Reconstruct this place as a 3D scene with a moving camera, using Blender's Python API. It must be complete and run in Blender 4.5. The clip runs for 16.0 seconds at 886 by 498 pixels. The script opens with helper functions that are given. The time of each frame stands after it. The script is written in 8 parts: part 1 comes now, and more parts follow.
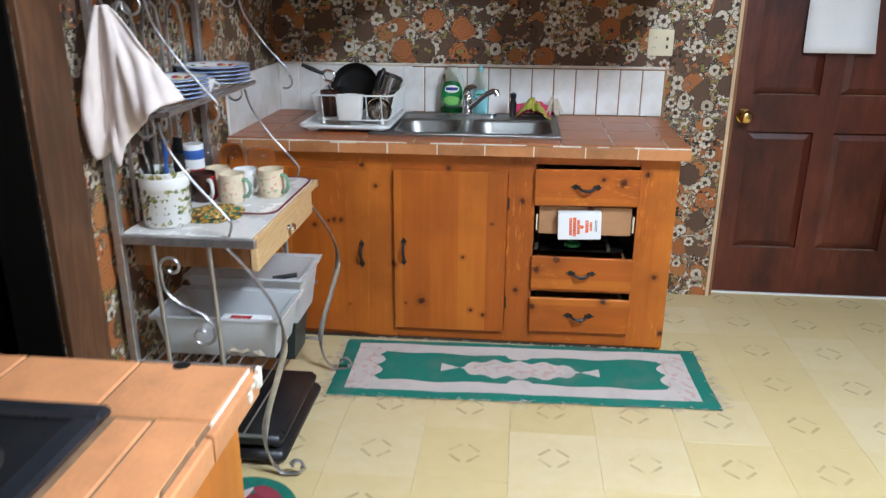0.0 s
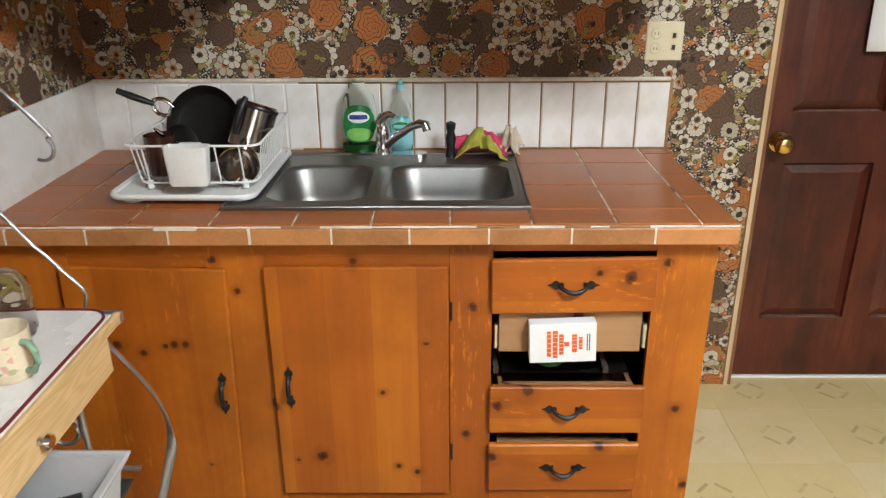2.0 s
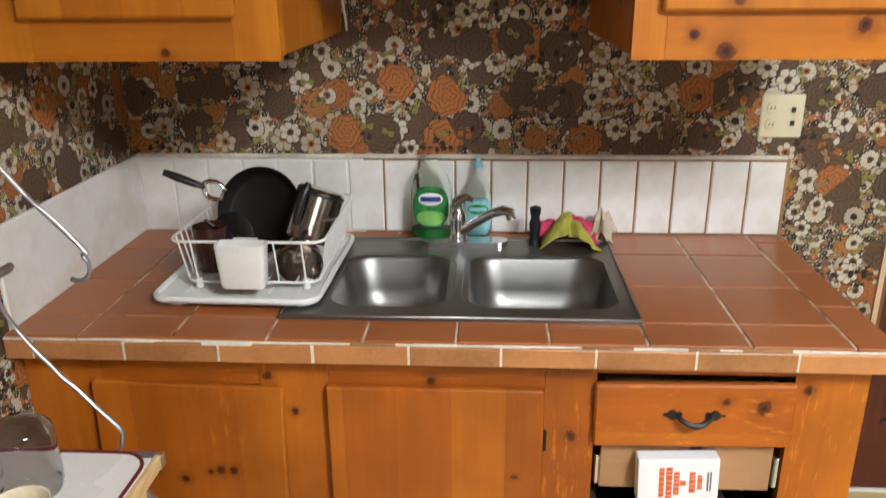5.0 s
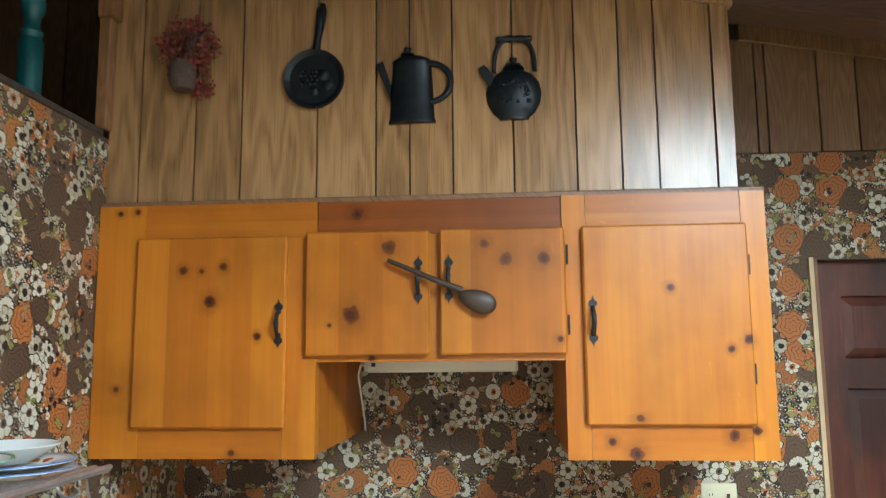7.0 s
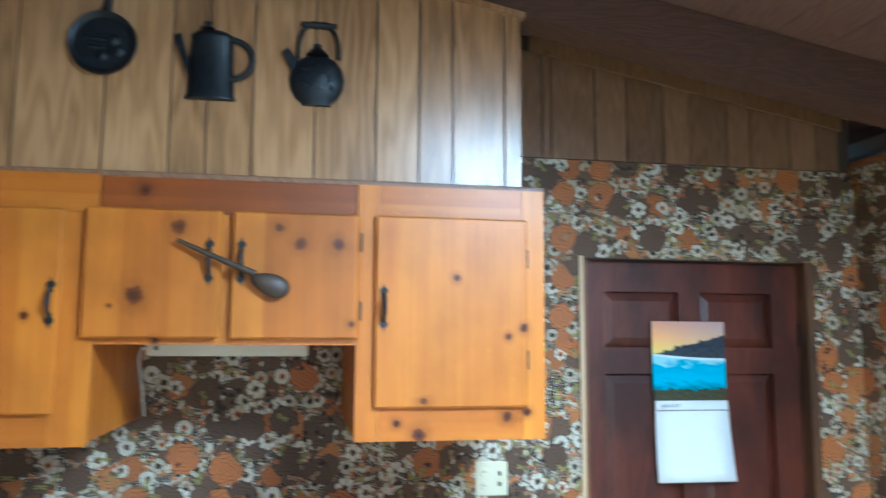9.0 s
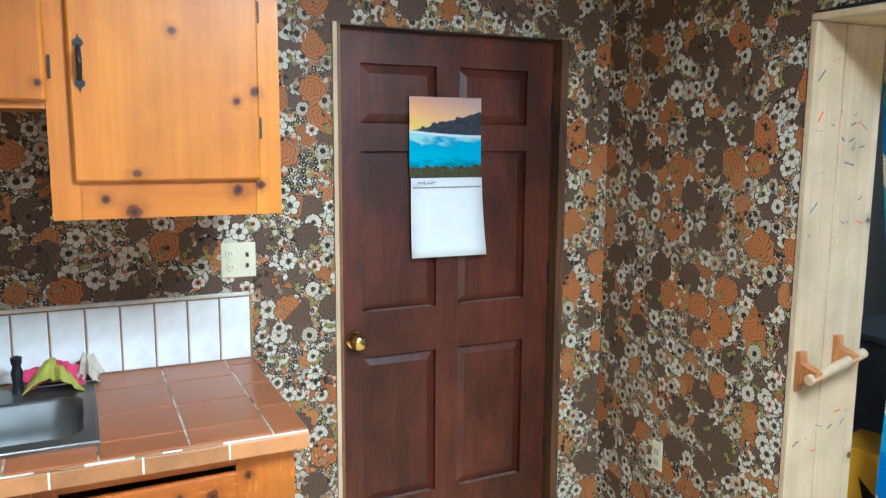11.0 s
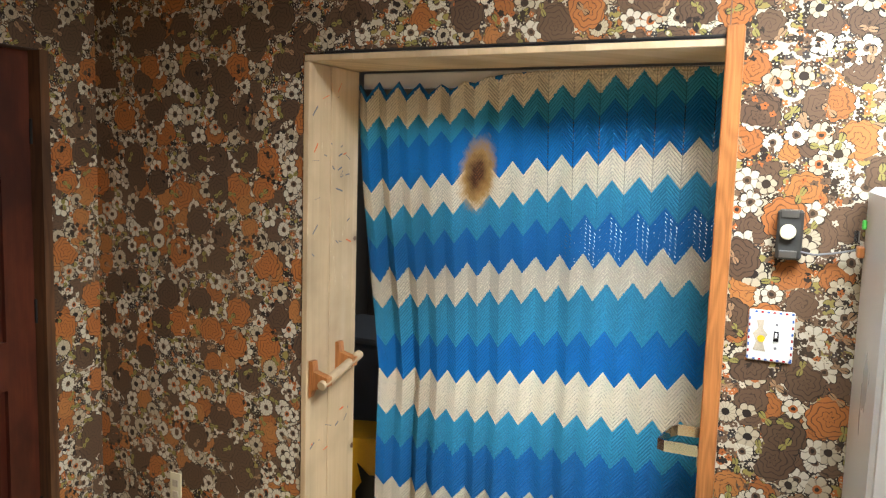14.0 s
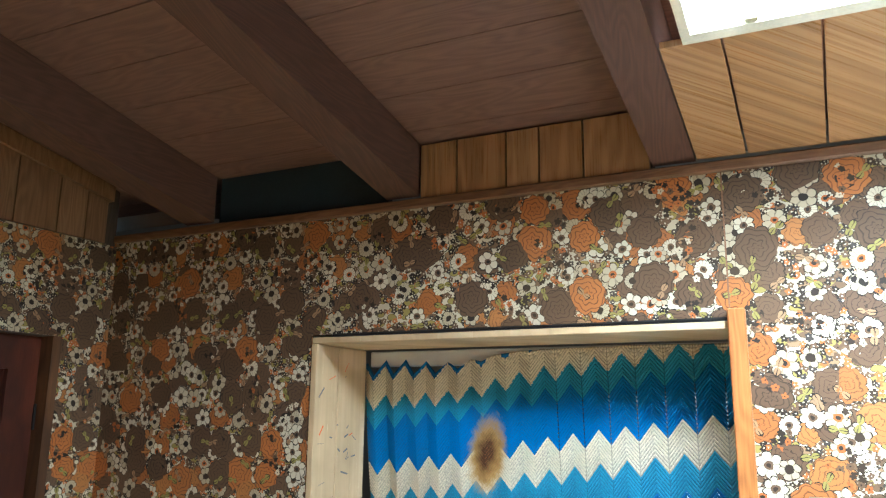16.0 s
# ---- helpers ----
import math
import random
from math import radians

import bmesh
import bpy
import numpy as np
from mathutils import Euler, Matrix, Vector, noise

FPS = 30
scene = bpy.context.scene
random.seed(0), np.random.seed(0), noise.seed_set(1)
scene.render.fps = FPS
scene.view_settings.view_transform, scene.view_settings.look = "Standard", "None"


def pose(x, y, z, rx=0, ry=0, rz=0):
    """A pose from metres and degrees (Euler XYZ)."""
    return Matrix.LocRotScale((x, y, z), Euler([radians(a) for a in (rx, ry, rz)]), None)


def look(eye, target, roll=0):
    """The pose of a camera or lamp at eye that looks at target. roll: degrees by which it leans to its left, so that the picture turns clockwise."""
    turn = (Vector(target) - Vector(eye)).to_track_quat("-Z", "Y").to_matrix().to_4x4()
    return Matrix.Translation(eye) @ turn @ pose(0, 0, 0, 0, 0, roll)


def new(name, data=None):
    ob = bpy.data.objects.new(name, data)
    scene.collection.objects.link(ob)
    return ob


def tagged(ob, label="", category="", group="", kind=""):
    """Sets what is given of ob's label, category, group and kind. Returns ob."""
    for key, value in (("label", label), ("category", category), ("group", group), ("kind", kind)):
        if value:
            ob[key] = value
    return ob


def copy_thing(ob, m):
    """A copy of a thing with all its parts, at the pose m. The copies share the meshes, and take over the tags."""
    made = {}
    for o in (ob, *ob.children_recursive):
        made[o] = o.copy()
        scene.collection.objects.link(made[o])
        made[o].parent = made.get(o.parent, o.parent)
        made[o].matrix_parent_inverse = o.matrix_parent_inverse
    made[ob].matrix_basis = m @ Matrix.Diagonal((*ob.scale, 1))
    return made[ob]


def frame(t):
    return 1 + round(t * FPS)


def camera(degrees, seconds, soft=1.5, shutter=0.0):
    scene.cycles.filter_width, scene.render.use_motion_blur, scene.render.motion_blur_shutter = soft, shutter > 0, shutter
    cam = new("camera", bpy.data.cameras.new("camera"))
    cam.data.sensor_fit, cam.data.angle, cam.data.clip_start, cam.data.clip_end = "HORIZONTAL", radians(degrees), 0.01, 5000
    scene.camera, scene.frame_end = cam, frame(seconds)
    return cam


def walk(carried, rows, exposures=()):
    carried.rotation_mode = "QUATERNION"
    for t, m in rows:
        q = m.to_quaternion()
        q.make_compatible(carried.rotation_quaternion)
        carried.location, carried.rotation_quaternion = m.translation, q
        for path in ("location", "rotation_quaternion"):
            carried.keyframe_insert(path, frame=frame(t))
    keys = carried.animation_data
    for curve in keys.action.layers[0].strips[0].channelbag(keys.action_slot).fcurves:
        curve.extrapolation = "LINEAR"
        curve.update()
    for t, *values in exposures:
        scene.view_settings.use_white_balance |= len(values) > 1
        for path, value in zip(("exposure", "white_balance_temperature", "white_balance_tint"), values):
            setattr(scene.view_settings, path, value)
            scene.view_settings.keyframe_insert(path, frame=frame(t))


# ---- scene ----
cam = camera(59.6, 16.0, soft=1.2, shutter=0.35)
PATH = [
    (0, (1.113, 0.165, 1.504), (0.931, 2.046, 0.848), 0.3),
    (0.5, (1.056, 0.489, 1.548), (0.951, 2.38, 0.906), -0.2),
    (1, (1.15, 0.815, 1.545), (1.065, 2.706, 0.901), -0.4),
    (1.5, (1.149, 1.125, 1.545), (1.105, 3.008, 0.87), -0.3),
    (2, (1.089, 1.432, 1.543), (1.065, 3.287, 0.795), -0.4),
    (2.5, (1.099, 1.691, 1.529), (0.911, 3.509, 0.718), -1.7),
    (3, (1.07, 1.837, 1.52), (0.834, 3.591, 0.588), -1.8),
    (5.3, (0.949, 1.724, 1.63), (0.866, 3.651, 1.103), 0.0),
    (5.5, (0.963, 1.677, 1.643), (0.891, 3.642, 1.277), 0.3),
    (6, (1.074, 1.503, 1.684), (0.982, 3.5, 1.634), 0.5),
    (6.5, (1.133, 1.336, 1.723), (0.98, 3.324, 1.874), 0.5),
    (7, (1.079, 1.21, 1.727), (0.908, 3.184, 1.996), -0.5),
    (7.5, (1.04, 1.12, 1.724), (0.867, 3.088, 2.035), -0.2),
    (8, (1.025, 1.114, 1.726), (0.876, 3.085, 2.035), 0.5),
    (8.5, (1.037, 1.136, 1.719), (0.984, 3.114, 2.009), 0.4),
    (9, (1.08, 1.174, 1.721), (1.431, 3.129, 1.957), 0.3),
    (9.5, (1.133, 1.2, 1.698), (1.83, 3.073, 1.79), -0.2),
    (9.7, (1.155, 1.201, 1.69), (1.925, 3.047, 1.714), -0.2),
    (11.8, (1.298, 1.406, 1.622), (2.226, 3.11, 1.139), 0.3),
    (12, (1.296, 1.433, 1.618), (2.305, 3.073, 1.078), 0.6),
    (12.5, (1.221, 1.451, 1.628), (2.599, 2.795, 1.085), 1.5),
    (13, (1.186, 1.446, 1.649), (2.849, 2.464, 1.205), 1.6),
    (13.5, (1.162, 1.428, 1.677), (2.936, 2.299, 1.368), 1.4),
    (14, (1.136, 1.438, 1.681), (2.934, 2.287, 1.46), 1.7),
    (14.5, (1.117, 1.451, 1.709), (2.925, 2.292, 1.542), 1.7),
    (15, (1.107, 1.433, 1.723), (2.918, 2.268, 1.882), 1.6),
    (15.5, (1.1, 1.432, 1.732), (2.867, 2.266, 2.161), 1.2),
    (16, (1.148, 1.443, 1.775), (2.903, 2.307, 2.192), 0.6),
]
EXPOSURES = [(0, -0.05, 5600, 10), (0.5, 0.04, 5900, 10), (1.5, 0.08, 6500, 10), (3, 0.0, 6500, 10), (5.5, 0.15, 6600, 12), (6, 0.23, 6600, 12), (6.5, 0.32, 6000, 4), (7, 0.44, 5450, -4), (7.5, 0.60, 4600, -6), (8.5, 0.66, 4480, -6), (9.5, 0.68, 4450, -6), (12, 0.38, 5900, 7), (13, 0.2, 6550, 10), (14.5, 0.02, 6150, 9), (16, 0.35, 5600, 1)]
walk(cam, [(t, look(eye, target, roll)) for t, eye, target, roll in PATH], EXPOSURES)

# ---- world, sun and large lights ----
world = bpy.data.worlds.new("sky")
scene.world = world
world.use_nodes = True
wn = world.node_tree
sky = wn.nodes.new("ShaderNodeTexSky")
sky.sky_type = 'NISHITA'
sky.sun_disc = False
sky.sun_elevation = radians(48)
sky.sun_rotation = radians(200)
wn.nodes["Background"].inputs["Strength"].default_value = 0.12
wn.links.new(sky.outputs[0], wn.nodes["Background"].inputs["Color"])

sun = new("sun", bpy.data.lights.new("sun", 'SUN'))
sun.data.energy, sun.data.angle, sun.data.color = 1.0, radians(12), (1.0, 0.95, 0.87)
sun.matrix_world = look((0, 0, 8), (2.0, 5.6, 0))


def area_light(name, eye, target, wide, high, watts, colour):
    ob = new(name, bpy.data.lights.new(name, 'AREA'))
    ob.data.shape, ob.data.size, ob.data.size_y = 'RECTANGLE', wide, high
    ob.data.energy, ob.data.color = watts, colour
    ob.matrix_world = look(eye, target)
    return ob


SKY_X0, SKY_X1, SKY_Y0, SKY_Y1 = 1.75, 2.735, 0.55, 1.66
area_light("skylight_daylight", (2.24, 1.1, 2.79), (1.95, 1.28, 1.79), 1.04, 0.90, 178, (0.90, 0.96, 1.0))
# fill light added behind the camera; no window is known there
area_light("south_fill_light", (1.5, -1.86, 1.55), (1.5, 2.0, 1.25), 1.7, 1.2, 19, (1.0, 0.95, 0.88))
area_light("next_room_window_daylight", (5.55, 2.15, 1.5), (3.5, 2.15, 1.4), 0.9, 0.9, 9.0, (1.0, 0.97, 0.92))

# ---- materials ----


class Nodes:
    """A short way to write a node material."""

    def __init__(self, name):
        self.mat = bpy.data.materials.new(name)
        self.mat.use_nodes = True
        self.nt = self.mat.node_tree
        self.bsdf = self.nt.nodes["Principled BSDF"]

    def put(self, socket, value):
        if isinstance(value, bpy.types.NodeSocket):
            self.nt.links.new(value, socket)
        elif isinstance(value, tuple) and len(value) == 3 and socket.type == 'RGBA':
            socket.default_value = (*value, 1)
        else:
            socket.default_value = value

    def node(self, kind, **ins):
        n = self.nt.nodes.new(kind)
        for k, v in ins.items():
            self.put(n.inputs[k.replace("_", " ")], v)
        return n

    def op(self, what, a, b=0.0, c=0.0):
        n = self.nt.nodes.new("ShaderNodeMath")
        n.operation = what
        for i, v in enumerate((a, b, c)):
            self.put(n.inputs[i], v)
        return n.outputs[0]

    def vec(self, what, a, b=(0, 0, 0)):
        n = self.nt.nodes.new("ShaderNodeVectorMath")
        n.operation = what
        self.put(n.inputs[0], a)
        self.put(n.inputs[1], b)
        return n.outputs[0]

    def scaled(self, v, k):
        n = self.nt.nodes.new("ShaderNodeVectorMath")
        n.operation = 'SCALE'
        self.put(n.inputs[0], v)
        n.inputs["Scale"].default_value = k
        return n.outputs[0]

    def mix(self, f, a, b):
        n = self.nt.nodes.new("ShaderNodeMix")
        n.data_type = 'RGBA'
        self.put(n.inputs[0], f)
        self.put(n.inputs[6], a)
        self.put(n.inputs[7], b)
        return n.outputs[2]

    def coords(self, which="Object"):
        return self.nt.nodes.new("ShaderNodeTexCoord").outputs[which]

    def stretch(self, v, scale, shift=(0, 0, 0)):
        n = self.nt.nodes.new("ShaderNodeMapping")
        self.put(n.inputs["Vector"], v)
        n.inputs["Scale"].default_value = scale
        if isinstance(shift, bpy.types.NodeSocket):
            self.put(n.inputs["Location"], shift)
        else:
            n.inputs["Location"].default_value = shift
        return n.outputs[0]

    def noise(self, v, scale, detail=3.0, rough=0.55):
        return self.node("ShaderNodeTexNoise", Vector=v, Scale=scale, Detail=detail, Roughness=rough).outputs[0]

    def ramp(self, f, stops, mode='LINEAR'):
        n = self.nt.nodes.new("ShaderNodeValToRGB")
        self.put(n.inputs[0], f)
        e = n.color_ramp.elements
        n.color_ramp.interpolation = mode
        while len(e) < len(stops):
            e.new(0.5)
        for s, (p, c) in zip(e, stops):
            s.position, s.color = p, (*c, 1)
        return n.outputs[0]

    def sep(self, v):
        return self.node("ShaderNodeSeparateXYZ", Vector=v).outputs

    def island(self):
        return self.nt.nodes.new("ShaderNodeObjectInfo").outputs["Random"]

    def bump(self, h, strength=0.3, dist=0.002):
        self.put(self.bsdf.inputs["Normal"], self.node("ShaderNodeBump", Height=h, Strength=strength, Distance=dist).outputs[0])

    def done(self, colour, rough=0.5, metal=0.0, spec=0.5):
        self.put(self.bsdf.inputs["Base Color"], colour)
        self.put(self.bsdf.inputs["Roughness"], rough)
        self.put(self.bsdf.inputs["Metallic"], metal)
        self.put(self.bsdf.inputs["Specular IOR Level"], spec)
        return self.mat


def shade(c, k):
    return tuple(min(1.0, v * k) for v in c)


def surface(name, colour, rough=0.5, metal=0.0, var=0.25, scale=9.0, bump=0.15, fine=140.0, spec=0.5):
    """Paint, plastic, metal or cloth: blotches, fine grain and uneven gloss."""
    n = Nodes(name)
    v = n.coords()
    big = n.noise(v, scale, 4)
    small = n.noise(v, fine, 2)
    f = n.op('ADD', n.op('MULTIPLY', big, 0.7), n.op('MULTIPLY', small, 0.3))
    c = n.ramp(f, [(0.3, shade(colour, 1 - var)), (0.7, shade(colour, 1 + var * 0.6))])
    if bump:
        n.bump(small, bump, 0.0008)
    return n.done(c, n.op('MULTIPLY_ADD', big, 0.25, max(0.02, rough - 0.12)), metal, spec)


def glassy(name, colour, rough=0.05, ior=1.45):
    n = Nodes(name)
    n.bsdf.inputs["Transmission Weight"].default_value = 1.0
    n.bsdf.inputs["IOR"].default_value = ior
    return n.done(colour, n.op('MULTIPLY_ADD', n.noise(n.coords(), 12), 0.08, rough))


def sampler_grout(name):
    """Cream grout, browned in patches along the joints."""
    n = Nodes(name)
    v = n.coords()
    stain = n.noise(v, 16, 4, 0.65)
    c = n.ramp(stain, [(0.36, (0.10, 0.06, 0.035)), (0.46, (0.42, 0.33, 0.22)), (0.6, (0.68, 0.62, 0.50))])
    n.bump(n.noise(v, 160, 2), 0.5, 0.001)
    return n.done(c, 0.9)


def pine(name, along, base, pale, knot_rate=0.7, rough=0.38, marks=(), wear=0.55):
    """Knotty pine under old orange varnish; along: the axis of the grain."""
    n = Nodes(name)
    v = n.coords()
    x, y, z = n.sep(v)
    across = n.op('ADD', x, y) if along == 2 else z
    run = z if along == 2 else n.op('ADD', x, y)
    plane = n.node("ShaderNodeCombineXYZ", X=across, Y=run, Z=0.0).outputs[0]
    # glued boards of different tone
    strip = n.node("ShaderNodeTexWhiteNoise", Vector=n.node("ShaderNodeCombineXYZ", X=n.op('FLOOR', n.op('DIVIDE', n.op('ADD', across, 0.031), 0.118)), Y=3.0, Z=0.0).outputs[0])
    grain = n.noise(n.stretch(plane, (70, 1.6, 1)), 1.0, 4, 0.55)
    flame = n.noise(n.stretch(plane, (16, 1.1, 1)), 1.0, 3)
    vor = n.node("ShaderNodeTexVoronoi", Vector=n.stretch(plane, (0.8, 1.0, 1)), Scale=6.2, Randomness=1.0)
    vor.voronoi_dimensions = '2D'
    there = n.op('LESS_THAN', n.sep(vor.outputs["Color"])[0], knot_rate)
    wob = n.op('MULTIPLY_ADD', n.noise(plane, 75, 4), 0.06, n.op('SUBTRACT', vor.outputs["Distance"], 0.03))
    size = n.op('MULTIPLY_ADD', n.op('POWER', n.sep(vor.outputs["Color"])[1], 2.2), 0.075, 0.024)
    knot = n.op('MULTIPLY', there, n.op('SUBTRACT', 1.0, n.node("ShaderNodeMapRange", Value=n.op('DIVIDE', wob, size), **{"From_Min": 0.75, "From_Max": 1.12}).outputs[0]))
    halo = n.op('MULTIPLY', there, n.op('SUBTRACT', 1.0, n.node("ShaderNodeMapRange", Value=n.op('DIVIDE', wob, size), **{"From_Min": 1.0, "From_Max": 3.4}).outputs[0]))
    cloud = n.noise(n.stretch(plane, (4.5, 2.0, 1)), 1.0, 4)
    f = n.op('ADD', n.op('MULTIPLY', grain, 0.17), n.op('ADD', n.op('ADD', n.op('MULTIPLY', flame, 0.34), n.op('MULTIPLY', cloud, 0.24)), n.op('MULTIPLY_ADD', strip.outputs[0], 0.24, 0.02)))
    c = n.ramp(f, [(0.22, shade(base, 0.62)), (0.48, base), (0.78, pale)])
    c = n.mix(n.op('MULTIPLY', halo, 0.45), c, shade(base, 0.5))
    if marks:
        # the large knots where they sit in these boards: across, height, size
        ragged = n.op('ADD', n.op('MULTIPLY_ADD', n.noise(plane, 45, 2), 0.9, -0.45), n.op('MULTIPLY_ADD', n.noise(plane, 240, 2), 0.4, -0.2))
        streak = n.op('MULTIPLY_ADD', n.noise(n.stretch(plane, (26, 7, 1)), 1.0, 3), 3.0, -1.5)
        near = 9.0
        for kx, kz, kr in marks:
            off = n.node("ShaderNodeVectorMath", Vector=n.node("ShaderNodeCombineXYZ", X=n.op('SUBTRACT', x, kx), Y=n.op('SUBTRACT', z, kz), Z=0.0).outputs[0])
            off.operation = 'LENGTH'
            near = n.op('MINIMUM', near, n.op('DIVIDE', off.outputs["Value"], kr))
        near = n.op('ADD', near, ragged)
        c = n.mix(n.ramp(n.op('MULTIPLY', n.op('ADD', near, streak), 0.25), [(0.2, (0.6, 0.6, 0.6)), (0.62, (0, 0, 0))]), c, shade(base, 0.5))
        c = n.mix(n.ramp(n.op('MULTIPLY', near, 0.5), [(0.36, (0.92, 0.92, 0.92)), (0.52, (0, 0, 0))]), c, (0.095, 0.015, 0.004))
        c = n.mix(n.ramp(near, [(0.3, (0.85, 0.85, 0.85)), (0.55, (0, 0, 0))]), c, (0.02, 0.005, 0.003))
    c = n.mix(n.op('MULTIPLY', knot, 0.92), c, (0.075, 0.013, 0.003))
    grime = n.noise(v, 2.6, 4)
    c = n.mix(n.ramp(grime, [(0.46, (0, 0, 0)), (0.78, (0.6, 0.6, 0.6))]), c, shade(base, 0.36))
    low = 0.62 if wear < 0.6 else 0.575
    scuff = n.op('MULTIPLY', n.ramp(n.noise(n.stretch(v, (9, 9, 30) if along == 0 else (34, 34, 6)), 2.2, 6, 0.7), [(low, (0, 0, 0)), (low + 0.08, (0.6, 0.6, 0.6))]), n.ramp(n.noise(v, 1.9, 2), [(0.5, (0, 0, 0)), (0.62, (1, 1, 1))]))
    c = n.mix(n.op('MULTIPLY', scuff, wear), c, shade(pale, 1.5))
    n.bump(grain, 0.12, 0.0006)
    return n.done(c, n.op('MULTIPLY_ADD', grime, 0.25, rough - 0.1), 0.0, 0.35)


def plank_wood(name, base, pale, along=2, rough=0.45, rate=1.0, grime=0.0, figure=0.06, thread=0.5):
    """Wood-grain panel board: long fibres with cathedral figures, each board its own cut."""
    n = Nodes(name)
    v = n.coords()
    x, y, z = n.sep(v)
    r = n.island()
    if along == 2:
        plane = n.node("ShaderNodeCombineXYZ", X=n.op('ADD', n.op('ADD', x, y), n.op('MULTIPLY', r, 17.0)), Y=n.op('ADD', z, n.op('MULTIPLY', r, 5.0)), Z=0.0).outputs[0]
    elif along == 1:
        plane = n.node("ShaderNodeCombineXYZ", X=n.op('ADD', n.op('ADD', x, z), n.op('MULTIPLY', r, 17.0)), Y=y, Z=0.0).outputs[0]
    else:
        plane = n.node("ShaderNodeCombineXYZ", X=n.op('ADD', n.op('ADD', y, z), n.op('MULTIPLY', r, 17.0)), Y=x, Z=0.0).outputs[0]
    warp = n.noise(n.stretch(plane, (9, 1.3, 1)), 1.0, 2)
    ring = n.op('SINE', n.op('MULTIPLY', warp, 105.0 * rate))
    fibre = n.noise(n.stretch(plane, (210, 5, 1)), 1.0, 4, 0.65)
    f = n.op('ADD', n.op('MULTIPLY_ADD', ring, figure, 0.53 - 0.5 * thread), n.op('ADD', n.op('MULTIPLY', fibre, thread), n.op('MULTIPLY_ADD', r, 0.2, -0.12)))
    c = n.ramp(f, [(0.3, shade(base, 0.6)), (0.5, base), (0.72, pale)])
    if grime:
        soil = n.ramp(n.noise(n.stretch(v, (2.2, 2.2, 1.1)), 1.4, 5, 0.6), [(0.42, (grime, grime, grime)), (0.62, (0, 0, 0))])
        c = n.mix(soil, c, shade(base, 0.18))
    n.bump(fibre, 0.15, 0.0005)
    return n.done(c, n.op('MULTIPLY_ADD', fibre, 0.2, rough - 0.1))


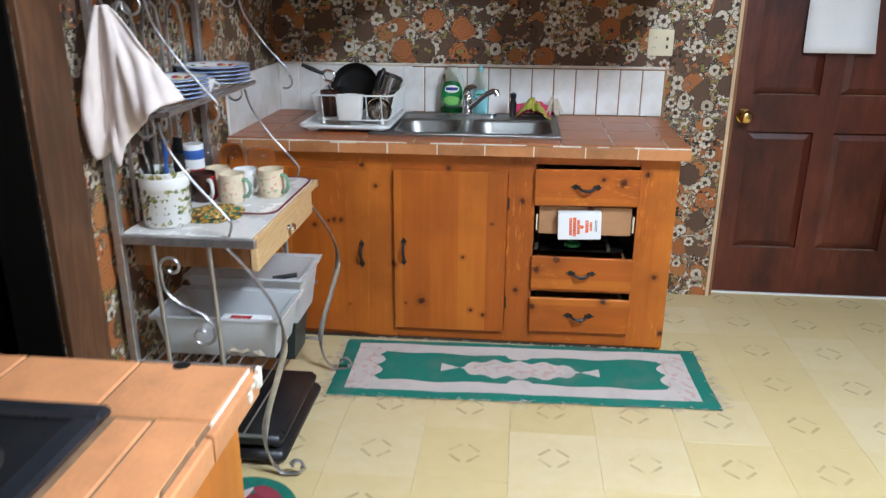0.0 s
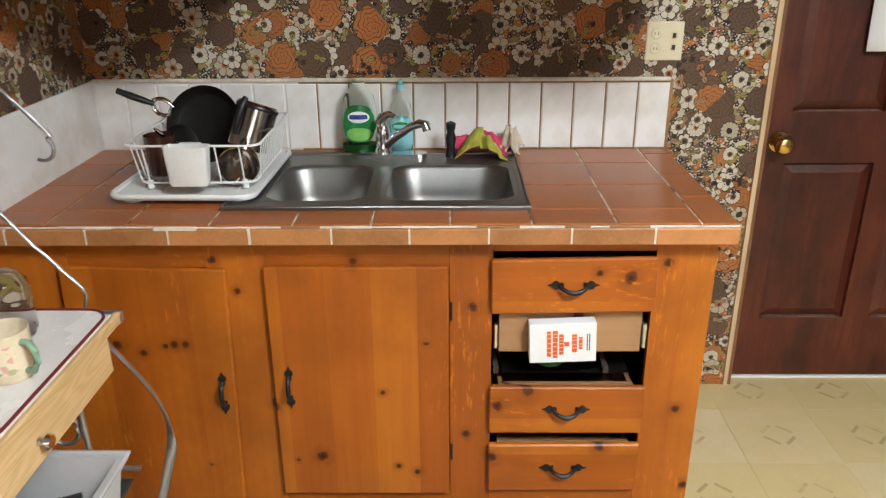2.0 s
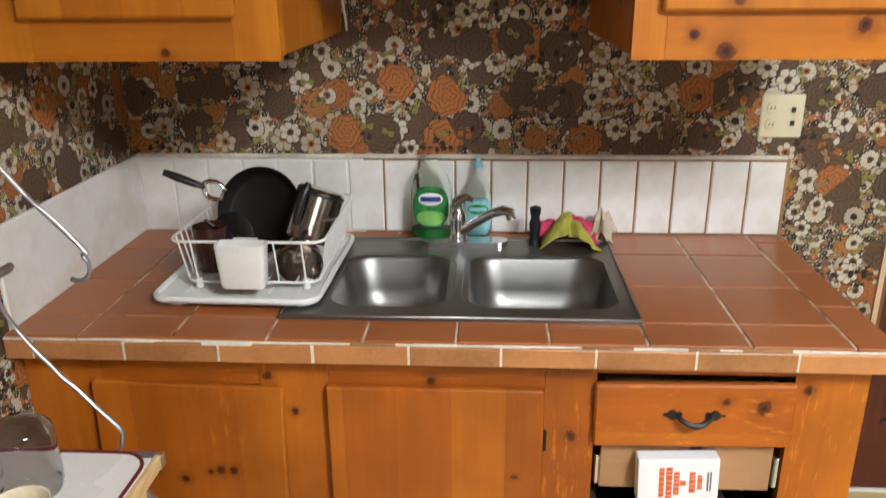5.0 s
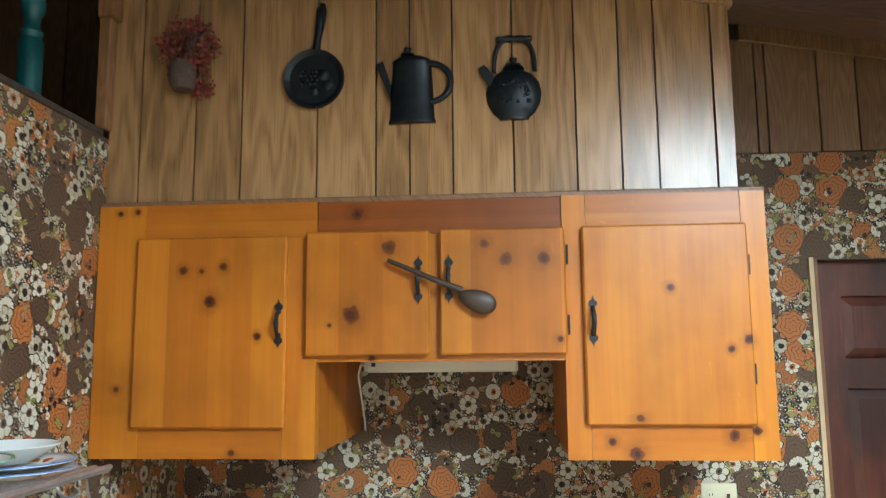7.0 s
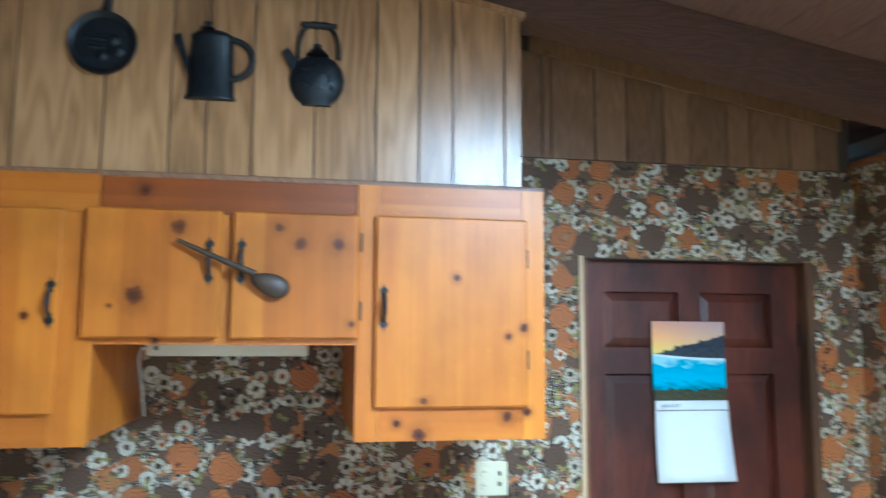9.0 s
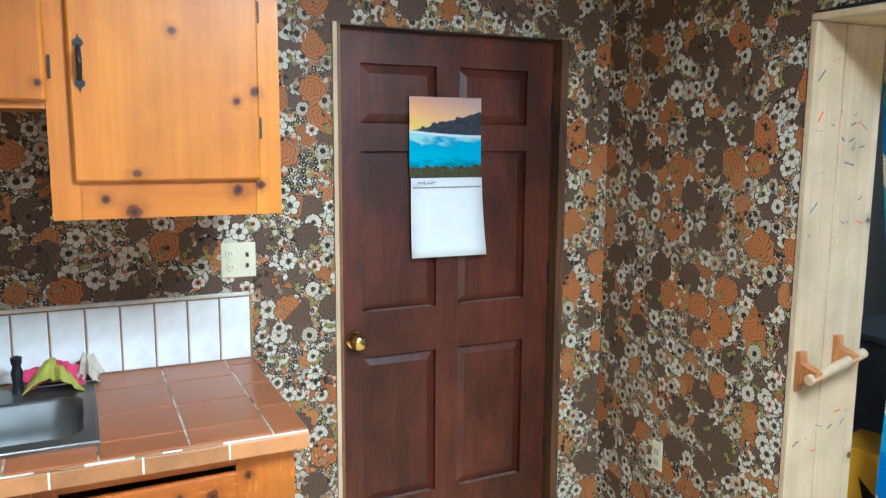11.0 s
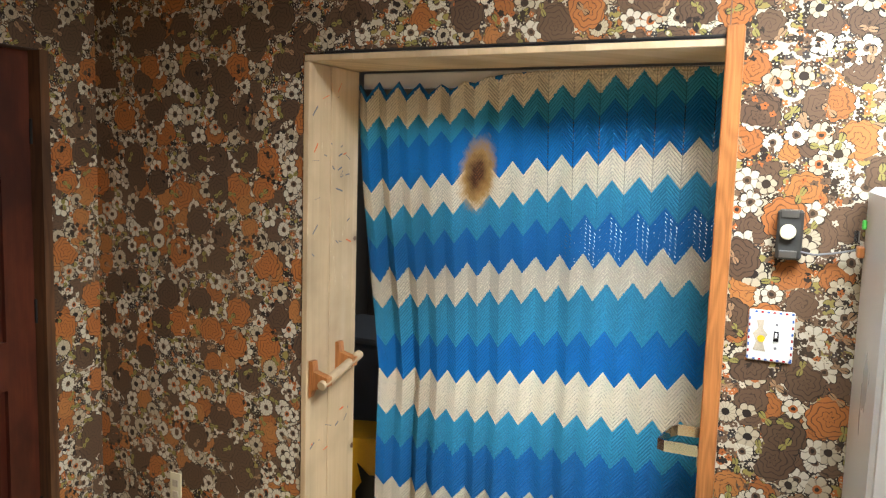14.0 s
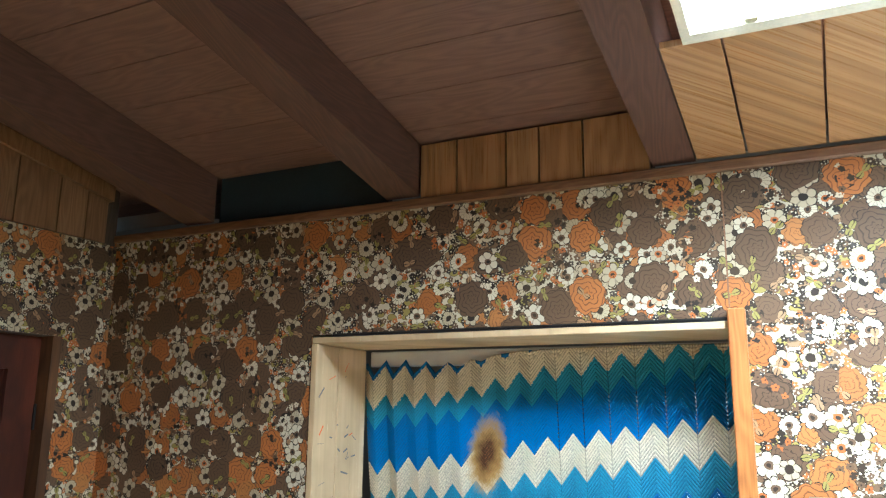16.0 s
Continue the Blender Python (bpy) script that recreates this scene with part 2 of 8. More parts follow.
def wallpaper():
    """Printed retro flowers: roses, daisies, small blossoms and leaves on cream."""
    n = Nodes("floral_wallpaper")
    p0 = n.stretch(n.coords("UV"), (1.5, 1.5, 1.5))
    cream = (0.58, 0.52, 0.40)
    ink = (0.022, 0.016, 0.014)
    brown = (0.125, 0.074, 0.046)
    wob = n.scaled(n.vec('SUBTRACT', n.node("ShaderNodeTexNoise", Vector=p0, Scale=26.0, Detail=2.0).outputs["Color"], (0.5, 0.5, 0.5)), 0.018)
    p = n.vec('ADD', p0, wob)

    def layer(cell, shift, rnd=0.75, squash=(1, 1, 1)):
        q = n.stretch(p, squash, shift)
        vor = n.node("ShaderNodeTexVoronoi", Vector=q, Scale=1.0 / cell, Randomness=rnd)
        vor.voronoi_dimensions = '2D'
        d = n.vec('SUBTRACT', q, vor.outputs["Position"])
        dx, dy, _ = n.sep(d)
        r = n.op('SQRT', n.op('ADD', n.op('MULTIPLY', dx, dx), n.op('MULTIPLY', dy, dy)))
        col = n.sep(vor.outputs["Color"])
        a = n.op('ADD', n.op('ARCTAN2', dy, dx), n.op('MULTIPLY', col[2], 6.0))
        return r, a, col

    def petals(a, count, depth):
        return n.op('MULTIPLY_ADD', n.op('ABSOLUTE', n.op('SINE', n.op('MULTIPLY', a, count / 2))), depth, 1 - depth)

    def inside(r, edge):
        return n.op('LESS_THAN', r, edge)

    def band(r, lo, hi):
        return n.op('MULTIPLY', n.op('GREATER_THAN', r, lo), n.op('LESS_THAN', r, hi))

    c = n.ramp(n.noise(p0, 7, 3), [(0.3, shade(cream, 0.82)), (0.7, cream)])
    # leaves
    r, a, k = layer(0.062, (3.1, 1.7, 0), 0.9, (1, 1.7, 1))
    leaf = n.ramp(k[0], [(0, (0.30, 0.25, 0.075)), (0.45, (0.30, 0.19, 0.11)), (0.75, (0.16, 0.10, 0.06))], 'CONSTANT')
    c = n.mix(inside(r, 0.026), c, ink)
    c = n.mix(inside(r, 0.0235), c, leaf)
    # small blossoms, two sowings
    for shift, cell in (((0.3, 0.9, 0), 0.034), ((7.7, 4.1, 0), 0.029)):
        r, a, k = layer(cell, shift, 0.85)
        tone = n.ramp(k[0], [(0, ink), (0.34, brown), (0.66, (0.44, 0.135, 0.035)), (0.82, (0.045, 0.04, 0.042))], 'CONSTANT')
        edge = n.op('MULTIPLY', petals(a, 5, 0.4), cell * 0.47)
        c = n.mix(n.op('MULTIPLY', inside(r, edge), n.op('LESS_THAN', k[1], 0.74)), c, tone)
        c = n.mix(n.op('MULTIPLY', inside(r, cell * 0.1), n.op('LESS_THAN', k[1], 0.74)), c, cream)
    # roses
    for cell, shift, keep, size in ((0.15, (1.3, 2.2, 0), 0.62, 0.072), (0.175, (5.25, 8.4, 0), 0.5, 0.082)):
        r, a, k = layer(cell, shift, 0.7)
        tone = n.ramp(k[0], [(0, brown), (0.56, (0.42, 0.168, 0.05)), (0.80, (0.36, 0.128, 0.036))], 'CONSTANT')
        big = n.op('MULTIPLY_ADD', k[2], 0.22 * size, size * 0.78)
        edge = n.op('MULTIPLY', petals(a, 9, 0.14), big)
        on = n.op('LESS_THAN', k[1], keep)
        spiral = n.op('SINE', n.op('ADD', n.op('MULTIPLY', r, 330.0), n.op('ADD', n.op('MULTIPLY', a, 2.0), n.op('MULTIPLY_ADD', n.noise(p0, 34, 2), 11.0, n.op('MULTIPLY', n.op('SINE', n.op('MULTIPLY', a, 4.0)), 1.1)))))
        line = n.op('GREATER_THAN', spiral, 0.86)
        c = n.mix(n.op('MULTIPLY', on, inside(r, edge)), c, n.mix(line, tone, n.mix(0.6, tone, ink)))
        c = n.mix(n.op('MULTIPLY', on, band(r, n.op('MULTIPLY', edge, 0.97), edge)), c, ink)
    # daisies and broad-petalled white flowers
    for cell, shift, keep, size, count, depth, gain in ((0.118, (2.9, 6.6, 0), 0.42, 0.048, 15, 0.20, 0.45), (0.125, (9.4, 3.3, 0), 0.50, 0.056, 6, 0.42, 0.5), (0.15, (4.7, 1.1, 0), 0.42, 0.052, 7, 0.36, 0.5)):
        r, a, k = layer(cell, shift, 0.95)
        lobe = n.op('MULTIPLY_ADD', n.op('POWER', n.op('ABSOLUTE', n.op('SINE', n.op('MULTIPLY', a, count / 2))), gain), depth, 1 - depth)
        edge = n.op('MULTIPLY', lobe, n.op('MULTIPLY_ADD', k[2], 0.35 * size, size * 0.70))
        on = n.op('LESS_THAN', k[1], keep)
        white = n.ramp(k[0], [(0, (0.61, 0.56, 0.45)), (0.55, (0.47, 0.40, 0.29))], 'CONSTANT')
        ray = n.op('MULTIPLY', n.op('GREATER_THAN', n.op('ABSOLUTE', n.op('COSINE', n.op('MULTIPLY', a, count / 2))), 0.955), n.op('LESS_THAN', r, n.op('MULTIPLY', edge, 0.86)))
        c = n.mix(n.op('MULTIPLY', on, inside(r, edge)), c, n.mix(ray, white, n.mix(0.45, white, ink)))
        c = n.mix(n.op('MULTIPLY', on, band(r, n.op('MULTIPLY', edge, 0.91), edge)), c, ink)
        heart = n.ramp(k[0], [(0, brown), (0.45, (0.40, 0.12, 0.03)), (0.7, ink)], 'CONSTANT')
        c = n.mix(n.op('MULTIPLY', on, inside(r, size * 0.30)), c, heart)
        c = n.mix(n.op('MULTIPLY', on, inside(r, size * 0.15)), c, ink)
    # dark roses laid over some of them
    r, a, k = layer(0.20, (12.3, 7.9, 0), 0.9)
    edge = n.op('MULTIPLY', petals(a, 10, 0.13), n.op('MULTIPLY_ADD', k[2], 0.02, 0.072))
    on = n.op('LESS_THAN', k[1], 0.62)
    tone = n.ramp(k[0], [(0, shade(brown, 0.85)), (0.7, (0.42, 0.145, 0.04))], 'CONSTANT')
    spiral = n.op('SINE', n.op('ADD', n.op('MULTIPLY', r, 300.0), n.op('ADD', n.op('MULTIPLY', a, 3.0), n.op('MULTIPLY', n.op('SINE', n.op('MULTIPLY', a, 6.0)), 1.7))))
    c = n.mix(n.op('MULTIPLY', on, inside(r, edge)), c, n.mix(n.op('GREATER_THAN', spiral, 0.80), tone, n.mix(0.65, tone, ink)))
    c = n.mix(n.op('MULTIPLY', on, band(r, n.op('MULTIPLY', edge, 0.965), edge)), c, ink)
    # olive leaves with a dark rib, tucked between the heads
    r, a, k = layer(0.105, (21.7, 5.9, 0), 0.95)
    turn = n.op('MULTIPLY_ADD', k[2], 3.1, a)
    slim = n.op('MULTIPLY', n.op('POWER', n.op('ABSOLUTE', n.op('COSINE', turn)), 2.2), 0.036)
    leafy = n.op('LESS_THAN', k[1], 0.5)
    tone = n.ramp(k[0], [(0, (0.27, 0.24, 0.07)), (0.6, (0.33, 0.20, 0.11))], 'CONSTANT')
    rib = n.op('LESS_THAN', n.op('ABSOLUTE', n.op('SINE', turn)), 0.07)
    c = n.mix(n.op('MULTIPLY', leafy, inside(r, slim)), c, n.mix(rib, tone, ink))
    c = n.mix(n.op('MULTIPLY', leafy, band(r, n.op('MULTIPLY', slim, 0.88), slim)), c, ink)
    # clusters of tiny blossoms over everything
    r, a, k = layer(0.031, (15.1, 2.7, 0), 0.9)
    patch = n.op('GREATER_THAN', n.noise(p0, 5.5, 1), 0.60)
    tone = n.ramp(k[0], [(0, ink), (0.4, brown), (0.62, (0.40, 0.12, 0.03)), (0.8, cream)], 'CONSTANT')
    on = n.op('MULTIPLY', patch, n.op('LESS_THAN', k[1], 0.8))
    c = n.mix(n.op('MULTIPLY', on, inside(r, n.op('MULTIPLY', petals(a, 5, 0.4), 0.0148))), c, tone)
    c = n.mix(n.op('MULTIPLY', on, inside(r, 0.003)), c, ink)
    # age: yellowing and grease
    age = n.noise(p0, 1.7, 4)
    c = n.mix(n.ramp(age, [(0.45, (0, 0, 0)), (0.8, (0.3, 0.3, 0.3))]), c, (0.20, 0.12, 0.06))
    n.bump(n.noise(p0, 260, 2), 0.2, 0.0006)
    return n.done(c, n.op('MULTIPLY_ADD', age, 0.25, 0.42), 0.0, 0.25)


PAPER = wallpaper()
# large knots of the wall cabinets' and the base cabinet's boards
WALL_KNOTS = [(0.191, 1.958, 0.013), (0.242, 1.956, 0.008), (0.302, 1.967, 0.012), (0.268, 1.873, 0.018), (0.402, 1.779, 0.011), (0.004, 1.639, 0.009), (0.331, 1.471, 0.01), (-0.006, 2.124, 0.009), (0.044, 2.129, 0.009), (0.666, 2.11, 0.017), (0.757, 2.011, 0.02), (0.656, 1.831, 0.026), (0.598, 1.805, 0.006), (1.012, 2.016, 0.013), (1.068, 1.974, 0.018), (1.168, 1.975, 0.017), (1.206, 1.763, 0.009), (0.707, 1.717, 0.01), (1.331, 1.501, 0.011), (1.392, 1.469, 0.019), (1.49, 1.893, 0.011), (1.68, 1.758, 0.014), (1.635, 1.733, 0.01), (1.636, 1.517, 0.015), (1.692, 1.528, 0.013)]
BASE_KNOTS = [(0.205, 0.551, 0.013), (0.273, 0.527, 0.011), (0.477, 0.785, 0.012), (0.534, 0.698, 0.01), (0.333, 0.548, 0.008), (0.357, 0.553, 0.012), (0.386, 0.552, 0.011), (0.606, 0.361, 0.014), (0.836, 0.782, 0.011), (0.901, 0.405, 0.008), (0.726, 0.199, 0.017), (0.657, 0.186, 0.006), (0.938, 0.165, 0.008), (0.99, 0.146, 0.01), (1.141, 0.651, 0.015), (1.126, 0.259, 0.012), (1.199, 0.196, 0.015), (1.21, 0.364, 0.016), (1.54, 0.743, 0.018), (1.461, 0.755, 0.01), (1.637, 0.774, 0.014), (1.698, 0.34, 0.012), (1.747, 0.086, 0.013), (1.494, 0.231, 0.015)]
AMBER, GOLD = (0.44, 0.130, 0.008), (0.63, 0.235, 0.017)
PINE_V = pine("varnished_pine_upright", 2, AMBER, GOLD, 0.07, 0.36, WALL_KNOTS, 0.4)
PINE_H = pine("varnished_pine_level", 0, AMBER, GOLD, 0.05, 0.36, WALL_KNOTS, 0.4)
RUSSET, HONEY = (0.40, 0.098, 0.008), (0.54, 0.17, 0.014)
PINE_WORN_V = pine("worn_pine_upright", 2, RUSSET, HONEY, 0.07, 0.40, BASE_KNOTS, 0.8)
PINE_WORN_H = pine("worn_pine_level", 0, RUSSET, HONEY, 0.05, 0.42, BASE_KNOTS, 0.9)
# darker tone of the level pine, for one top rail
PINE_RAIL = pine("darker_pine_level", 0, (0.24, 0.058, 0.006), (0.36, 0.10, 0.010), 0.05, 0.36, WALL_KNOTS, 0.3)
PINE_BARE = pine("bare_pine", 2, (0.62, 0.45, 0.27), (0.78, 0.62, 0.42), 0.18, 0.6)
PINE_BOX = pine("unfinished_drawer_pine", 0, (0.36, 0.185, 0.085), (0.46, 0.26, 0.13), 0.2, 0.6)
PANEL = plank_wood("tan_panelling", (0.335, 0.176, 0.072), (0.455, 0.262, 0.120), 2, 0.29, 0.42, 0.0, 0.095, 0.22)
# dimmed copy of the tan panelling, the lower light put into its colour
PANEL_DIM = plank_wood("dimmed_panelling", (0.20, 0.105, 0.05), (0.29, 0.165, 0.085), 2, 0.5)
# darker tone of the casing, for the west doorway and one jamb
CASING_DARK = plank_wood("darker_casing", (0.112, 0.047, 0.018), (0.165, 0.074, 0.028), 2, 0.55, 0.5, 0.55, 0.10)
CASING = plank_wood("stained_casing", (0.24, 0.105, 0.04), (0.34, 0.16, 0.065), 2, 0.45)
TRIM_W = plank_wood("brown_moulding", (0.16, 0.075, 0.035), (0.24, 0.12, 0.06), 1, 0.5)
# near-black colour standing for shade in the doorway and the drawer slot
SHADE_BLACK = surface("painted_shade_black", (0.006, 0.005, 0.004), 0.95, spec=0.05)
ORANGE_TRIM = plank_wood("orange_trim", (0.45, 0.17, 0.05), (0.55, 0.24, 0.08), 2, 0.4)
RAFTER = plank_wood("dark_rafter", (0.075, 0.034, 0.022), (0.12, 0.055, 0.035), 0, 0.6)
BOARD = plank_wood("dark_ceiling_board", (0.155, 0.080, 0.060), (0.22, 0.118, 0.088), 1, 0.5)
DARK_BOARD = plank_wood("grey_brown_board", (0.05, 0.035, 0.026), (0.085, 0.06, 0.045), 2, 0.7)
MAHOGANY = plank_wood("red_brown_door", (0.098, 0.0195, 0.0085), (0.145, 0.034, 0.014), 2, 0.44, 0.3, 0.75)
DUSTY = surface("dusty_worn_paint", (0.15, 0.085, 0.06), 0.8, 0.0, 0.6, 40, 0.4, 120)
TEAL = surface("teal_paint", (0.008, 0.062, 0.064), 0.5, 0.0, 0.4, 14)
IRON = surface("black_iron", (0.018, 0.017, 0.017), 0.5, 0.3, 0.4)
BLACK_TOOL = surface("cast_iron_blue_black", (0.012, 0.014, 0.018), 0.42, 0.35, 0.5, 30, 0.5, 60)
STEEL = surface("brushed_steel", (0.27, 0.265, 0.25), 0.40, 1.0, 0.12, 14, 0.06, 300)
POLISHED = surface("polished_pot_steel", (0.42, 0.39, 0.36), 0.14, 1.0, 0.12, 20, 0.0)
CHROME = surface("chrome", (0.66, 0.66, 0.66), 0.14, 1.0, 0.08, 20, 0.0)
RACKMETAL = surface("grey_rack_metal", (0.50, 0.49, 0.49), 0.34, 0.85, 0.3, 30, 0.2)
BRASS = surface("brass", (0.75, 0.50, 0.17), 0.2, 1.0, 0.12, 20, 0.0)
BLACK = surface("black_plastic", (0.012, 0.012, 0.013), 0.32, 0.0, 0.3)
SOOT = surface("worn_nonstick", (0.008, 0.007, 0.006), 0.55, 0.0, 0.4, 22, spec=0.25)
WHITE = surface("white_plastic", (0.78, 0.78, 0.75), 0.35, 0.0, 0.08)
CERAMIC = surface("glazed_white", (0.80, 0.79, 0.76), 0.14, 0.0, 0.06, 6, 0.0)
IVORY = surface("ivory_plastic", (0.72, 0.66, 0.46), 0.4, 0.0, 0.08)
CREAMMUG = surface("cream_glaze", (0.72, 0.60, 0.42), 0.18, 0.0, 0.14, 30, 0.0)
GREENGLAZE = surface("green_glaze", (0.22, 0.36, 0.24), 0.2, 0.0, 0.1, 30, 0.0)
REDGLAZE = surface("red_glaze", (0.42, 0.03, 0.03), 0.2, 0.0, 0.1)
DARKGLAZE = surface("dark_brown_glaze", (0.05, 0.018, 0.012), 0.2, 0.0, 0.2)
BLUE_PRINT = surface("blue_print", (0.05, 0.13, 0.42), 0.3, 0.0, 0.1)
ISLAND_GROUT = surface("dirty_tan_grout", (0.22, 0.125, 0.06), 0.9, 0.0, 0.4, 20, 0.5, 90)
GROUT = surface("white_grout", (0.72, 0.67, 0.56), 0.85, 0.0, 0.35, 14, 0.5, 90)
COUNTER_GROUT = sampler_grout("stained_counter_grout")
BROWN_GROUT = surface("stained_grout", (0.33, 0.19, 0.09), 0.9, 0.0, 0.4, 14, 0.5, 90)
CLEAR = glassy("clear_glass", (0.97, 0.98, 0.98), 0.02, 1.22)
JARGLASS = glassy("jar_glass", (0.98, 0.99, 0.99), 0.02, 1.05)
JARGLASS.node_tree.nodes["Principled BSDF"].inputs["Coat Weight"].default_value = 0.6
PANE = glassy("skylight_pane", (0.97, 0.98, 0.98), 0.12, 1.1)
BOTTLE = glassy("clear_bottle", (0.93, 0.98, 0.94), 0.03, 1.06)
GREENSOAP = surface("green_soap", (0.015, 0.16, 0.035), 0.12, 0.0, 0.1, 9, 0.0)
GREENLABEL = surface("green_label", (0.025, 0.24, 0.06), 0.25, 0.0, 0.2, 40, 0.0)
BLUELABEL = surface("deep_blue_label", (0.015, 0.04, 0.22), 0.3, 0.0, 0.1, 40, 0.0)
LIMELABEL = surface("pale_green_label", (0.22, 0.52, 0.12), 0.3, 0.0, 0.2, 40, 0.0)
AQUA = surface("aqua_soap", (0.28, 0.62, 0.66), 0.15, 0.0, 0.12, 20, 0.0)
PAPERWHITE = surface("white_paper", (0.80, 0.80, 0.80), 0.7, 0.0, 0.05, 5)
ORANGE_INK = surface("orange_ink", (0.72, 0.13, 0.025), 0.6, 0.0, 0.1)
GREY_INK = surface("grey_ink", (0.16, 0.16, 0.17), 0.7, 0.0, 0.1)
PINKCLOTH = surface("pink_cloth", (0.62, 0.05, 0.13), 0.9, 0.0, 0.4, 30, 0.9, 500)
LIMECLOTH = surface("lime_cloth", (0.42, 0.40, 0.06), 0.9, 0.0, 0.35, 30, 0.9, 500)
BEIGECLOTH = surface("beige_sponge", (0.55, 0.47, 0.36), 0.95, 0.0, 0.3, 30, 0.9, 300)
TOWEL = surface("pale_pink_towel", (0.78, 0.68, 0.63), 0.95, 0.0, 0.14, 12, 0.8, 600)
DARKWOOD = surface("dark_carved_wood", (0.055, 0.032, 0.020), 0.5, 0.0, 0.4, 30)
YELLOWBOX = surface("yellow_carton", (0.78, 0.40, 0.015), 0.4, 0.0, 0.15)
PURPLE = surface("purple_print", (0.16, 0.03, 0.15), 0.5, 0.0, 0.1)
GREYBIN = surface("grey_bin", (0.16, 0.18, 0.21), 0.5, 0.0, 0.15)
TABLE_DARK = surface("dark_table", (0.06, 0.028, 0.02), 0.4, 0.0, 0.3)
FRIDGE = surface("fridge_enamel", (0.70, 0.71, 0.73), 0.3, 0.0, 0.06, 3, 0.2, 260)
PLASTER = surface("plain_plaster", (0.26, 0.24, 0.21), 0.9, 0.0, 0.12, 2)
VOIDBOARD = surface("dark_void_blue", (0.015, 0.032, 0.042), 0.7, 0.0, 0.4, 3)
WORKTOP = surface("white_laminate", (0.74, 0.71, 0.66), 0.25, 0.0, 0.08, 8, 0.0)
PALEWOOD = plank_wood("pale_drawer_wood", (0.55, 0.36, 0.16), (0.68, 0.48, 0.25), 1, 0.4)
MAROON = surface("maroon_edge", (0.13, 0.015, 0.02), 0.4, 0.0, 0.1)
BRIGHTGREEN = surface("bright_green_print", (0.09, 0.5, 0.08), 0.4, 0.0, 0.1)
SUNYELLOW = surface("yellow_print", (0.8, 0.5, 0.02), 0.4, 0.0, 0.1)
RUST = surface("dried_red_flowers", (0.22, 0.035, 0.022), 0.9, 0.0, 0.6, 60)
BASKET = surface("dark_wicker", (0.09, 0.05, 0.035), 0.8, 0.0, 0.5, 50, 0.9, 120)
LIGHTBODY = surface("lamp_housing", (0.72, 0.68, 0.58), 0.4, 0.0, 0.08)


def terracotta(name, base, rough, blotch=1.0):
    n = Nodes(name)
    v = n.coords()
    r = n.island()
    t = n.vec('ADD', v, n.node("ShaderNodeCombineXYZ", X=n.op('MULTIPLY', r, 31.0), Y=r, Z=0.0).outputs[0])
    big, small = n.noise(t, 11, 4), n.noise(t, 110, 3)
    f = n.op('ADD', n.op('MULTIPLY', big, 0.6), n.op('ADD', n.op('MULTIPLY', small, 0.25), n.op('MULTIPLY_ADD', r, 0.3, -0.12)))
    c = n.ramp(f, [(0.25, shade(base, 1 - 0.38 * blotch)), (0.5, base), (0.8, shade(base, 1 + 0.3 * blotch))])
    n.bump(n.op('ADD', big, n.op('MULTIPLY', small, 0.3)), 0.09 * blotch, 0.002)
    return n.done(c, n.op('MULTIPLY_ADD', big, 0.2, rough - 0.08))


QUARRY = terracotta("red_quarry_tile", (0.345, 0.108, 0.031), 0.30, 0.35)
EDGE_TILE = terracotta("orange_edge_tile", (0.46, 0.19, 0.065), 0.42)
ISLAND_TILE = terracotta("orange_counter_tile", (0.56, 0.245, 0.10), 0.4)


def splash_tile():
    n = Nodes("white_wall_tile")
    v = n.coords()
    c = n.ramp(n.noise(v, 9, 4), [(0.35, (0.70, 0.67, 0.60)), (0.6, (0.82, 0.81, 0.78))])
    n.bump(n.noise(v, 18, 2), 0.1, 0.002)
    return n.done(c, 0.16)


SPLASH = splash_tile()


def vinyl():
    """Yellowed vinyl tile with a printed diamond of four dashes."""
    n = Nodes("yellow_vinyl_tile")
    v = n.coords()
    r = n.island()
    x, y, _ = n.sep(v)
    u = n.op('ADD', n.op('ABSOLUTE', x), n.op('ABSOLUTE', y))
    w = n.op('ABSOLUTE', n.op('SUBTRACT', n.op('ABSOLUTE', x), n.op('ABSOLUTE', y)))
    ring = n.op('LESS_THAN', n.op('ABSOLUTE', n.op('SUBTRACT', u, 0.062)), 0.0085)
    seg = n.op('LESS_THAN', w, 0.04)
    wear = n.noise(n.vec('ADD', v, n.node("ShaderNodeCombineXYZ", X=n.op('MULTIPLY', r, 37.0), Y=0.0, Z=0.0).outputs[0]), 14, 4)
    dash = n.op('MULTIPLY', n.op('MULTIPLY', ring, seg), n.node("ShaderNodeMapRange", Value=wear, **{"From_Min": 0.3, "From_Max": 0.55, "To_Max": 0.62}).outputs[0])
    halo = n.op('MULTIPLY', n.op('LESS_THAN', u, 0.11), 0.10)
    tone = n.op('ADD', n.op('MULTIPLY', r, 0.30), n.op('MULTIPLY_ADD', wear, 0.5, 0.12))
    c = n.ramp(tone, [(0.2, (0.55, 0.43, 0.195)), (0.5, (0.60, 0.475, 0.235)), (0.85, (0.65, 0.55, 0.355))])
    c = n.mix(halo, c, (0.50, 0.42, 0.24))
    c = n.mix(dash, c, (0.30, 0.20, 0.075))
    fleck = n.noise(v, 330, 2)
    c = n.mix(n.ramp(fleck, [(0.6, (0, 0, 0)), (0.8, (0.3, 0.3, 0.3))]), c, (0.34, 0.25, 0.12))
    n.bump(fleck, 0.08, 0.0005)
    return n.done(c, n.op('MULTIPLY_ADD', wear, 0.25, 0.3))


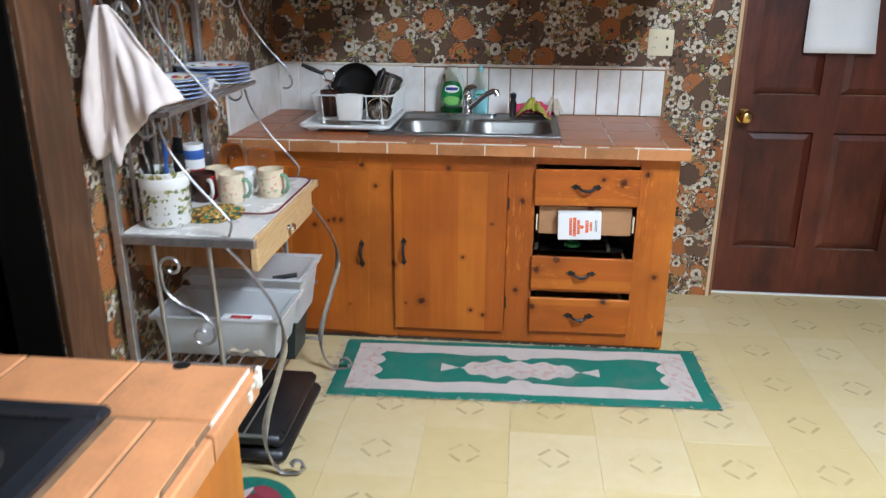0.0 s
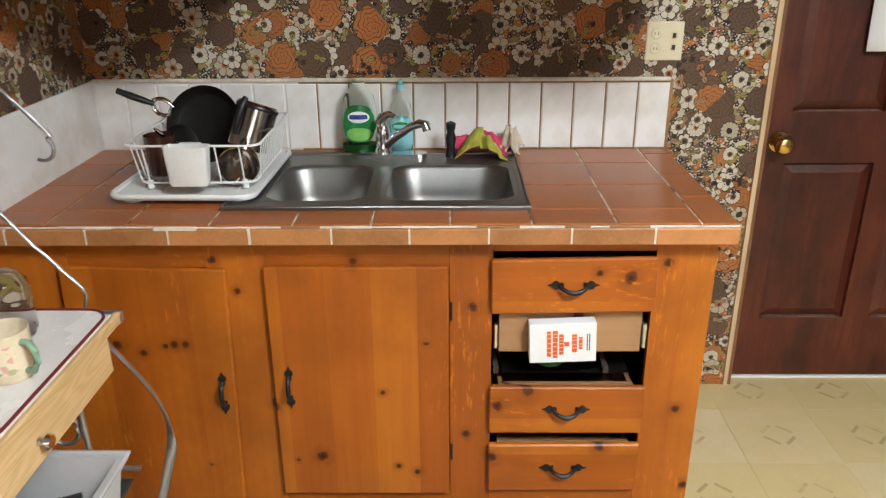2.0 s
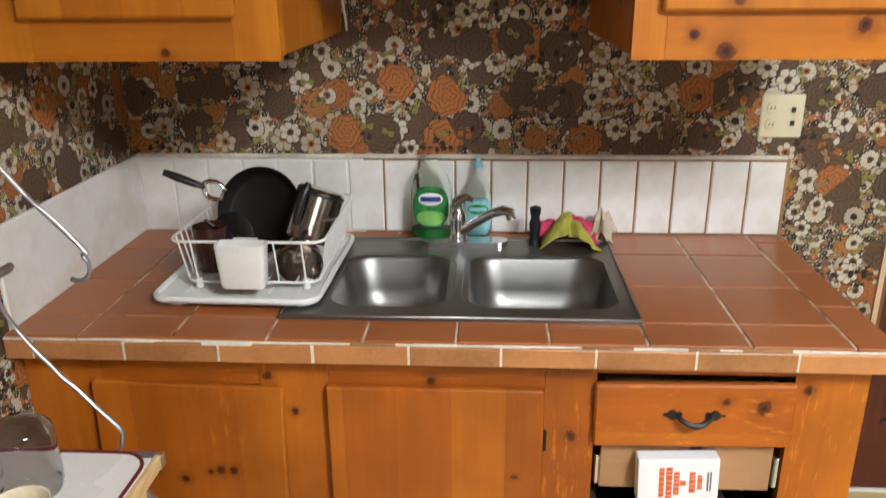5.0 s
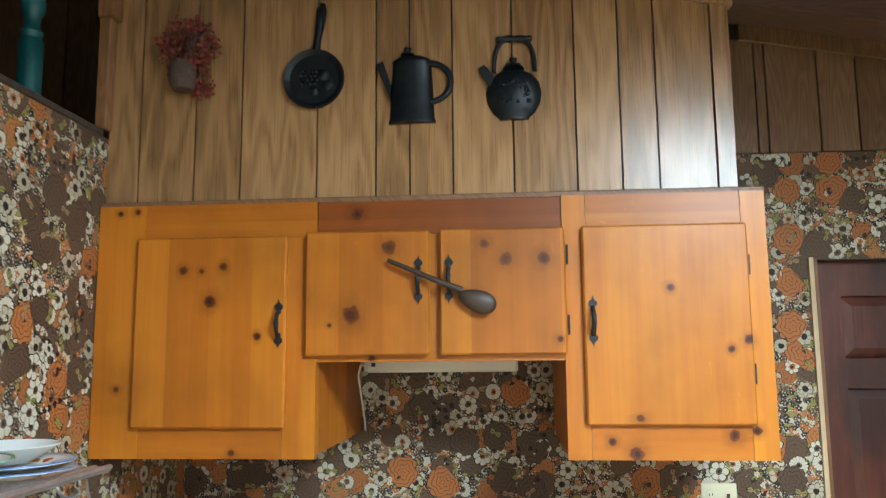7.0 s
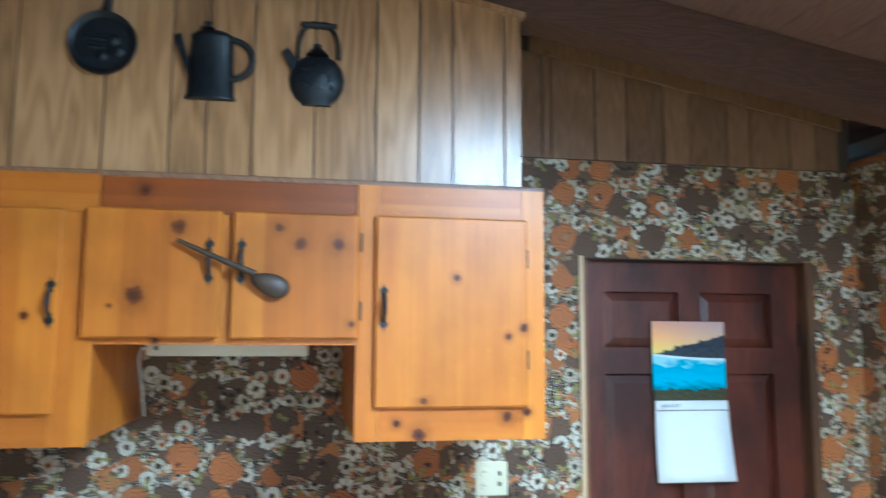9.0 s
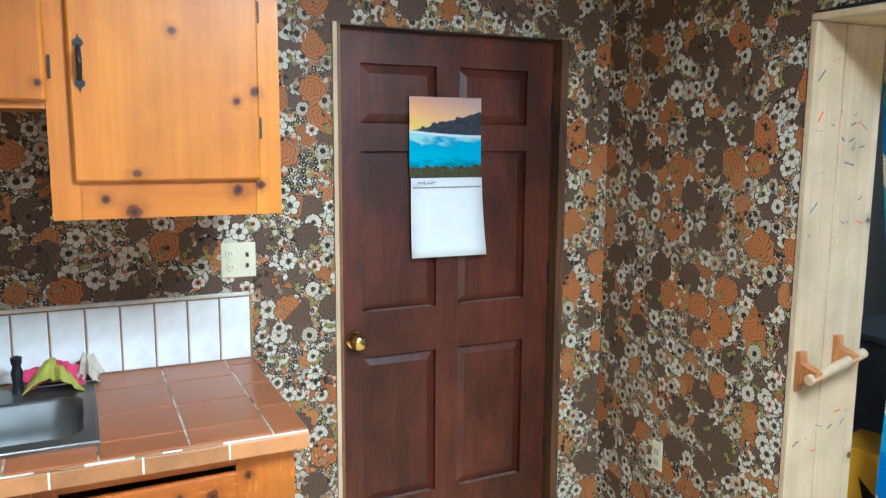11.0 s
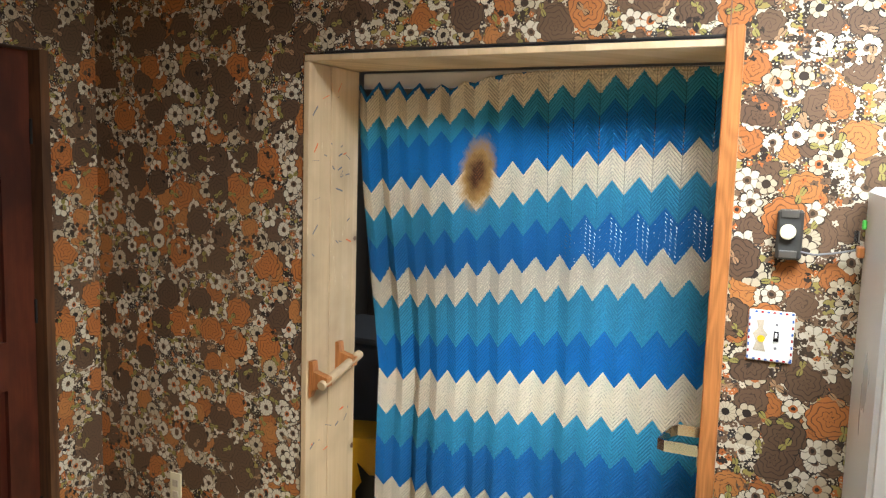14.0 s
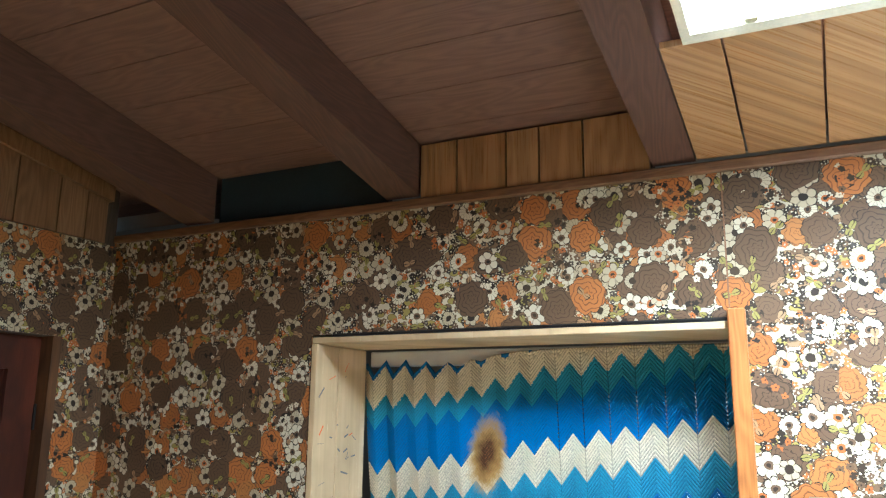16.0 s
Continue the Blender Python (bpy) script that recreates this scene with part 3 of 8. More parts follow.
VINYL = vinyl()


def rug_cloth():
    """Green hooked rug with a pale border and a pale medallion."""
    n = Nodes("green_pink_rug")
    uv = n.coords("UV")
    uv = n.vec('ADD', uv, n.scaled(n.vec('SUBTRACT', n.node("ShaderNodeTexNoise", Vector=uv, Scale=60.0).outputs["Color"], (0.5, 0.5, 0.5)), 0.008))
    x, y, _ = n.sep(uv)
    ax, ay = n.op('ABSOLUTE', x), n.op('ABSOLUTE', y)
    green, pale, rose = (0.012, 0.165, 0.115), (0.56, 0.49, 0.44), (0.52, 0.28, 0.24)
    wave = n.op('MULTIPLY', n.op('SINE', n.op('MULTIPLY', x, 24.0)), 0.006)
    edge = n.op('MAXIMUM', n.op('SUBTRACT', ax, 0.745 - 0.062), n.op('SUBTRACT', ay, 0.243 - 0.045))
    c = n.mix(n.op('LESS_THAN', edge, 0.0), green, pale)
    scallop = n.op('MULTIPLY', n.op('ABSOLUTE', n.op('SINE', n.op('MULTIPLY', ay, 34.0))), 0.03)
    inner = n.op('MAXIMUM', n.op('ADD', n.op('SUBTRACT', ax, 0.585), scallop), n.op('ADD', n.op('SUBTRACT', ay, 0.118), wave))
    # notches of the pale border at the middle of the long sides
    bay = n.op('SUBTRACT', n.op('ADD', n.op('POWER', n.op('DIVIDE', ax, n.op('MULTIPLY_ADD', n.op('COSINE', n.op('MULTIPLY', x, 60.0)), 0.012, 0.065)), 2.0), n.op('POWER', n.op('DIVIDE', n.op('SUBTRACT', ay, 0.125), 0.036), 2.0)), 1.0)
    field = n.op('MULTIPLY', n.op('LESS_THAN', inner, 0.0), n.op('GREATER_THAN', bay, 0.0))
    c = n.mix(field, c, green)
    lobes = n.op('MULTIPLY_ADD', n.op('COSINE', n.op('MULTIPLY', x, 62.0)), 0.012, 0.070)
    med = n.op('ADD', n.op('POWER', n.op('DIVIDE', ax, 0.225), 4.0), n.op('POWER', n.op('DIVIDE', ay, lobes), 2.0))
    c = n.mix(n.op('LESS_THAN', med, 1.0), c, pale)
    bloom = n.op('MULTIPLY', n.op('LESS_THAN', med, 0.55), n.op('GREATER_THAN', n.noise(uv, 26, 2), 0.54))
    c = n.mix(n.op('MULTIPLY', bloom, 0.5), c, rose)
    tip = n.op('MULTIPLY', n.op('LESS_THAN', n.op('ABSOLUTE', n.op('SUBTRACT', ax, 0.27)), 0.05), n.op('LESS_THAN', ay, n.op('MULTIPLY', n.op('ABSOLUTE', n.op('SUBTRACT', ax, 0.245)), 0.45)))
    c = n.mix(tip, c, pale)
    corner = n.op('MULTIPLY', n.op('GREATER_THAN', ax, 0.58), n.op('LESS_THAN', edge, 0.0))
    curl = n.op('GREATER_THAN', n.noise(uv, 30, 1), 0.58)
    c = n.mix(n.op('MULTIPLY', n.op('MULTIPLY', corner, curl), 0.6), c, rose)
    stain = n.noise(uv, 7, 4)
    c = n.mix(n.ramp(stain, [(0.5, (0, 0, 0)), (0.8, (0.4, 0.4, 0.4))]), c, (0.22, 0.19, 0.15))
    n.bump(n.noise(uv, 420, 2), 0.8, 0.003)
    return n.done(c, 0.95)


RUG = rug_cloth()


def afghan():
    """Crocheted zigzag stripes with a scorched patch and small open holes along the ridges."""
    n = Nodes("zigzag_crochet")
    uv = n.coords("UV")
    u, v, _ = n.sep(uv)
    tri = n.op('ABSOLUTE', n.op('SUBTRACT', n.op('FRACT', n.op('DIVIDE', u, 0.0855)), 0.5))
    lift = n.op('MULTIPLY', n.op('SUBTRACT', 2.53, u), n.node("ShaderNodeMapRange", Value=v, **{"From_Min": 0.5, "From_Max": 1.3, "To_Min": 0.068, "To_Max": 0.14}).outputs[0])
    h = n.op('ADD', n.op('SUBTRACT', v, lift), n.op('MULTIPLY', n.op('SUBTRACT', tri, 0.25), n.node("ShaderNodeMapRange", Value=v, **{"From_Min": 0.6, "From_Max": 1.4, "To_Min": 0.08, "To_Max": 0.105}).outputs[0]))
    h = n.op('ADD', h, n.op('MULTIPLY_ADD', n.noise(uv, 160, 2), 0.008, -0.004))
    cream, light, deep = (0.86, 0.78, 0.64), (0.036, 0.335, 0.60), (0.0, 0.185, 0.58)
    stops = [(0.0, cream), (0.075, deep), (0.145, light), (0.2175, cream), (0.265, deep), (0.34, light), (0.402, cream), (0.47, deep),
             (0.534, light), (0.608, cream), (0.657, deep), (0.719, light), (0.7725, cream), (0.8225, deep), (0.895, light), (0.932, cream), (0.981, deep)]
    c = n.ramp(n.op('MULTIPLY', h, 0.5), stops, 'CONSTANT')
    row = n.op('SINE', n.op('MULTIPLY', h, 2 * math.pi / 0.0125))
    knot = n.noise(uv, 420, 2)
    # grooves between the stitch rows darkened in the colour, as their shade
    c = n.mix(n.ramp(row, [(0.0, (0.22, 0.22, 0.22)), (0.45, (0, 0, 0))]), c, n.mix(0.7, c, (0.02, 0.02, 0.025)))
    c = n.mix(n.ramp(n.op('MULTIPLY_ADD', knot, 0.8, n.op('MULTIPLY', row, 0.12)), [(0.25, (0.4, 0.4, 0.4)), (0.5, (0, 0, 0))]), c, n.mix(0.75, c, (0.0, 0.012, 0.03)))
    # scorch
    dx = n.op('DIVIDE', n.op('SUBTRACT', n.op('MULTIPLY_ADD', v, 0.14, u), 2.475 + 0.14 * 1.65), 0.074)
    dy = n.op('DIVIDE', n.op('SUBTRACT', v, 1.655), 0.14)
    burn = n.op('ADD', n.op('SQRT', n.op('ADD', n.op('MULTIPLY', dx, dx), n.op('MULTIPLY', dy, dy))), n.op('MULTIPLY_ADD', n.noise(uv, 40, 3), 0.5, -0.25))
    c = n.mix(n.ramp(burn, [(0.6, (0.95, 0.95, 0.95)), (1.25, (0, 0, 0))]), c, (0.62, 0.36, 0.10))
    c = n.mix(n.ramp(burn, [(0.2, (0.95, 0.95, 0.95)), (0.8, (0, 0, 0))]), c, n.mix(n.op('GREATER_THAN', row, 0.1), (0.16, 0.045, 0.012), (0.06, 0.016, 0.006)))
    n.bump(knot, 0.5, 0.003)
    hole_u = n.op('GREATER_THAN', tri, 0.478)
    hole_v = n.op('GREATER_THAN', row, 0.35)
    stretch = n.node("ShaderNodeMapRange", Value=v, **{"From_Min": 1.2, "From_Max": 1.35}).outputs[0]
    gap = n.op('MULTIPLY', n.op('MULTIPLY', hole_u, hole_v), n.op('MULTIPLY', stretch, n.op('LESS_THAN', u, 2.3)))
    # stitches opened along this stretch so window light glints through
    mesh = n.op('MULTIPLY', n.op('GREATER_THAN', row, 0.0), n.op('GREATER_THAN', n.op('SINE', n.op('MULTIPLY', u, 2 * math.pi / 0.0171)), 0.2))
    zone = n.op('MULTIPLY', n.op('MULTIPLY', n.op('GREATER_THAN', h, 1.315), n.op('LESS_THAN', h, 1.438)), n.op('LESS_THAN', n.op('ADD', u, n.op('MULTIPLY', n.noise(uv, 9, 2), 0.25)), 2.27))
    n.put(n.bsdf.inputs["Alpha"], n.op('SUBTRACT', 1.0, n.op('MAXIMUM', n.op('MULTIPLY', gap, 0.45), n.op('MULTIPLY', n.op('MULTIPLY', mesh, zone), 0.9))))
    return n.done(c, 0.85)


AFGHAN = afghan()


def sampler(name, stops, scale, rough=0.5, bump=0.2):
    """Patchy print of several colours."""
    n = Nodes(name)
    v = n.coords()
    vor = n.node("ShaderNodeTexVoronoi", Vector=v, Scale=scale)
    c = n.ramp(n.op('ADD', n.op('MULTIPLY', n.sep(vor.outputs["Color"])[0], 0.6), n.op('MULTIPLY', n.noise(v, scale * 0.6), 0.4)), stops, 'CONSTANT')
    n.bump(n.noise(v, 300, 2), bump, 0.001)
    return n.done(c, rough)


SUNFLOWER = sampler("sunflower_print", [(0, (0.02, 0.08, 0.04)), (0.35, (0.55, 0.28, 0.03)), (0.5, (0.10, 0.05, 0.02)), (0.62, (0.6, 0.38, 0.1)), (0.75, (0.03, 0.15, 0.07))], 95, 0.9, 0.6)


def fruit_plate():
    """White glaze with a pale blue rim and a ring of painted fruit."""
    n = Nodes("fruit_plate_print")
    v = n.coords()
    x, y, _ = n.sep(v)
    r = n.op('SQRT', n.op('ADD', n.op('MULTIPLY', x, x), n.op('MULTIPLY', y, y)))
    vor = n.node("ShaderNodeTexVoronoi", Vector=v, Scale=30.0)
    pick = n.sep(vor.outputs["Color"])
    fruit = n.ramp(pick[0], [(0, (0.50, 0.05, 0.03)), (0.3, (0.65, 0.42, 0.06)), (0.55, (0.08, 0.18, 0.07)), (0.8, (0.45, 0.10, 0.12))], 'CONSTANT')
    on = n.op('MULTIPLY', n.op('MULTIPLY', n.op('LESS_THAN', vor.outputs["Distance"], 0.34), n.op('LESS_THAN', pick[1], 0.7)), n.op('MULTIPLY', n.op('GREATER_THAN', r, 0.030), n.op('LESS_THAN', r, 0.098)))
    c = n.mix(on, n.ramp(n.noise(v, 20, 2), [(0.3, (0.70, 0.72, 0.72)), (0.7, (0.80, 0.80, 0.78))]), fruit)
    c = n.mix(n.op('MULTIPLY', n.op('GREATER_THAN', r, 0.108), 0.5), c, (0.45, 0.55, 0.62))
    return n.done(c, 0.14)


PLATEPRINT = fruit_plate()
CROCKPRINT = sampler("landscape_crock_print", [(0, (0.74, 0.73, 0.68)), (0.46, (0.20, 0.22, 0.06)), (0.53, (0.40, 0.36, 0.14)), (0.6, (0.74, 0.73, 0.68)), (0.7, (0.12, 0.15, 0.06)), (0.76, (0.74, 0.73, 0.68))], 60, 0.2, 0.0)


def beach():
    """Calendar picture: sunset sky, dark hills, turquoise water, dark shore."""
    n = Nodes("calendar_picture")
    u, v, _ = n.sep(n.coords("UV"))
    uv = n.coords("UV")
    s, q = n.op('DIVIDE', n.op('SUBTRACT', u, 2.39), 0.298), n.op('DIVIDE', n.op('SUBTRACT', v, 1.502), 0.298)
    rough_edge = n.op('MULTIPLY_ADD', n.noise(uv, 40, 4), 0.16, -0.08)
    sky_c = n.mix(s, n.ramp(q, [(0.62, (0.85, 0.62, 0.12)), (0.8, (0.85, 0.42, 0.16)), (1.0, (0.62, 0.30, 0.20))]), n.ramp(q, [(0.7, (0.70, 0.45, 0.30)), (1.0, (0.42, 0.30, 0.30))]))
    sea = n.ramp(n.op('ADD', q, n.op('MULTIPLY_ADD', n.noise(n.stretch(uv, (5, 12, 1)), 3.0, 4), 0.5, -0.25)), [(0.12, (0.01, 0.20, 0.30)), (0.26, (0.02, 0.42, 0.62)), (0.42, (0.03, 0.34, 0.55)), (0.52, (0.35, 0.62, 0.68))])
    hill = n.op('ADD', n.op('MULTIPLY_ADD', s, 0.24, 0.585), rough_edge)
    c = n.mix(n.op('LESS_THAN', q, hill), sky_c, n.ramp(n.noise(uv, 60, 3), [(0.35, (0.012, 0.016, 0.03)), (0.7, (0.05, 0.06, 0.075))]))
    shore = n.op('MULTIPLY_ADD', n.op('POWER', n.op('SUBTRACT', 1.0, s), 2.0), 0.06, 0.53)
    c = n.mix(n.op('LESS_THAN', q, shore), c, (0.62, 0.70, 0.72))
    c = n.mix(n.op('LESS_THAN', q, n.op('SUBTRACT', shore, 0.03)), c, sea)
    c = n.mix(n.op('LESS_THAN', n.op('ADD', q, rough_edge), 0.14), c, n.ramp(n.noise(uv, 90, 3), [(0.35, (0.02, 0.03, 0.012)), (0.7, (0.10, 0.075, 0.03))]))
    return n.done(c, 0.35)


BEACH = beach()

# ---- building helpers ----
ROOT_AT = {}


def lay_uv(bm):
    """UVs in metres along each face's own wall or floor."""
    uv = bm.loops.layers.uv.verify()
    bm.normal_update()
    for f in bm.faces:
        a = [abs(c) for c in f.normal]
        for lo in f.loops:
            x, y, z = lo.vert.co
            if a[2] > a[0] and a[2] > a[1]:
                lo[uv].uv = (x, y)
            elif a[0] > a[1]:
                lo[uv].uv = (y, z)
            else:
                lo[uv].uv = (x, z)


def mesh_of(name, bm, material, smooth=None, uv=True):
    if uv:
        lay_uv(bm)
    me = bpy.data.meshes.new(name)
    bm.to_mesh(me)
    bm.free()
    for m in (material if isinstance(material, (list, tuple)) else [material]):
        me.materials.append(m)
    if smooth is not None:
        me.shade_smooth()
        me.set_sharp_from_angle(angle=radians(smooth))
    return me


def thing(name, at, label, category, group="", kind=""):
    """An Empty at the base of a thing, for its parts."""
    ob = new(name)
    ob.empty_display_size = 0.05
    ob.location = at
    ROOT_AT[ob] = Vector(at)
    return tagged(ob, label, category, group, kind)


def part(name, bm, material, parent=None, label="", smooth=None, uv=True):
    """One mesh under a thing or under a part of it."""
    ob = new(name, mesh_of(name, bm, material, smooth, uv))
    if parent is not None:
        ob.parent = parent
        if parent in ROOT_AT:
            ob.matrix_parent_inverse = Matrix.Translation(-ROOT_AT[parent])
    return tagged(ob, label)


def solid(name, bm, material, label, category, group="", kind="", smooth=None, uv=True):
    """A top-level thing or piece of the setting that is one mesh."""
    return tagged(part(name, bm, material, None, "", smooth, uv), label, category, group, kind)


def B():
    return bmesh.new()


def box(bm, x0, x1, y0, y1, z0, z1, bev=0.0, m=None):
    vs = [bm.verts.new((x, y, z)) for z in (z0, z1) for x, y in ((x0, y0), (x1, y0), (x1, y1), (x0, y1))]
    fs = [bm.faces.new([vs[i] for i in q]) for q in ((3, 2, 1, 0), (4, 5, 6, 7), (0, 1, 5, 4), (1, 2, 6, 5), (2, 3, 7, 6), (3, 0, 4, 7))]
    if bev:
        es = list({e for f in fs for e in f.edges})
        got = bmesh.ops.bevel(bm, geom=es, offset=bev, segments=1, affect='EDGES', profile=0.5)
        vs = list({v for f in got["faces"] for v in f.verts} | {v for v in vs if v.is_valid})
    if m is not None:
        bmesh.ops.transform(bm, matrix=m, verts=[v for v in vs if v.is_valid])
    return bm


def prism(bm, outline, axis, a0, a1):
    """An outline drawn in the plane across an axis, pulled along it. axis 1: (x, z); axis 0: (y, z); axis 2: (x, y)."""
    def at(p, a):
        return (p[0], a, p[1]) if axis == 1 else (a, p[0], p[1]) if axis == 0 else (p[0], p[1], a)
    lo = [bm.verts.new(at(p, a0)) for p in outline]
    hi = [bm.verts.new(at(p, a1)) for p in outline]
    bm.faces.new(lo)
    bm.faces.new(hi[::-1])
    for i in range(len(lo)):
        j = (i + 1) % len(lo)
        bm.faces.new((lo[i], hi[i], hi[j], lo[j]))
    bmesh.ops.recalc_face_normals(bm, faces=bm.faces[:])
    return bm


def tube(bm, pts, r, n=6, closed=False, flat=1.0):
    """A round or flat bar along a line of points."""
    pts = [Vector(p) for p in pts]
    rings = []
    up = Vector((0.13, 0.21, 1)).normalized()
    count = len(pts)
    for i, p in enumerate(pts):
        a = pts[i - 1] if (i or closed) else p
        b = pts[(i + 1) % count] if (i + 1 < count or closed) else p
        d = (b - a).normalized()
        s = d.cross(up)
        if s.length < 0.05:
            s = d.cross(Vector((1, 0, 0)))
        s.normalize()
        t = s.cross(d).normalized()
        rr = r[i] if isinstance(r, (list, tuple)) else r
        rings.append([bm.verts.new(p + (s * math.cos(k * 2 * math.pi / n) + t * math.sin(k * 2 * math.pi / n) * flat) * rr) for k in range(n)])
    for i in range(count if closed else count - 1):
        a, b = rings[i], rings[(i + 1) % count]
        for k in range(n):
            bm.faces.new((a[k], a[(k + 1) % n], b[(k + 1) % n], b[k]))
    if not closed:
        bm.faces.new(rings[0][::-1])
        bm.faces.new(rings[-1])
    return bm


def lathe(bm, profile, at=(0, 0, 0), n=24, m=None):
    """A profile of (radius, height) turned round an upright axis; m: pose instead of a place."""
    m = m or Matrix.Translation(at)
    rings = []
    for r, z in profile:
        if r < 1e-5:
            rings.append([bm.verts.new(m @ Vector((0, 0, z)))])
        else:
            rings.append([bm.verts.new(m @ Vector((r * math.cos(k * 2 * math.pi / n), r * math.sin(k * 2 * math.pi / n), z))) for k in range(n)])
    for a, b in zip(rings, rings[1:]):
        for k in range(n):
            j = (k + 1) % n
            if len(a) == 1 and len(b) == 1:
                continue
            if len(a) == 1:
                bm.faces.new((a[0], b[j], b[k]))
            elif len(b) == 1:
                bm.faces.new((a[k], a[j], b[0]))
            else:
                bm.faces.new((a[k], a[j], b[j], b[k]))
    bmesh.ops.recalc_face_normals(bm, faces=bm.faces[:])
    return bm


def spiral(cx, cz, r0, r1, a0, a1, n=14):
    """Points of a flat scroll: (across, up)."""
    return [(cx + (r0 + (r1 - r0) * i / n) * math.cos(a0 + (a1 - a0) * i / n), cz + (r0 + (r1 - r0) * i / n) * math.sin(a0 + (a1 - a0) * i / n)) for i in range(n + 1)]


def writing(name, words, size, m, material, parent):
    """Flat lettering in the built-in font."""
    cu = bpy.data.curves.new(name, 'FONT')
    cu.body, cu.size, cu.extrude = words, size, 0.0004
    cu.align_x, cu.align_y = 'CENTER', 'CENTER'
    ob = new(name, cu)
    me = bpy.data.meshes.new_from_object(ob)
    bpy.data.objects.remove(ob)
    me.transform(m)
    me.materials.append(material)
    ob = new(name, me)
    ob.parent = parent
    if parent in ROOT_AT:
        ob.matrix_parent_inverse = Matrix.Translation(-ROOT_AT[parent])
    return ob


PIECE_MESHES = {}


def piece(name, key, make, material, parent, at, turn=0.0):
    """One of many alike pieces: an object of its own on a shared mesh."""
    if key not in PIECE_MESHES:
        PIECE_MESHES[key] = mesh_of(name, make(), material)
    ob = new(name, PIECE_MESHES[key])
    ob.parent = parent
    base = ROOT_AT[parent] if parent in ROOT_AT else Vector((0, 0, 0))
    ob.location = Vector(at) - base
    ob.rotation_euler = (0, 0, turn)
    return ob


def slab_piece(w, d, h, bev=0.003):
    """A flat tile about its own middle, top face at height h."""
    bm = B()
    vs0 = [bm.verts.new((sx * w / 2, sy * d / 2, 0)) for sx, sy in ((-1, -1), (1, -1), (1, 1), (-1, 1))]
    vs1 = [bm.verts.new((sx * w / 2, sy * d / 2, h - bev)) for sx, sy in ((-1, -1), (1, -1), (1, 1), (-1, 1))]
    vs2 = [bm.verts.new((sx * (w / 2 - bev), sy * (d / 2 - bev), h)) for sx, sy in ((-1, -1), (1, -1), (1, 1), (-1, 1))]
    for a, b in ((vs0, vs1), (vs1, vs2)):
        for k in range(4):
            bm.faces.new((a[k], a[(k + 1) % 4], b[(k + 1) % 4], b[k]))
    bm.faces.new(vs2)
    return bm


# ---- the large structure ----
WEST, EAST, NORTH, SOUTH = -0.07, 3.257, 3.914, -1.9
RISE = 0.187


def roof(x, low=2.63):
    return low + RISE * (EAST - x)


# dark slabs added over the pale floor so both rooms look dark
solid("floor_next_room", box(B(), EAST + 0.26, 5.7, 0.4, 4.2, -0.0035, 0.001), TABLE_DARK, "added dark floor slab of the dim next room", "floor", kind="structure")
solid("floor_dark_room", box(B(), -1.9, WEST - 0.02, SOUTH, 4.2, -0.0035, 0.001), TABLE_DARK, "added dark floor slab of the unlit room", "floor", kind="structure")
floor = solid("floor", box(B(), -1.9, 5.7, SOUTH - 0.2, 4.3, -0.12, -0.004), GROUT, "worn yellowed vinyl tile floor", "floor", kind="structure")

# north wall, with the door opening
bm = B()
DX0, DX1, DTOP = 2.10, 3.055, 2.035
box(bm, WEST, DX0, NORTH, NORTH + 0.16, 0, 2.405)
box(bm, DX1, EAST + 0.02, NORTH, NORTH + 0.16, 0, 2.405)
box(bm, DX0, DX1, NORTH, NORTH + 0.16, DTOP, 2.405)
wall_north = solid("wall_north", bm, PAPER, "kitchen wall in brown and orange floral wallpaper", "wall", kind="structure")

# panelled gable above the paper
gable = thing("wall_north_gable", (2.5, NORTH, 2.405), "board gable above the wallpaper in dimmed brown", "wall", kind="structure")
part("backing", prism(B(), [(-1.9, 2.405), (EAST, 2.405), (EAST, 2.64), (-1.9, 3.6)], 1, NORTH + 0.012, NORTH + 0.16), DARK_BOARD, gable)
x = 1.72
for w in (0.075, 0.155, 0.035, 0.175, 0.13, 0.15, 0.11, 0.16, 0.10, 0.17, 0.12, 0.1):
    x1 = min(x + w, EAST - 0.06)
    if x1 - x > 0.02:
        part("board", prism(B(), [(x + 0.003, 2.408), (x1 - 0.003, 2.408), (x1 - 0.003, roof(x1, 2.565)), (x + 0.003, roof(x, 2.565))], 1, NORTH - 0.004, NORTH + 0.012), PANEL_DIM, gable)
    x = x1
# lighter than the dark boards, colour in place of dim light back here
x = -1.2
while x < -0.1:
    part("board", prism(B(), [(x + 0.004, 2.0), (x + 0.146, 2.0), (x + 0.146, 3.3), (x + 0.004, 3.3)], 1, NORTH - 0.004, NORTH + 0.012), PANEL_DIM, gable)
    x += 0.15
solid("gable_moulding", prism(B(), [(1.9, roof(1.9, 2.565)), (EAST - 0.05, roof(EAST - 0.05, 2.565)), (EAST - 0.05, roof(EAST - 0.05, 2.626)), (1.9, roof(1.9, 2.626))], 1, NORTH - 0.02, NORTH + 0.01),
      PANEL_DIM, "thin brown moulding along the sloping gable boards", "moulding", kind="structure")

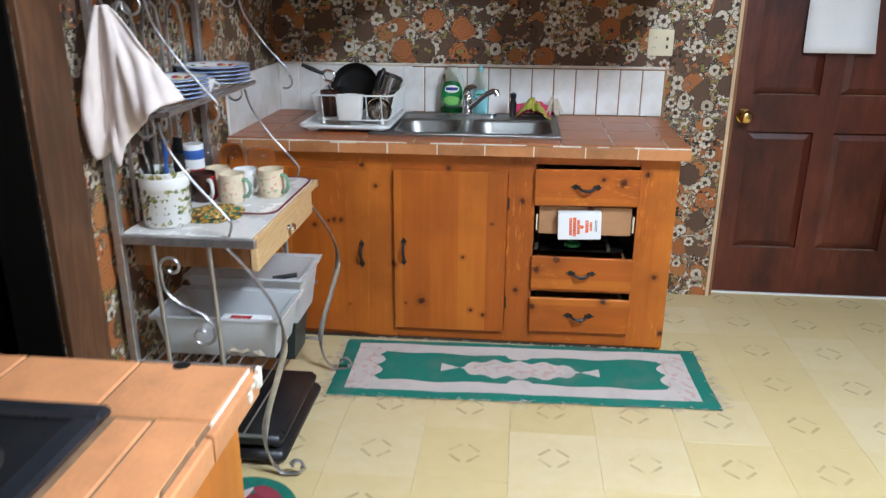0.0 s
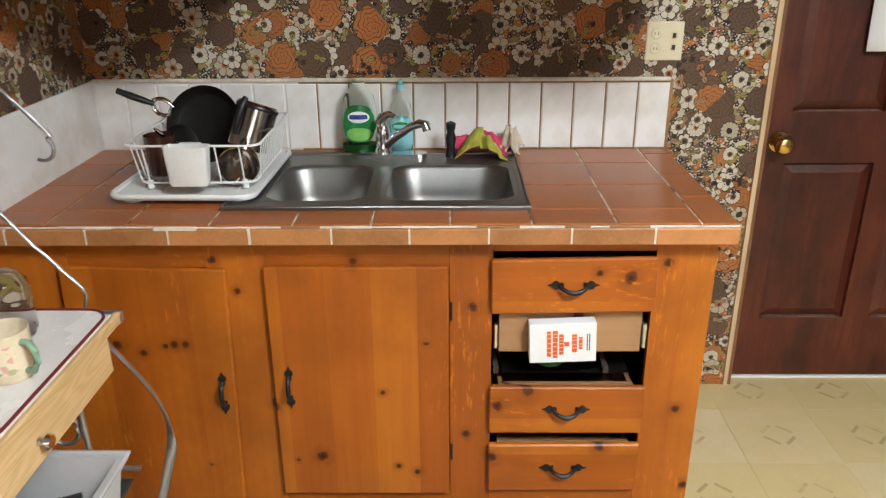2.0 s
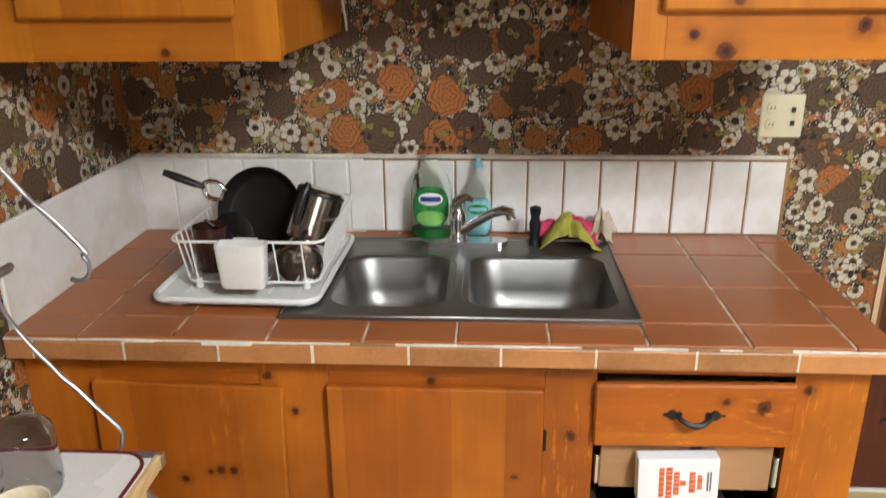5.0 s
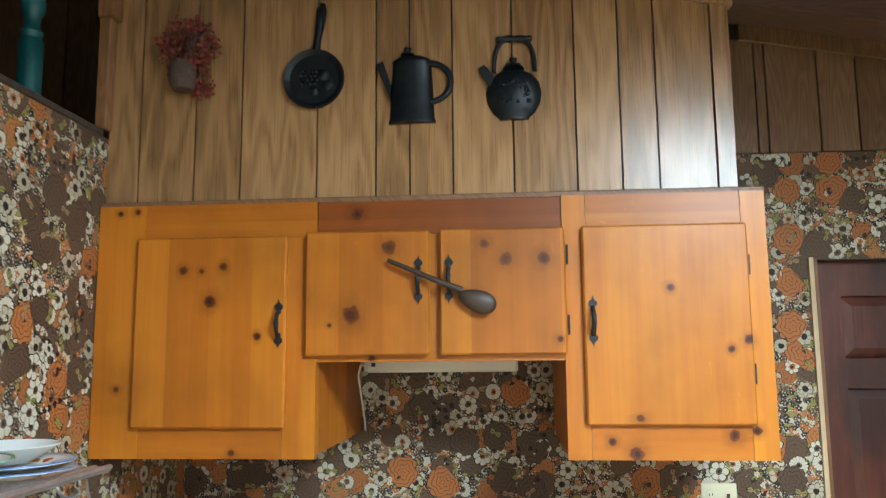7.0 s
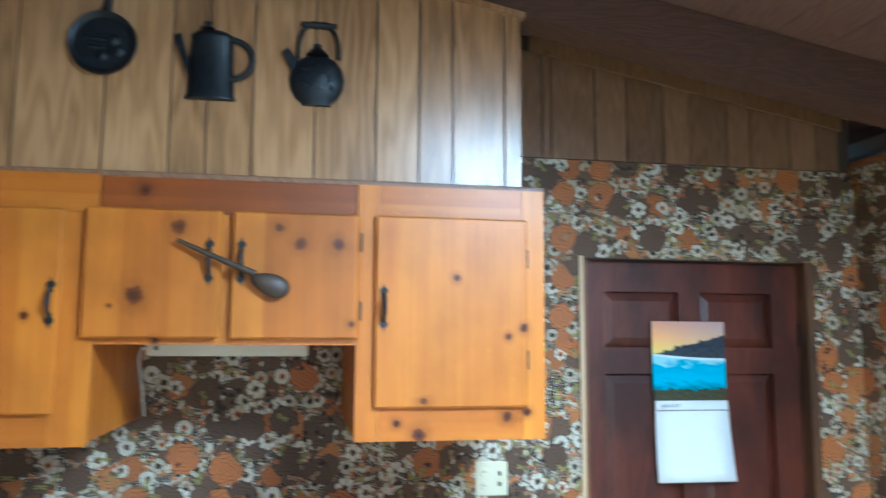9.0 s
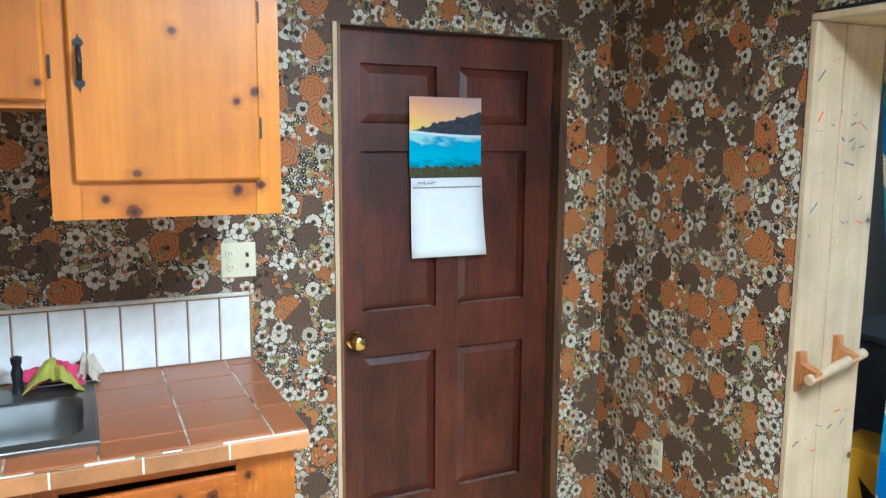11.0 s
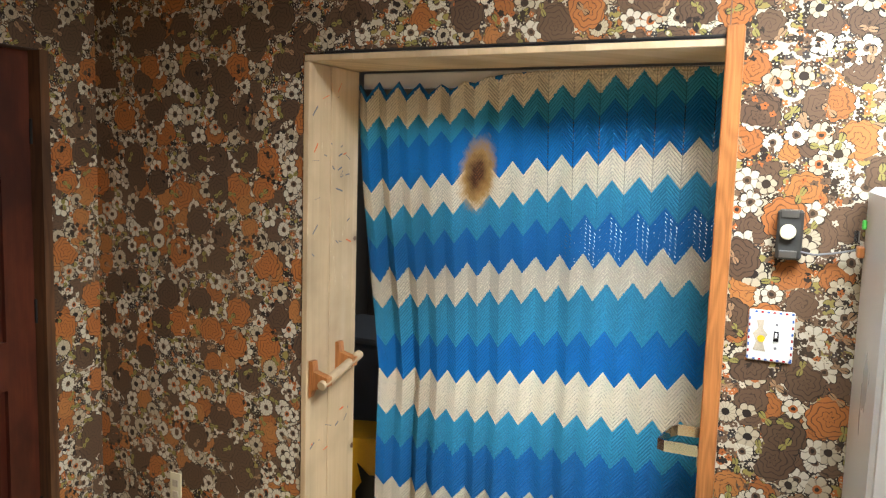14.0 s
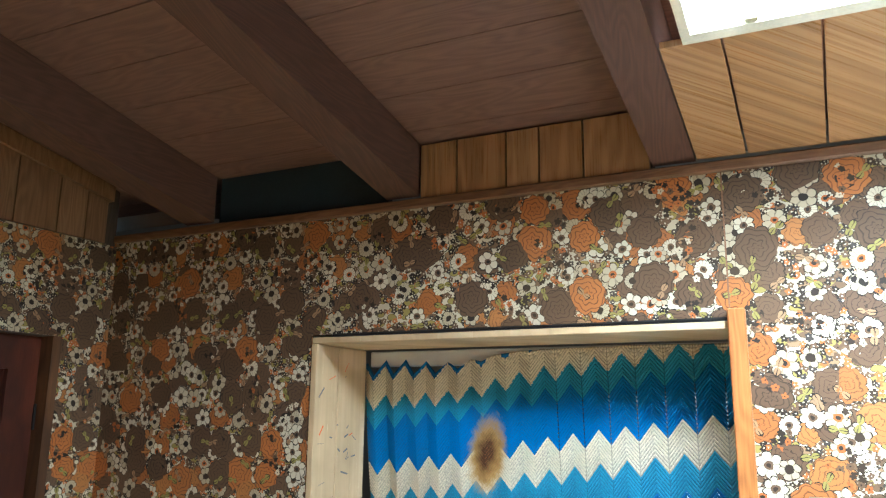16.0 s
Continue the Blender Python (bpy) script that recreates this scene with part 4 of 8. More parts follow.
# east wall, thick, with the curtained opening
OY0, OY1, OTOP, THICK = 1.63, 2.957, 1.995, 0.30
bm = B()
box(bm, EAST, EAST + THICK, OY1 + 0.004, NORTH + 0.16, 0, 2.42)
box(bm, EAST, EAST + THICK, SOUTH, OY0 - 0.004, 0, 2.42)
box(bm, EAST, EAST + THICK, OY0 - 0.004, OY1 + 0.004, OTOP + 0.03, 2.42)
wall_east = solid("wall_east", bm, PAPER, "thick wall in brown and orange floral wallpaper", "wall", kind="structure")
solid("wallpaper_seam", box(B(), EAST - 0.0012, EAST - 0.0002, 1.652, 1.656, 2.05, 2.42), TRIM_W, "thin lifted seam in the floral wallpaper", "seam", kind="structure")
solid("wall_east_moulding", box(B(), EAST - 0.022, EAST, SOUTH, NORTH - 0.002, 2.415, 2.445, 0.004), TRIM_W, "narrow brown moulding along the wall top", "moulding", kind="structure")

# west wall, not to the roof, with a doorway to a dark room
WY0, WY1 = 0.95, 1.925
bm = B()
box(bm, WEST - 0.12, WEST, WY1, NORTH + 0.16, 0, 2.35)
box(bm, WEST - 0.12, WEST, SOUTH, WY0, 0, 2.35)
box(bm, WEST - 0.12, WEST, WY0, WY1, 2.06, 2.35)
wall_west = solid("wall_west", bm, PAPER, "part-height wall in brown and orange floral wallpaper", "wall", kind="structure")
# board added to the jamb, black in place of the doorway's shade
solid("door_2_shade_lining", box(B(), WEST - 0.125, WEST - 0.001, WY1 - 0.012, WY1 - 0.001, 0, 2.06), SHADE_BLACK, "lining of the doorway coloured black for its shade", "door lining", kind="structure")
cas = thing("door_2_casing", (WEST, 2.0, 0), "brown stained flat door casing round a dark doorway", "casing", kind="structure")
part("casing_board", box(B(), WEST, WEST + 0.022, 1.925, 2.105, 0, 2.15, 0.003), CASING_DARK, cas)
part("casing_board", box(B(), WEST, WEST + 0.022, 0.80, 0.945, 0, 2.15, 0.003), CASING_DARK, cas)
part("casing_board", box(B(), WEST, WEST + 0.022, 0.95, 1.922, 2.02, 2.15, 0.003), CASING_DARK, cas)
solid("wall_west_capping", box(B(), WEST - 0.14, WEST + 0.004, 0.0, 3.26, 2.352, 2.37, 0.003), DARK_BOARD, "dark wooden capping on the part-height wall", "capping", kind="structure")

# plain walls added to close the place; the south one is unseen
bm = B()
box(bm, -1.9, 0.6, SOUTH - 0.16, SOUTH, 0, 3.7)
box(bm, 2.4, EAST + 0.3, SOUTH - 0.16, SOUTH, 0, 3.7)
box(bm, 0.6, 2.4, SOUTH - 0.16, SOUTH, 0, 0.95)
box(bm, 0.6, 2.4, SOUTH - 0.16, SOUTH, 2.15, 3.7)
solid("wall_south", bm, PLASTER, "unseen plain plaster wall with an added window opening", "wall", kind="structure")
bm = B()
box(bm, -2.06, -1.9, SOUTH - 0.16, 4.3, 0, 3.8)
box(bm, -1.9, WEST - 0.12, NORTH + 0.16, NORTH + 0.3, 0, 3.8)
solid("wall_outer_west", bm, DARK_BOARD, "dark board wall of the unlit room", "wall", kind="structure")
bm = B()
box(bm, EAST + THICK, 5.7, 0.4, 0.5, 0, 2.5)
box(bm, EAST + THICK, 5.7, 4.1, 4.2, 0, 2.5)
box(bm, 5.6, 5.7, 0.5, 4.1, 0, 2.5)
solid("wall_next_room", bm, PLASTER, "plain wall of the dim next room", "wall", kind="structure")
solid("ceiling_next_room", box(B(), EAST + THICK - 0.2, 5.7, 0.4, 4.2, 2.5, 2.56), PLASTER, "plain ceiling of the dim next room", "ceiling", kind="structure")

# roof boards: thin planks along y, sloping in x, open over the skylight
bm = B()
xs = EAST + 0.3
k = 0
while xs > -1.95:
    x0 = xs - 0.19
    spans = [(SOUTH - 0.16, 4.3)]
    if x0 < SKY_X1 + 0.02 and xs > SKY_X0 - 0.02:
        spans = [(SOUTH - 0.16, SKY_Y0 - 0.02), (SKY_Y1 + 0.02, 4.3)]
    for y0, y1 in spans:
        prism(bm, [(x0 + 0.002, roof(x0)), (xs - 0.002, roof(xs)), (xs - 0.002, roof(xs) + 0.03), (x0 + 0.002, roof(x0) + 0.03)], 1, y0, y1)
    xs = x0
prism(bm, [(-1.95, roof(-1.95) + 0.035), (SKY_X0 - 0.03, roof(SKY_X0) + 0.035), (SKY_X0 - 0.03, roof(SKY_X0) + 0.05), (-1.95, roof(-1.95) + 0.05)], 1, SOUTH - 0.16, 4.3)
prism(bm, [(SKY_X1 + 0.03, roof(SKY_X1) + 0.03), (EAST + 0.3, roof(EAST + 0.3) + 0.035), (EAST + 0.3, roof(EAST + 0.3) + 0.05), (SKY_X1 + 0.03, roof(SKY_X1) + 0.05)], 1, SOUTH - 0.16, 4.3)
solid("ceiling", bm, BOARD, "dark reddish-brown sloping board ceiling", "ceiling", kind="structure")
for y0, y1 in ((3.42, 3.55), (2.565, 2.685), (1.715, 1.83), (0.36, 0.48), (-0.5, -0.38)):
    bm = prism(B(), [(-1.9, roof(-1.9, 2.455)), (EAST - 0.002, roof(EAST, 2.455)), (EAST - 0.002, roof(EAST, 2.628)), (-1.9, roof(-1.9, 2.628))], 1, y0, y1)
    solid("rafter", bm, RAFTER, "dark stained sloping roof rafter", "rafter", "roof rafters", kind="structure")

# blocking between the rafters above the east wall
block = thing("rafter_blocking", (EAST, 2.2, 2.445), "tan grooved panelling closing the bay between two rafters", "panelling", kind="structure")
y = 1.835
for w in (0.19, 0.135, 0.105, 0.165, 0.13):
    part("board", box(B(), EAST - 0.012, EAST + 0.005, y + 0.003, min(y + w - 0.003, 2.562), 2.447, 2.622), PANEL, block)
    y += w
part("backing", box(B(), EAST + 0.006, EAST + 0.03, 1.83, 2.565, 2.44, 2.64), DARK_BOARD, block)
# board added in place of the dark bay, its darkness put into the colour
solid("rafter_void_board", box(B(), EAST + 0.02, EAST + 0.04, 2.69, 3.415, 2.425, 2.66), VOIDBOARD, "added blue-black board standing for the dark void between rafters", "panelling", kind="structure")

# panelled lining of the skylight bay
lining = thing("skylight_lining", (3.0, 1.2, 2.5), "tan grooved panelling sloping up to the skylight", "panelling", kind="structure")
y = 1.712
for w in (0.13, 0.19, 0.165, 0.2, 0.16, 0.19, 0.17):
    y0 = max(y - w, 0.485)
    if y - y0 > 0.02:
        part("board", prism(B(), [(SKY_X1, roof(SKY_X1, 2.452)), (EAST - 0.024, roof(EAST, 2.452)), (EAST - 0.024, roof(EAST, 2.467)), (SKY_X1, roof(SKY_X1, 2.467))], 1, y0 + 0.003, y - 0.003), PANEL, lining)
    y = y0
# board west of the skylight takes the dimmed panelling copy
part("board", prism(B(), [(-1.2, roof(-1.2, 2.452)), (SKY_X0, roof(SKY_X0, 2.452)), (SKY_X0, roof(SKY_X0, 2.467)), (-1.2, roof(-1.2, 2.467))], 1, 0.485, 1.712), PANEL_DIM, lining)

skylight = thing("window_2_skylight", (2.24, 1.1, 2.6), "bright skylight in a chipped cream frame", "skylight", kind="structure")
CREAMPAINT = surface("old_cream_paint", (0.74, 0.72, 0.60), 0.5, 0.0, 0.2, 12)
for x0, x1, y0, y1 in ((SKY_X1 - 0.03, SKY_X1, SKY_Y0, SKY_Y1), (SKY_X0, SKY_X0 + 0.03, SKY_Y0, SKY_Y1), (SKY_X0 + 0.03, SKY_X1 - 0.03, SKY_Y1 - 0.02, SKY_Y1), (SKY_X0 + 0.03, SKY_X1 - 0.03, SKY_Y0, SKY_Y0 + 0.02)):
    part("frame_board", prism(B(), [(x0, roof(x0, 2.45)), (x1, roof(x1, 2.45)), (x1, roof(x1, 2.80)), (x0, roof(x0, 2.80))], 1, y0, y1), CREAMPAINT, skylight)
part("crossbar", prism(B(), [(SKY_X0 + 0.03, roof(SKY_X0, 2.70)), (SKY_X1 - 0.03, roof(SKY_X1, 2.70)), (SKY_X1 - 0.03, roof(SKY_X1, 2.74)), (SKY_X0 + 0.03, roof(SKY_X0, 2.74))], 1, 1.36, 1.40), CREAMPAINT, skylight)
for y in (1.52, 1.02):
    part("clip", box(B(), SKY_X1 - 0.045, SKY_X1 - 0.03, y - 0.012, y + 0.012, roof(SKY_X1, 2.46), roof(SKY_X1, 2.485)), IVORY, skylight)
SKYGLOW = Nodes("bright_sky")
SKYGLOW.bsdf.inputs["Emission Color"].default_value = (0.96, 1.0, 0.98, 1)
SKYGLOW.bsdf.inputs["Emission Strength"].default_value = 5.0
solid("backdrop_sky", box(B(), 0.8, 3.4, 0.0, 2.4, 3.6, 3.62), SKYGLOW.done((0.8, 0.85, 0.9), 0.9), "bright plain sky over the skylight", "sky", kind="structure")
pane = part("pane", prism(B(), [(SKY_X0, roof(SKY_X0, 2.81)), (SKY_X1, roof(SKY_X1, 2.81)), (SKY_X1, roof(SKY_X1, 2.816)), (SKY_X0, roof(SKY_X0, 2.816))], 1, SKY_Y0, SKY_Y1), PANE, skylight)
pane.visible_shadow = False
# unseen window added to go with the south fill light
win = thing("window_1", (1.5, SOUTH, 0.95), "unseen added window behind the south fill light", "window", kind="structure")
for x0, x1, z0, z1 in ((0.6, 0.66, 0.95, 2.15), (2.34, 2.4, 0.95, 2.15), (0.66, 2.34, 0.95, 1.01), (0.66, 2.34, 2.09, 2.15), (1.47, 1.53, 1.01, 2.09)):
    part("window_frame", box(B(), x0, x1, SOUTH - 0.1, SOUTH - 0.05, z0, z1), WHITE, win)
nwin = thing("window_3", (5.6, 2.15, 1.05), "small window of the next room", "window", kind="structure")
GLOW = Nodes("daylight_pane")
GLOW.bsdf.inputs["Emission Color"].default_value = (0.85, 0.93, 1.0, 1)
GLOW.bsdf.inputs["Emission Strength"].default_value = 1.6
part("pane", box(B(), 5.588, 5.598, 1.6, 2.7, 1.0, 1.9), GLOW.done((0.8, 0.85, 0.9), 0.2), nwin)

# ---- north door ----
door = thing("door_1", (2.57, 3.99, 0.0), "dark red-brown six-panel wooden door, closed", "door", kind="structure")
bm = B()
ZR = ((0.25, 0.83), (1.005, 1.60), (1.70, 1.912))
XC = ((2.205, 2.507), (2.60, 2.90))
y0, y1 = 3.965, 4.005
for x0, x1 in ((2.118, 2.205), (2.507, 2.60), (2.90, 3.015)):
    box(bm, x0, x1, y0, y1, 0.012, 2.03)
for za, zb in ((0.012, 0.25), (0.83, 1.005), (1.60, 1.70), (1.912, 2.03)):
    for x0, x1 in XC:
        box(bm, x0, x1, y0, y1, za, zb)
leaf = part("door_frame", bm, MAHOGANY, door)
for x0, x1 in XC:
    for za, zb in ZR:
        bm = B()
        o = [bm.verts.new((x, y0 + 0.019, z)) for x, z in ((x0, za), (x1, za), (x1, zb), (x0, zb))]
        i = [bm.verts.new((x, y0 + 0.006, z)) for x, z in ((x0 + 0.035, za + 0.035), (x1 - 0.035, za + 0.035), (x1 - 0.035, zb - 0.035), (x0 + 0.035, zb - 0.035))]
        bm.faces.new(i)
        for k in range(4):
            bm.faces.new((o[k], o[(k + 1) % 4], i[(k + 1) % 4], i[k]))
        b = [bm.verts.new((v.co.x, y0 + 0.03, v.co.z)) for v in o]
        for k in range(4):
            bm.faces.new((b[k], b[(k + 1) % 4], o[(k + 1) % 4], o[k]))
        bm.faces.new(b[::-1])
        part("panel", bm, MAHOGANY, door)
        if 0.9 < za < 1.1 or za < 0.5:
            part("worn_ledge", prism(B(), [(x0 + 0.012, za - 0.0005), (x1 - 0.012, za - 0.0005), (x1 - 0.02, za + 0.0045), (x0 + 0.03, za + 0.0035)], 1, y0 + 0.001, y0 + 0.018), DUSTY, door, "dusty worn panel edge")
knob = part("door_knob", lathe(B(), [(0.0, 0.070), (0.019, 0.069), (0.030, 0.060), (0.033, 0.048), (0.028, 0.036), (0.015, 0.028), (0.014, 0.009), (0.034, 0.007), (0.036, 0.0), (0.0, 0.0)], n=24, m=pose(2.175, 3.964, 0.905, 90)), BRASS, door, "round brass knob", 40)
for z in (0.35, 1.1, 1.75):
    part("hinge", box(B(), 3.012, 3.022, 3.955, 3.966, z - 0.045, z + 0.045, 0.002), IRON, door)
jamb = thing("door_1_jamb", (2.57, NORTH, 0), "brown wooden door jamb with a pale edge strip", "door jamb", kind="structure")
# right jamb takes the darker casing tone, left jamb the lighter one
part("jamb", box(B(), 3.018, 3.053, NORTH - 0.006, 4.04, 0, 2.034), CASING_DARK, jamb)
part("jamb", box(B(), 2.102, 2.116, NORTH - 0.002, 4.04, 0, 2.034), CASING, jamb)
part("jamb", box(B(), 2.117, 3.017, NORTH - 0.002, 4.04, 2.032, 2.0345), DARK_BOARD, jamb)
part("edge_strip", box(B(), 2.086, 2.101, NORTH - 0.01, NORTH, 0, 2.04), PINE_BARE, jamb)
solid("door_1_threshold", box(B(), 2.117, 3.017, 3.958, 4.06, -0.004, 0.008, 0.002), CERAMIC, "white painted door threshold", "threshold", kind="structure")
solid("outside_backing", box(B(), 2.0, 3.1, 4.07, 4.1, 0, 2.1), DARK_BOARD, "dark board behind the closed door", "backing", kind="structure")

# ---- base cabinet ----
FACE = 3.24


def bar_handle(parent, cx, y, cz, upright, length=0.106):
    """Black colonial pull: two leaf ends and a bowed grip."""
    bm = B()
    pts, rad = [], []
    for i in range(13):
        s = i / 12 * 2 - 1
        a = s * length * 0.34
        out = 0.004 + 0.022 * max(0.0, 1 - s * s) ** 0.6
        pts.append((cx, y - out, cz + a) if upright else (cx + a, y - out, cz - 0.012 * (1 - s * s)))
        rad.append(0.0068 - 0.0018 * abs(s))
    tube(bm, pts, rad, 6)
    for s in (-1, 1):
        out = [(0, 0.62), (0.22, 0.34), (0.85, 0.16), (0.95, -0.06), (0.45, -0.2), (0.5, -0.5), (-0.5, -0.5), (-0.45, -0.2), (-0.95, -0.06), (-0.85, 0.16), (-0.22, 0.34)]
        o = []
        for a, b in out:
            u, v = a * 0.012, s * (length * 0.41 + b * 0.036)
            o.append((cx + u, cz + v) if upright else (cx + v, cz + u))
        prism(bm, o, 1, y - 0.005, y)
    return part("handle", bm, IRON, parent, "black iron leaf-ended pull", 50)


def hinge(parent, x, y, z):
    return part("hinge", box(B(), x - 0.003, x + 0.003, y - 0.006, y, z - 0.026, z + 0.026, 0.001), IRON, parent, "black hinge")


base = thing("base_cabinet", (0.85, 3.55, 0.0), "orange varnished knotty pine sink cabinet, one drawer front missing", "cabinet")
# face frame round the doors and drawers
frame_v = ((-0.068, 0.105), (0.462, 0.612), (1.082, 1.192), (1.605, 1.757))
for x0, x1 in frame_v:
    part("stile", box(B(), x0, x1, FACE, FACE + 0.022, 0.02, 0.845), PINE_WORN_V, base)
for x0, x1, z0, z1 in ((0.106, 0.461, 0.765, 0.845), (0.613, 1.081, 0.765, 0.845), (1.193, 1.604, 0.808, 0.845), (0.106, 0.461, 0.02, 0.07), (0.613, 1.081, 0.02, 0.07), (1.193, 1.604, 0.02, 0.075),
                       (1.193, 1.604, 0.2605, 0.282)):
    part("rail", box(B(), x0, x1, FACE + 0.001, FACE + 0.022, z0, z1), PINE_WORN_H, base)
part("side_panel", box(B(), 1.735, 1.757, FACE + 0.023, NORTH - 0.004, 0.0, 0.845), PINE_WORN_V, base)
part("back_panel", box(B(), WEST + 0.004, 1.734, NORTH - 0.02, NORTH - 0.004, 0.0, 0.845), DARK_BOARD, base)
part("bottom_board", box(B(), WEST + 0.004, 1.734, FACE + 0.023, NORTH - 0.021, 0.03, 0.045), DARK_BOARD, base)
part("kick_board", box(B(), WEST + 0.004, 1.734, FACE + 0.008, FACE + 0.02, 0.0, 0.019), DARK_BOARD, base)
part("partition", box(B(), 1.15, 1.165, FACE + 0.023, NORTH - 0.021, 0.046, 0.74), DARK_BOARD, base)
d = part("door", box(B(), 0.078, 0.503, FACE - 0.021, FACE - 0.001, 0.042, 0.770, 0.004, Matrix.Translation((0.29, 0, 0.41)) @ pose(0, 0, 0, 0, 1.5, 0) @ Matrix.Translation((-0.29, 0, -0.41))), PINE_WORN_V, base, "loose pine door hanging slightly askew")
bar_handle(d, 0.472, FACE - 0.021, 0.405, True)
d = part("door", box(B(), 0.608, 1.080, FACE - 0.021, FACE - 0.001, 0.068, 0.772, 0.004), PINE_WORN_V, base)
bar_handle(d, 0.652, FACE - 0.021, 0.422, True)
hinge(d, 1.086, FACE, 0.64)
hinge(d, 1.086, FACE, 0.20)


def drawer(z0, z1, pull, front=True, x0=1.188, x1=1.606, tilt=0.0):
    d = part("drawer", box(B(), x0, x1, FACE - 0.021, FACE - 0.001, z0, z1, 0.004, Matrix.Translation((1.397, 0, (z0 + z1) / 2)) @ pose(0, 0, 0, 0, tilt, 0) @ Matrix.Translation((-1.397, 0, -(z0 + z1) / 2))), PINE_WORN_H, base)
    bar_handle(d, 1.396, FACE - 0.021, pull, False)
    part("drawer_back_board", box(B(), 1.215, 1.585, FACE + 0.03, FACE + 0.045, z0 + 0.02, z1 - 0.02), PINE_BOX, d, "unfinished pine board")
    for xa in (1.215, 1.573):
        part("drawer_side", box(B(), xa, xa + 0.012, FACE + 0.046, FACE + 0.42, z0 + 0.02, z1 - 0.025), PINE_BOX, d, "unfinished pine board")
    part("drawer_rest", box(B(), 1.228, 1.572, FACE + 0.046, FACE + 0.42, z0 + 0.02, z0 + 0.028), PINE_BOX, d, "unfinished pine board")
    return d


drawer(0.643, 0.793, 0.724, tilt=-0.9)
drawer(0.276, 0.420, 0.354, tilt=0.2)
drawer(0.080, 0.236, 0.162, tilt=-0.3)
# the drawer without a front
d = part("drawer_box", box(B(), 1.212, 1.588, FACE + 0.012, FACE + 0.028, 0.512, 0.632, 0.002), PINE_BOX, base, "bare inner drawer front, its face board missing")
for xa, xb in ((1.198, 1.210), (1.590, 1.602)):
    part("drawer_slide", box(B(), xa, xb, FACE + 0.004, FACE + 0.4, 0.525, 0.60, 0.003), CHROME, d, "bright metal drawer slide")
part("drawer_side", box(B(), 1.213, 1.225, FACE + 0.029, FACE + 0.42, 0.515, 0.62), PINE_BOX, d)
part("drawer_side", box(B(), 1.575, 1.587, FACE + 0.029, FACE + 0.42, 0.515, 0.62), PINE_BOX, d)
part("drawer_rest", box(B(), 1.226, 1.574, FACE + 0.029, FACE + 0.42, 0.515, 0.525), PINE_BOX, d)
# runners coloured dark for the shade inside the slot
for xa in (1.20, 1.50):
    part("runner", box(B(), xa, xa + 0.014, FACE + 0.03, FACE + 0.40, 0.435, 0.452, 0, None), DARK_BOARD, base)

# small book wedged in the open drawer slot
book = thing("paperback_book", (1.376, 3.22, 0.51), "white paperback with orange block lettering wedged in the drawer", "book")
turn = Matrix.Translation((1.376, 3.228, 0.561)) @ pose(0, 0, 0, 0, -2.2, 0)
part("cover", box(B(), -0.087, 0.087, -0.02, 0.018, -0.056, 0.057, 0.002, turn), PAPERWHITE, book)
rnd = random.Random(5)
for cx, h, w in ((-0.036, 0.074, 0.011), (-0.020, 0.082, 0.013), (-0.004, 0.064, 0.012), (0.010, 0.016, 0.013), (0.030, 0.052, 0.013), (0.046, 0.036, 0.010)):
    z = -h / 2
    while z < h / 2 - 0.004:
        s = rnd.uniform(0.006, 0.013)
        part("lettering", box(B(), cx - w / 2, cx + w / 2, -0.0212, -0.0202, z, min(z + s, h / 2), 0, turn), ORANGE_INK, book)
        z += s + 0.002
for cx in (0.063, 0.069):
    part("lettering", box(B(), cx - 0.0015, cx + 0.0015, -0.0212, -0.0202, -0.022, 0.026, 0, turn), GREY_INK, book)
# odds and ends in the drawer below
oddment = thing("jar_lid", (1.36, 3.32, 0.455), "round green jar lid lying in the open drawer", "lid")
part("rim", lathe(B(), [(0, 0.012), (0.032, 0.012), (0.036, 0.006), (0.036, 0), (0, 0)], (1.36, 3.33, 0.44)), GREENLABEL, oddment, "", 40)
solid("plastic_wrap", lathe(B(), [(0.0, 0.03), (0.03, 0.022), (0.05, 0.005), (0.035, 0), (0, 0)], (1.46, 3.33, 0.44), 9), CLEAR, "crumpled clear plastic wrap lying in the drawer", "wrap", smooth=60)
# black colour takes the place of shade under the open drawer
solid("drawer_floor", box(B(), 1.226, 1.572, FACE + 0.05, FACE + 0.41, 0.425, 0.432), SHADE_BLACK, "inner board under the open drawer, coloured black for shade", "board")

# ---- counter ----
CX0, CX1, CY0 = WEST + 0.004, 1.786, 3.183
counter = thing("countertop", (0.86, 3.55, 0.846), "red quarry tile counter with an orange tile edge", "countertop")
bm = B()
SX0, SX1, SYA, SYB = 0.50, 1.29, 3.285, 3.82
box(bm, CX0, SX0 + 0.02, CY0 + 0.012, NORTH - 0.002, 0.847, 0.8975)
box(bm, SX1 - 0.02, CX1 - 0.012, CY0 + 0.012, NORTH - 0.002, 0.847, 0.8975)
box(bm, SX0 + 0.02, SX1 - 0.02, CY0 + 0.012, SYA + 0.02, 0.847, 0.8975)
box(bm, SX0 + 0.02, SX1 - 0.02, SYB - 0.02, NORTH - 0.002, 0.847, 0.8975)
part("bed", bm, COUNTER_GROUT, counter, "pale stained grout bed")

sink = thing("kitchen_sink", (0.895, 3.55, 0.90), "stainless steel double-bowl kitchen sink set in tile", "sink")


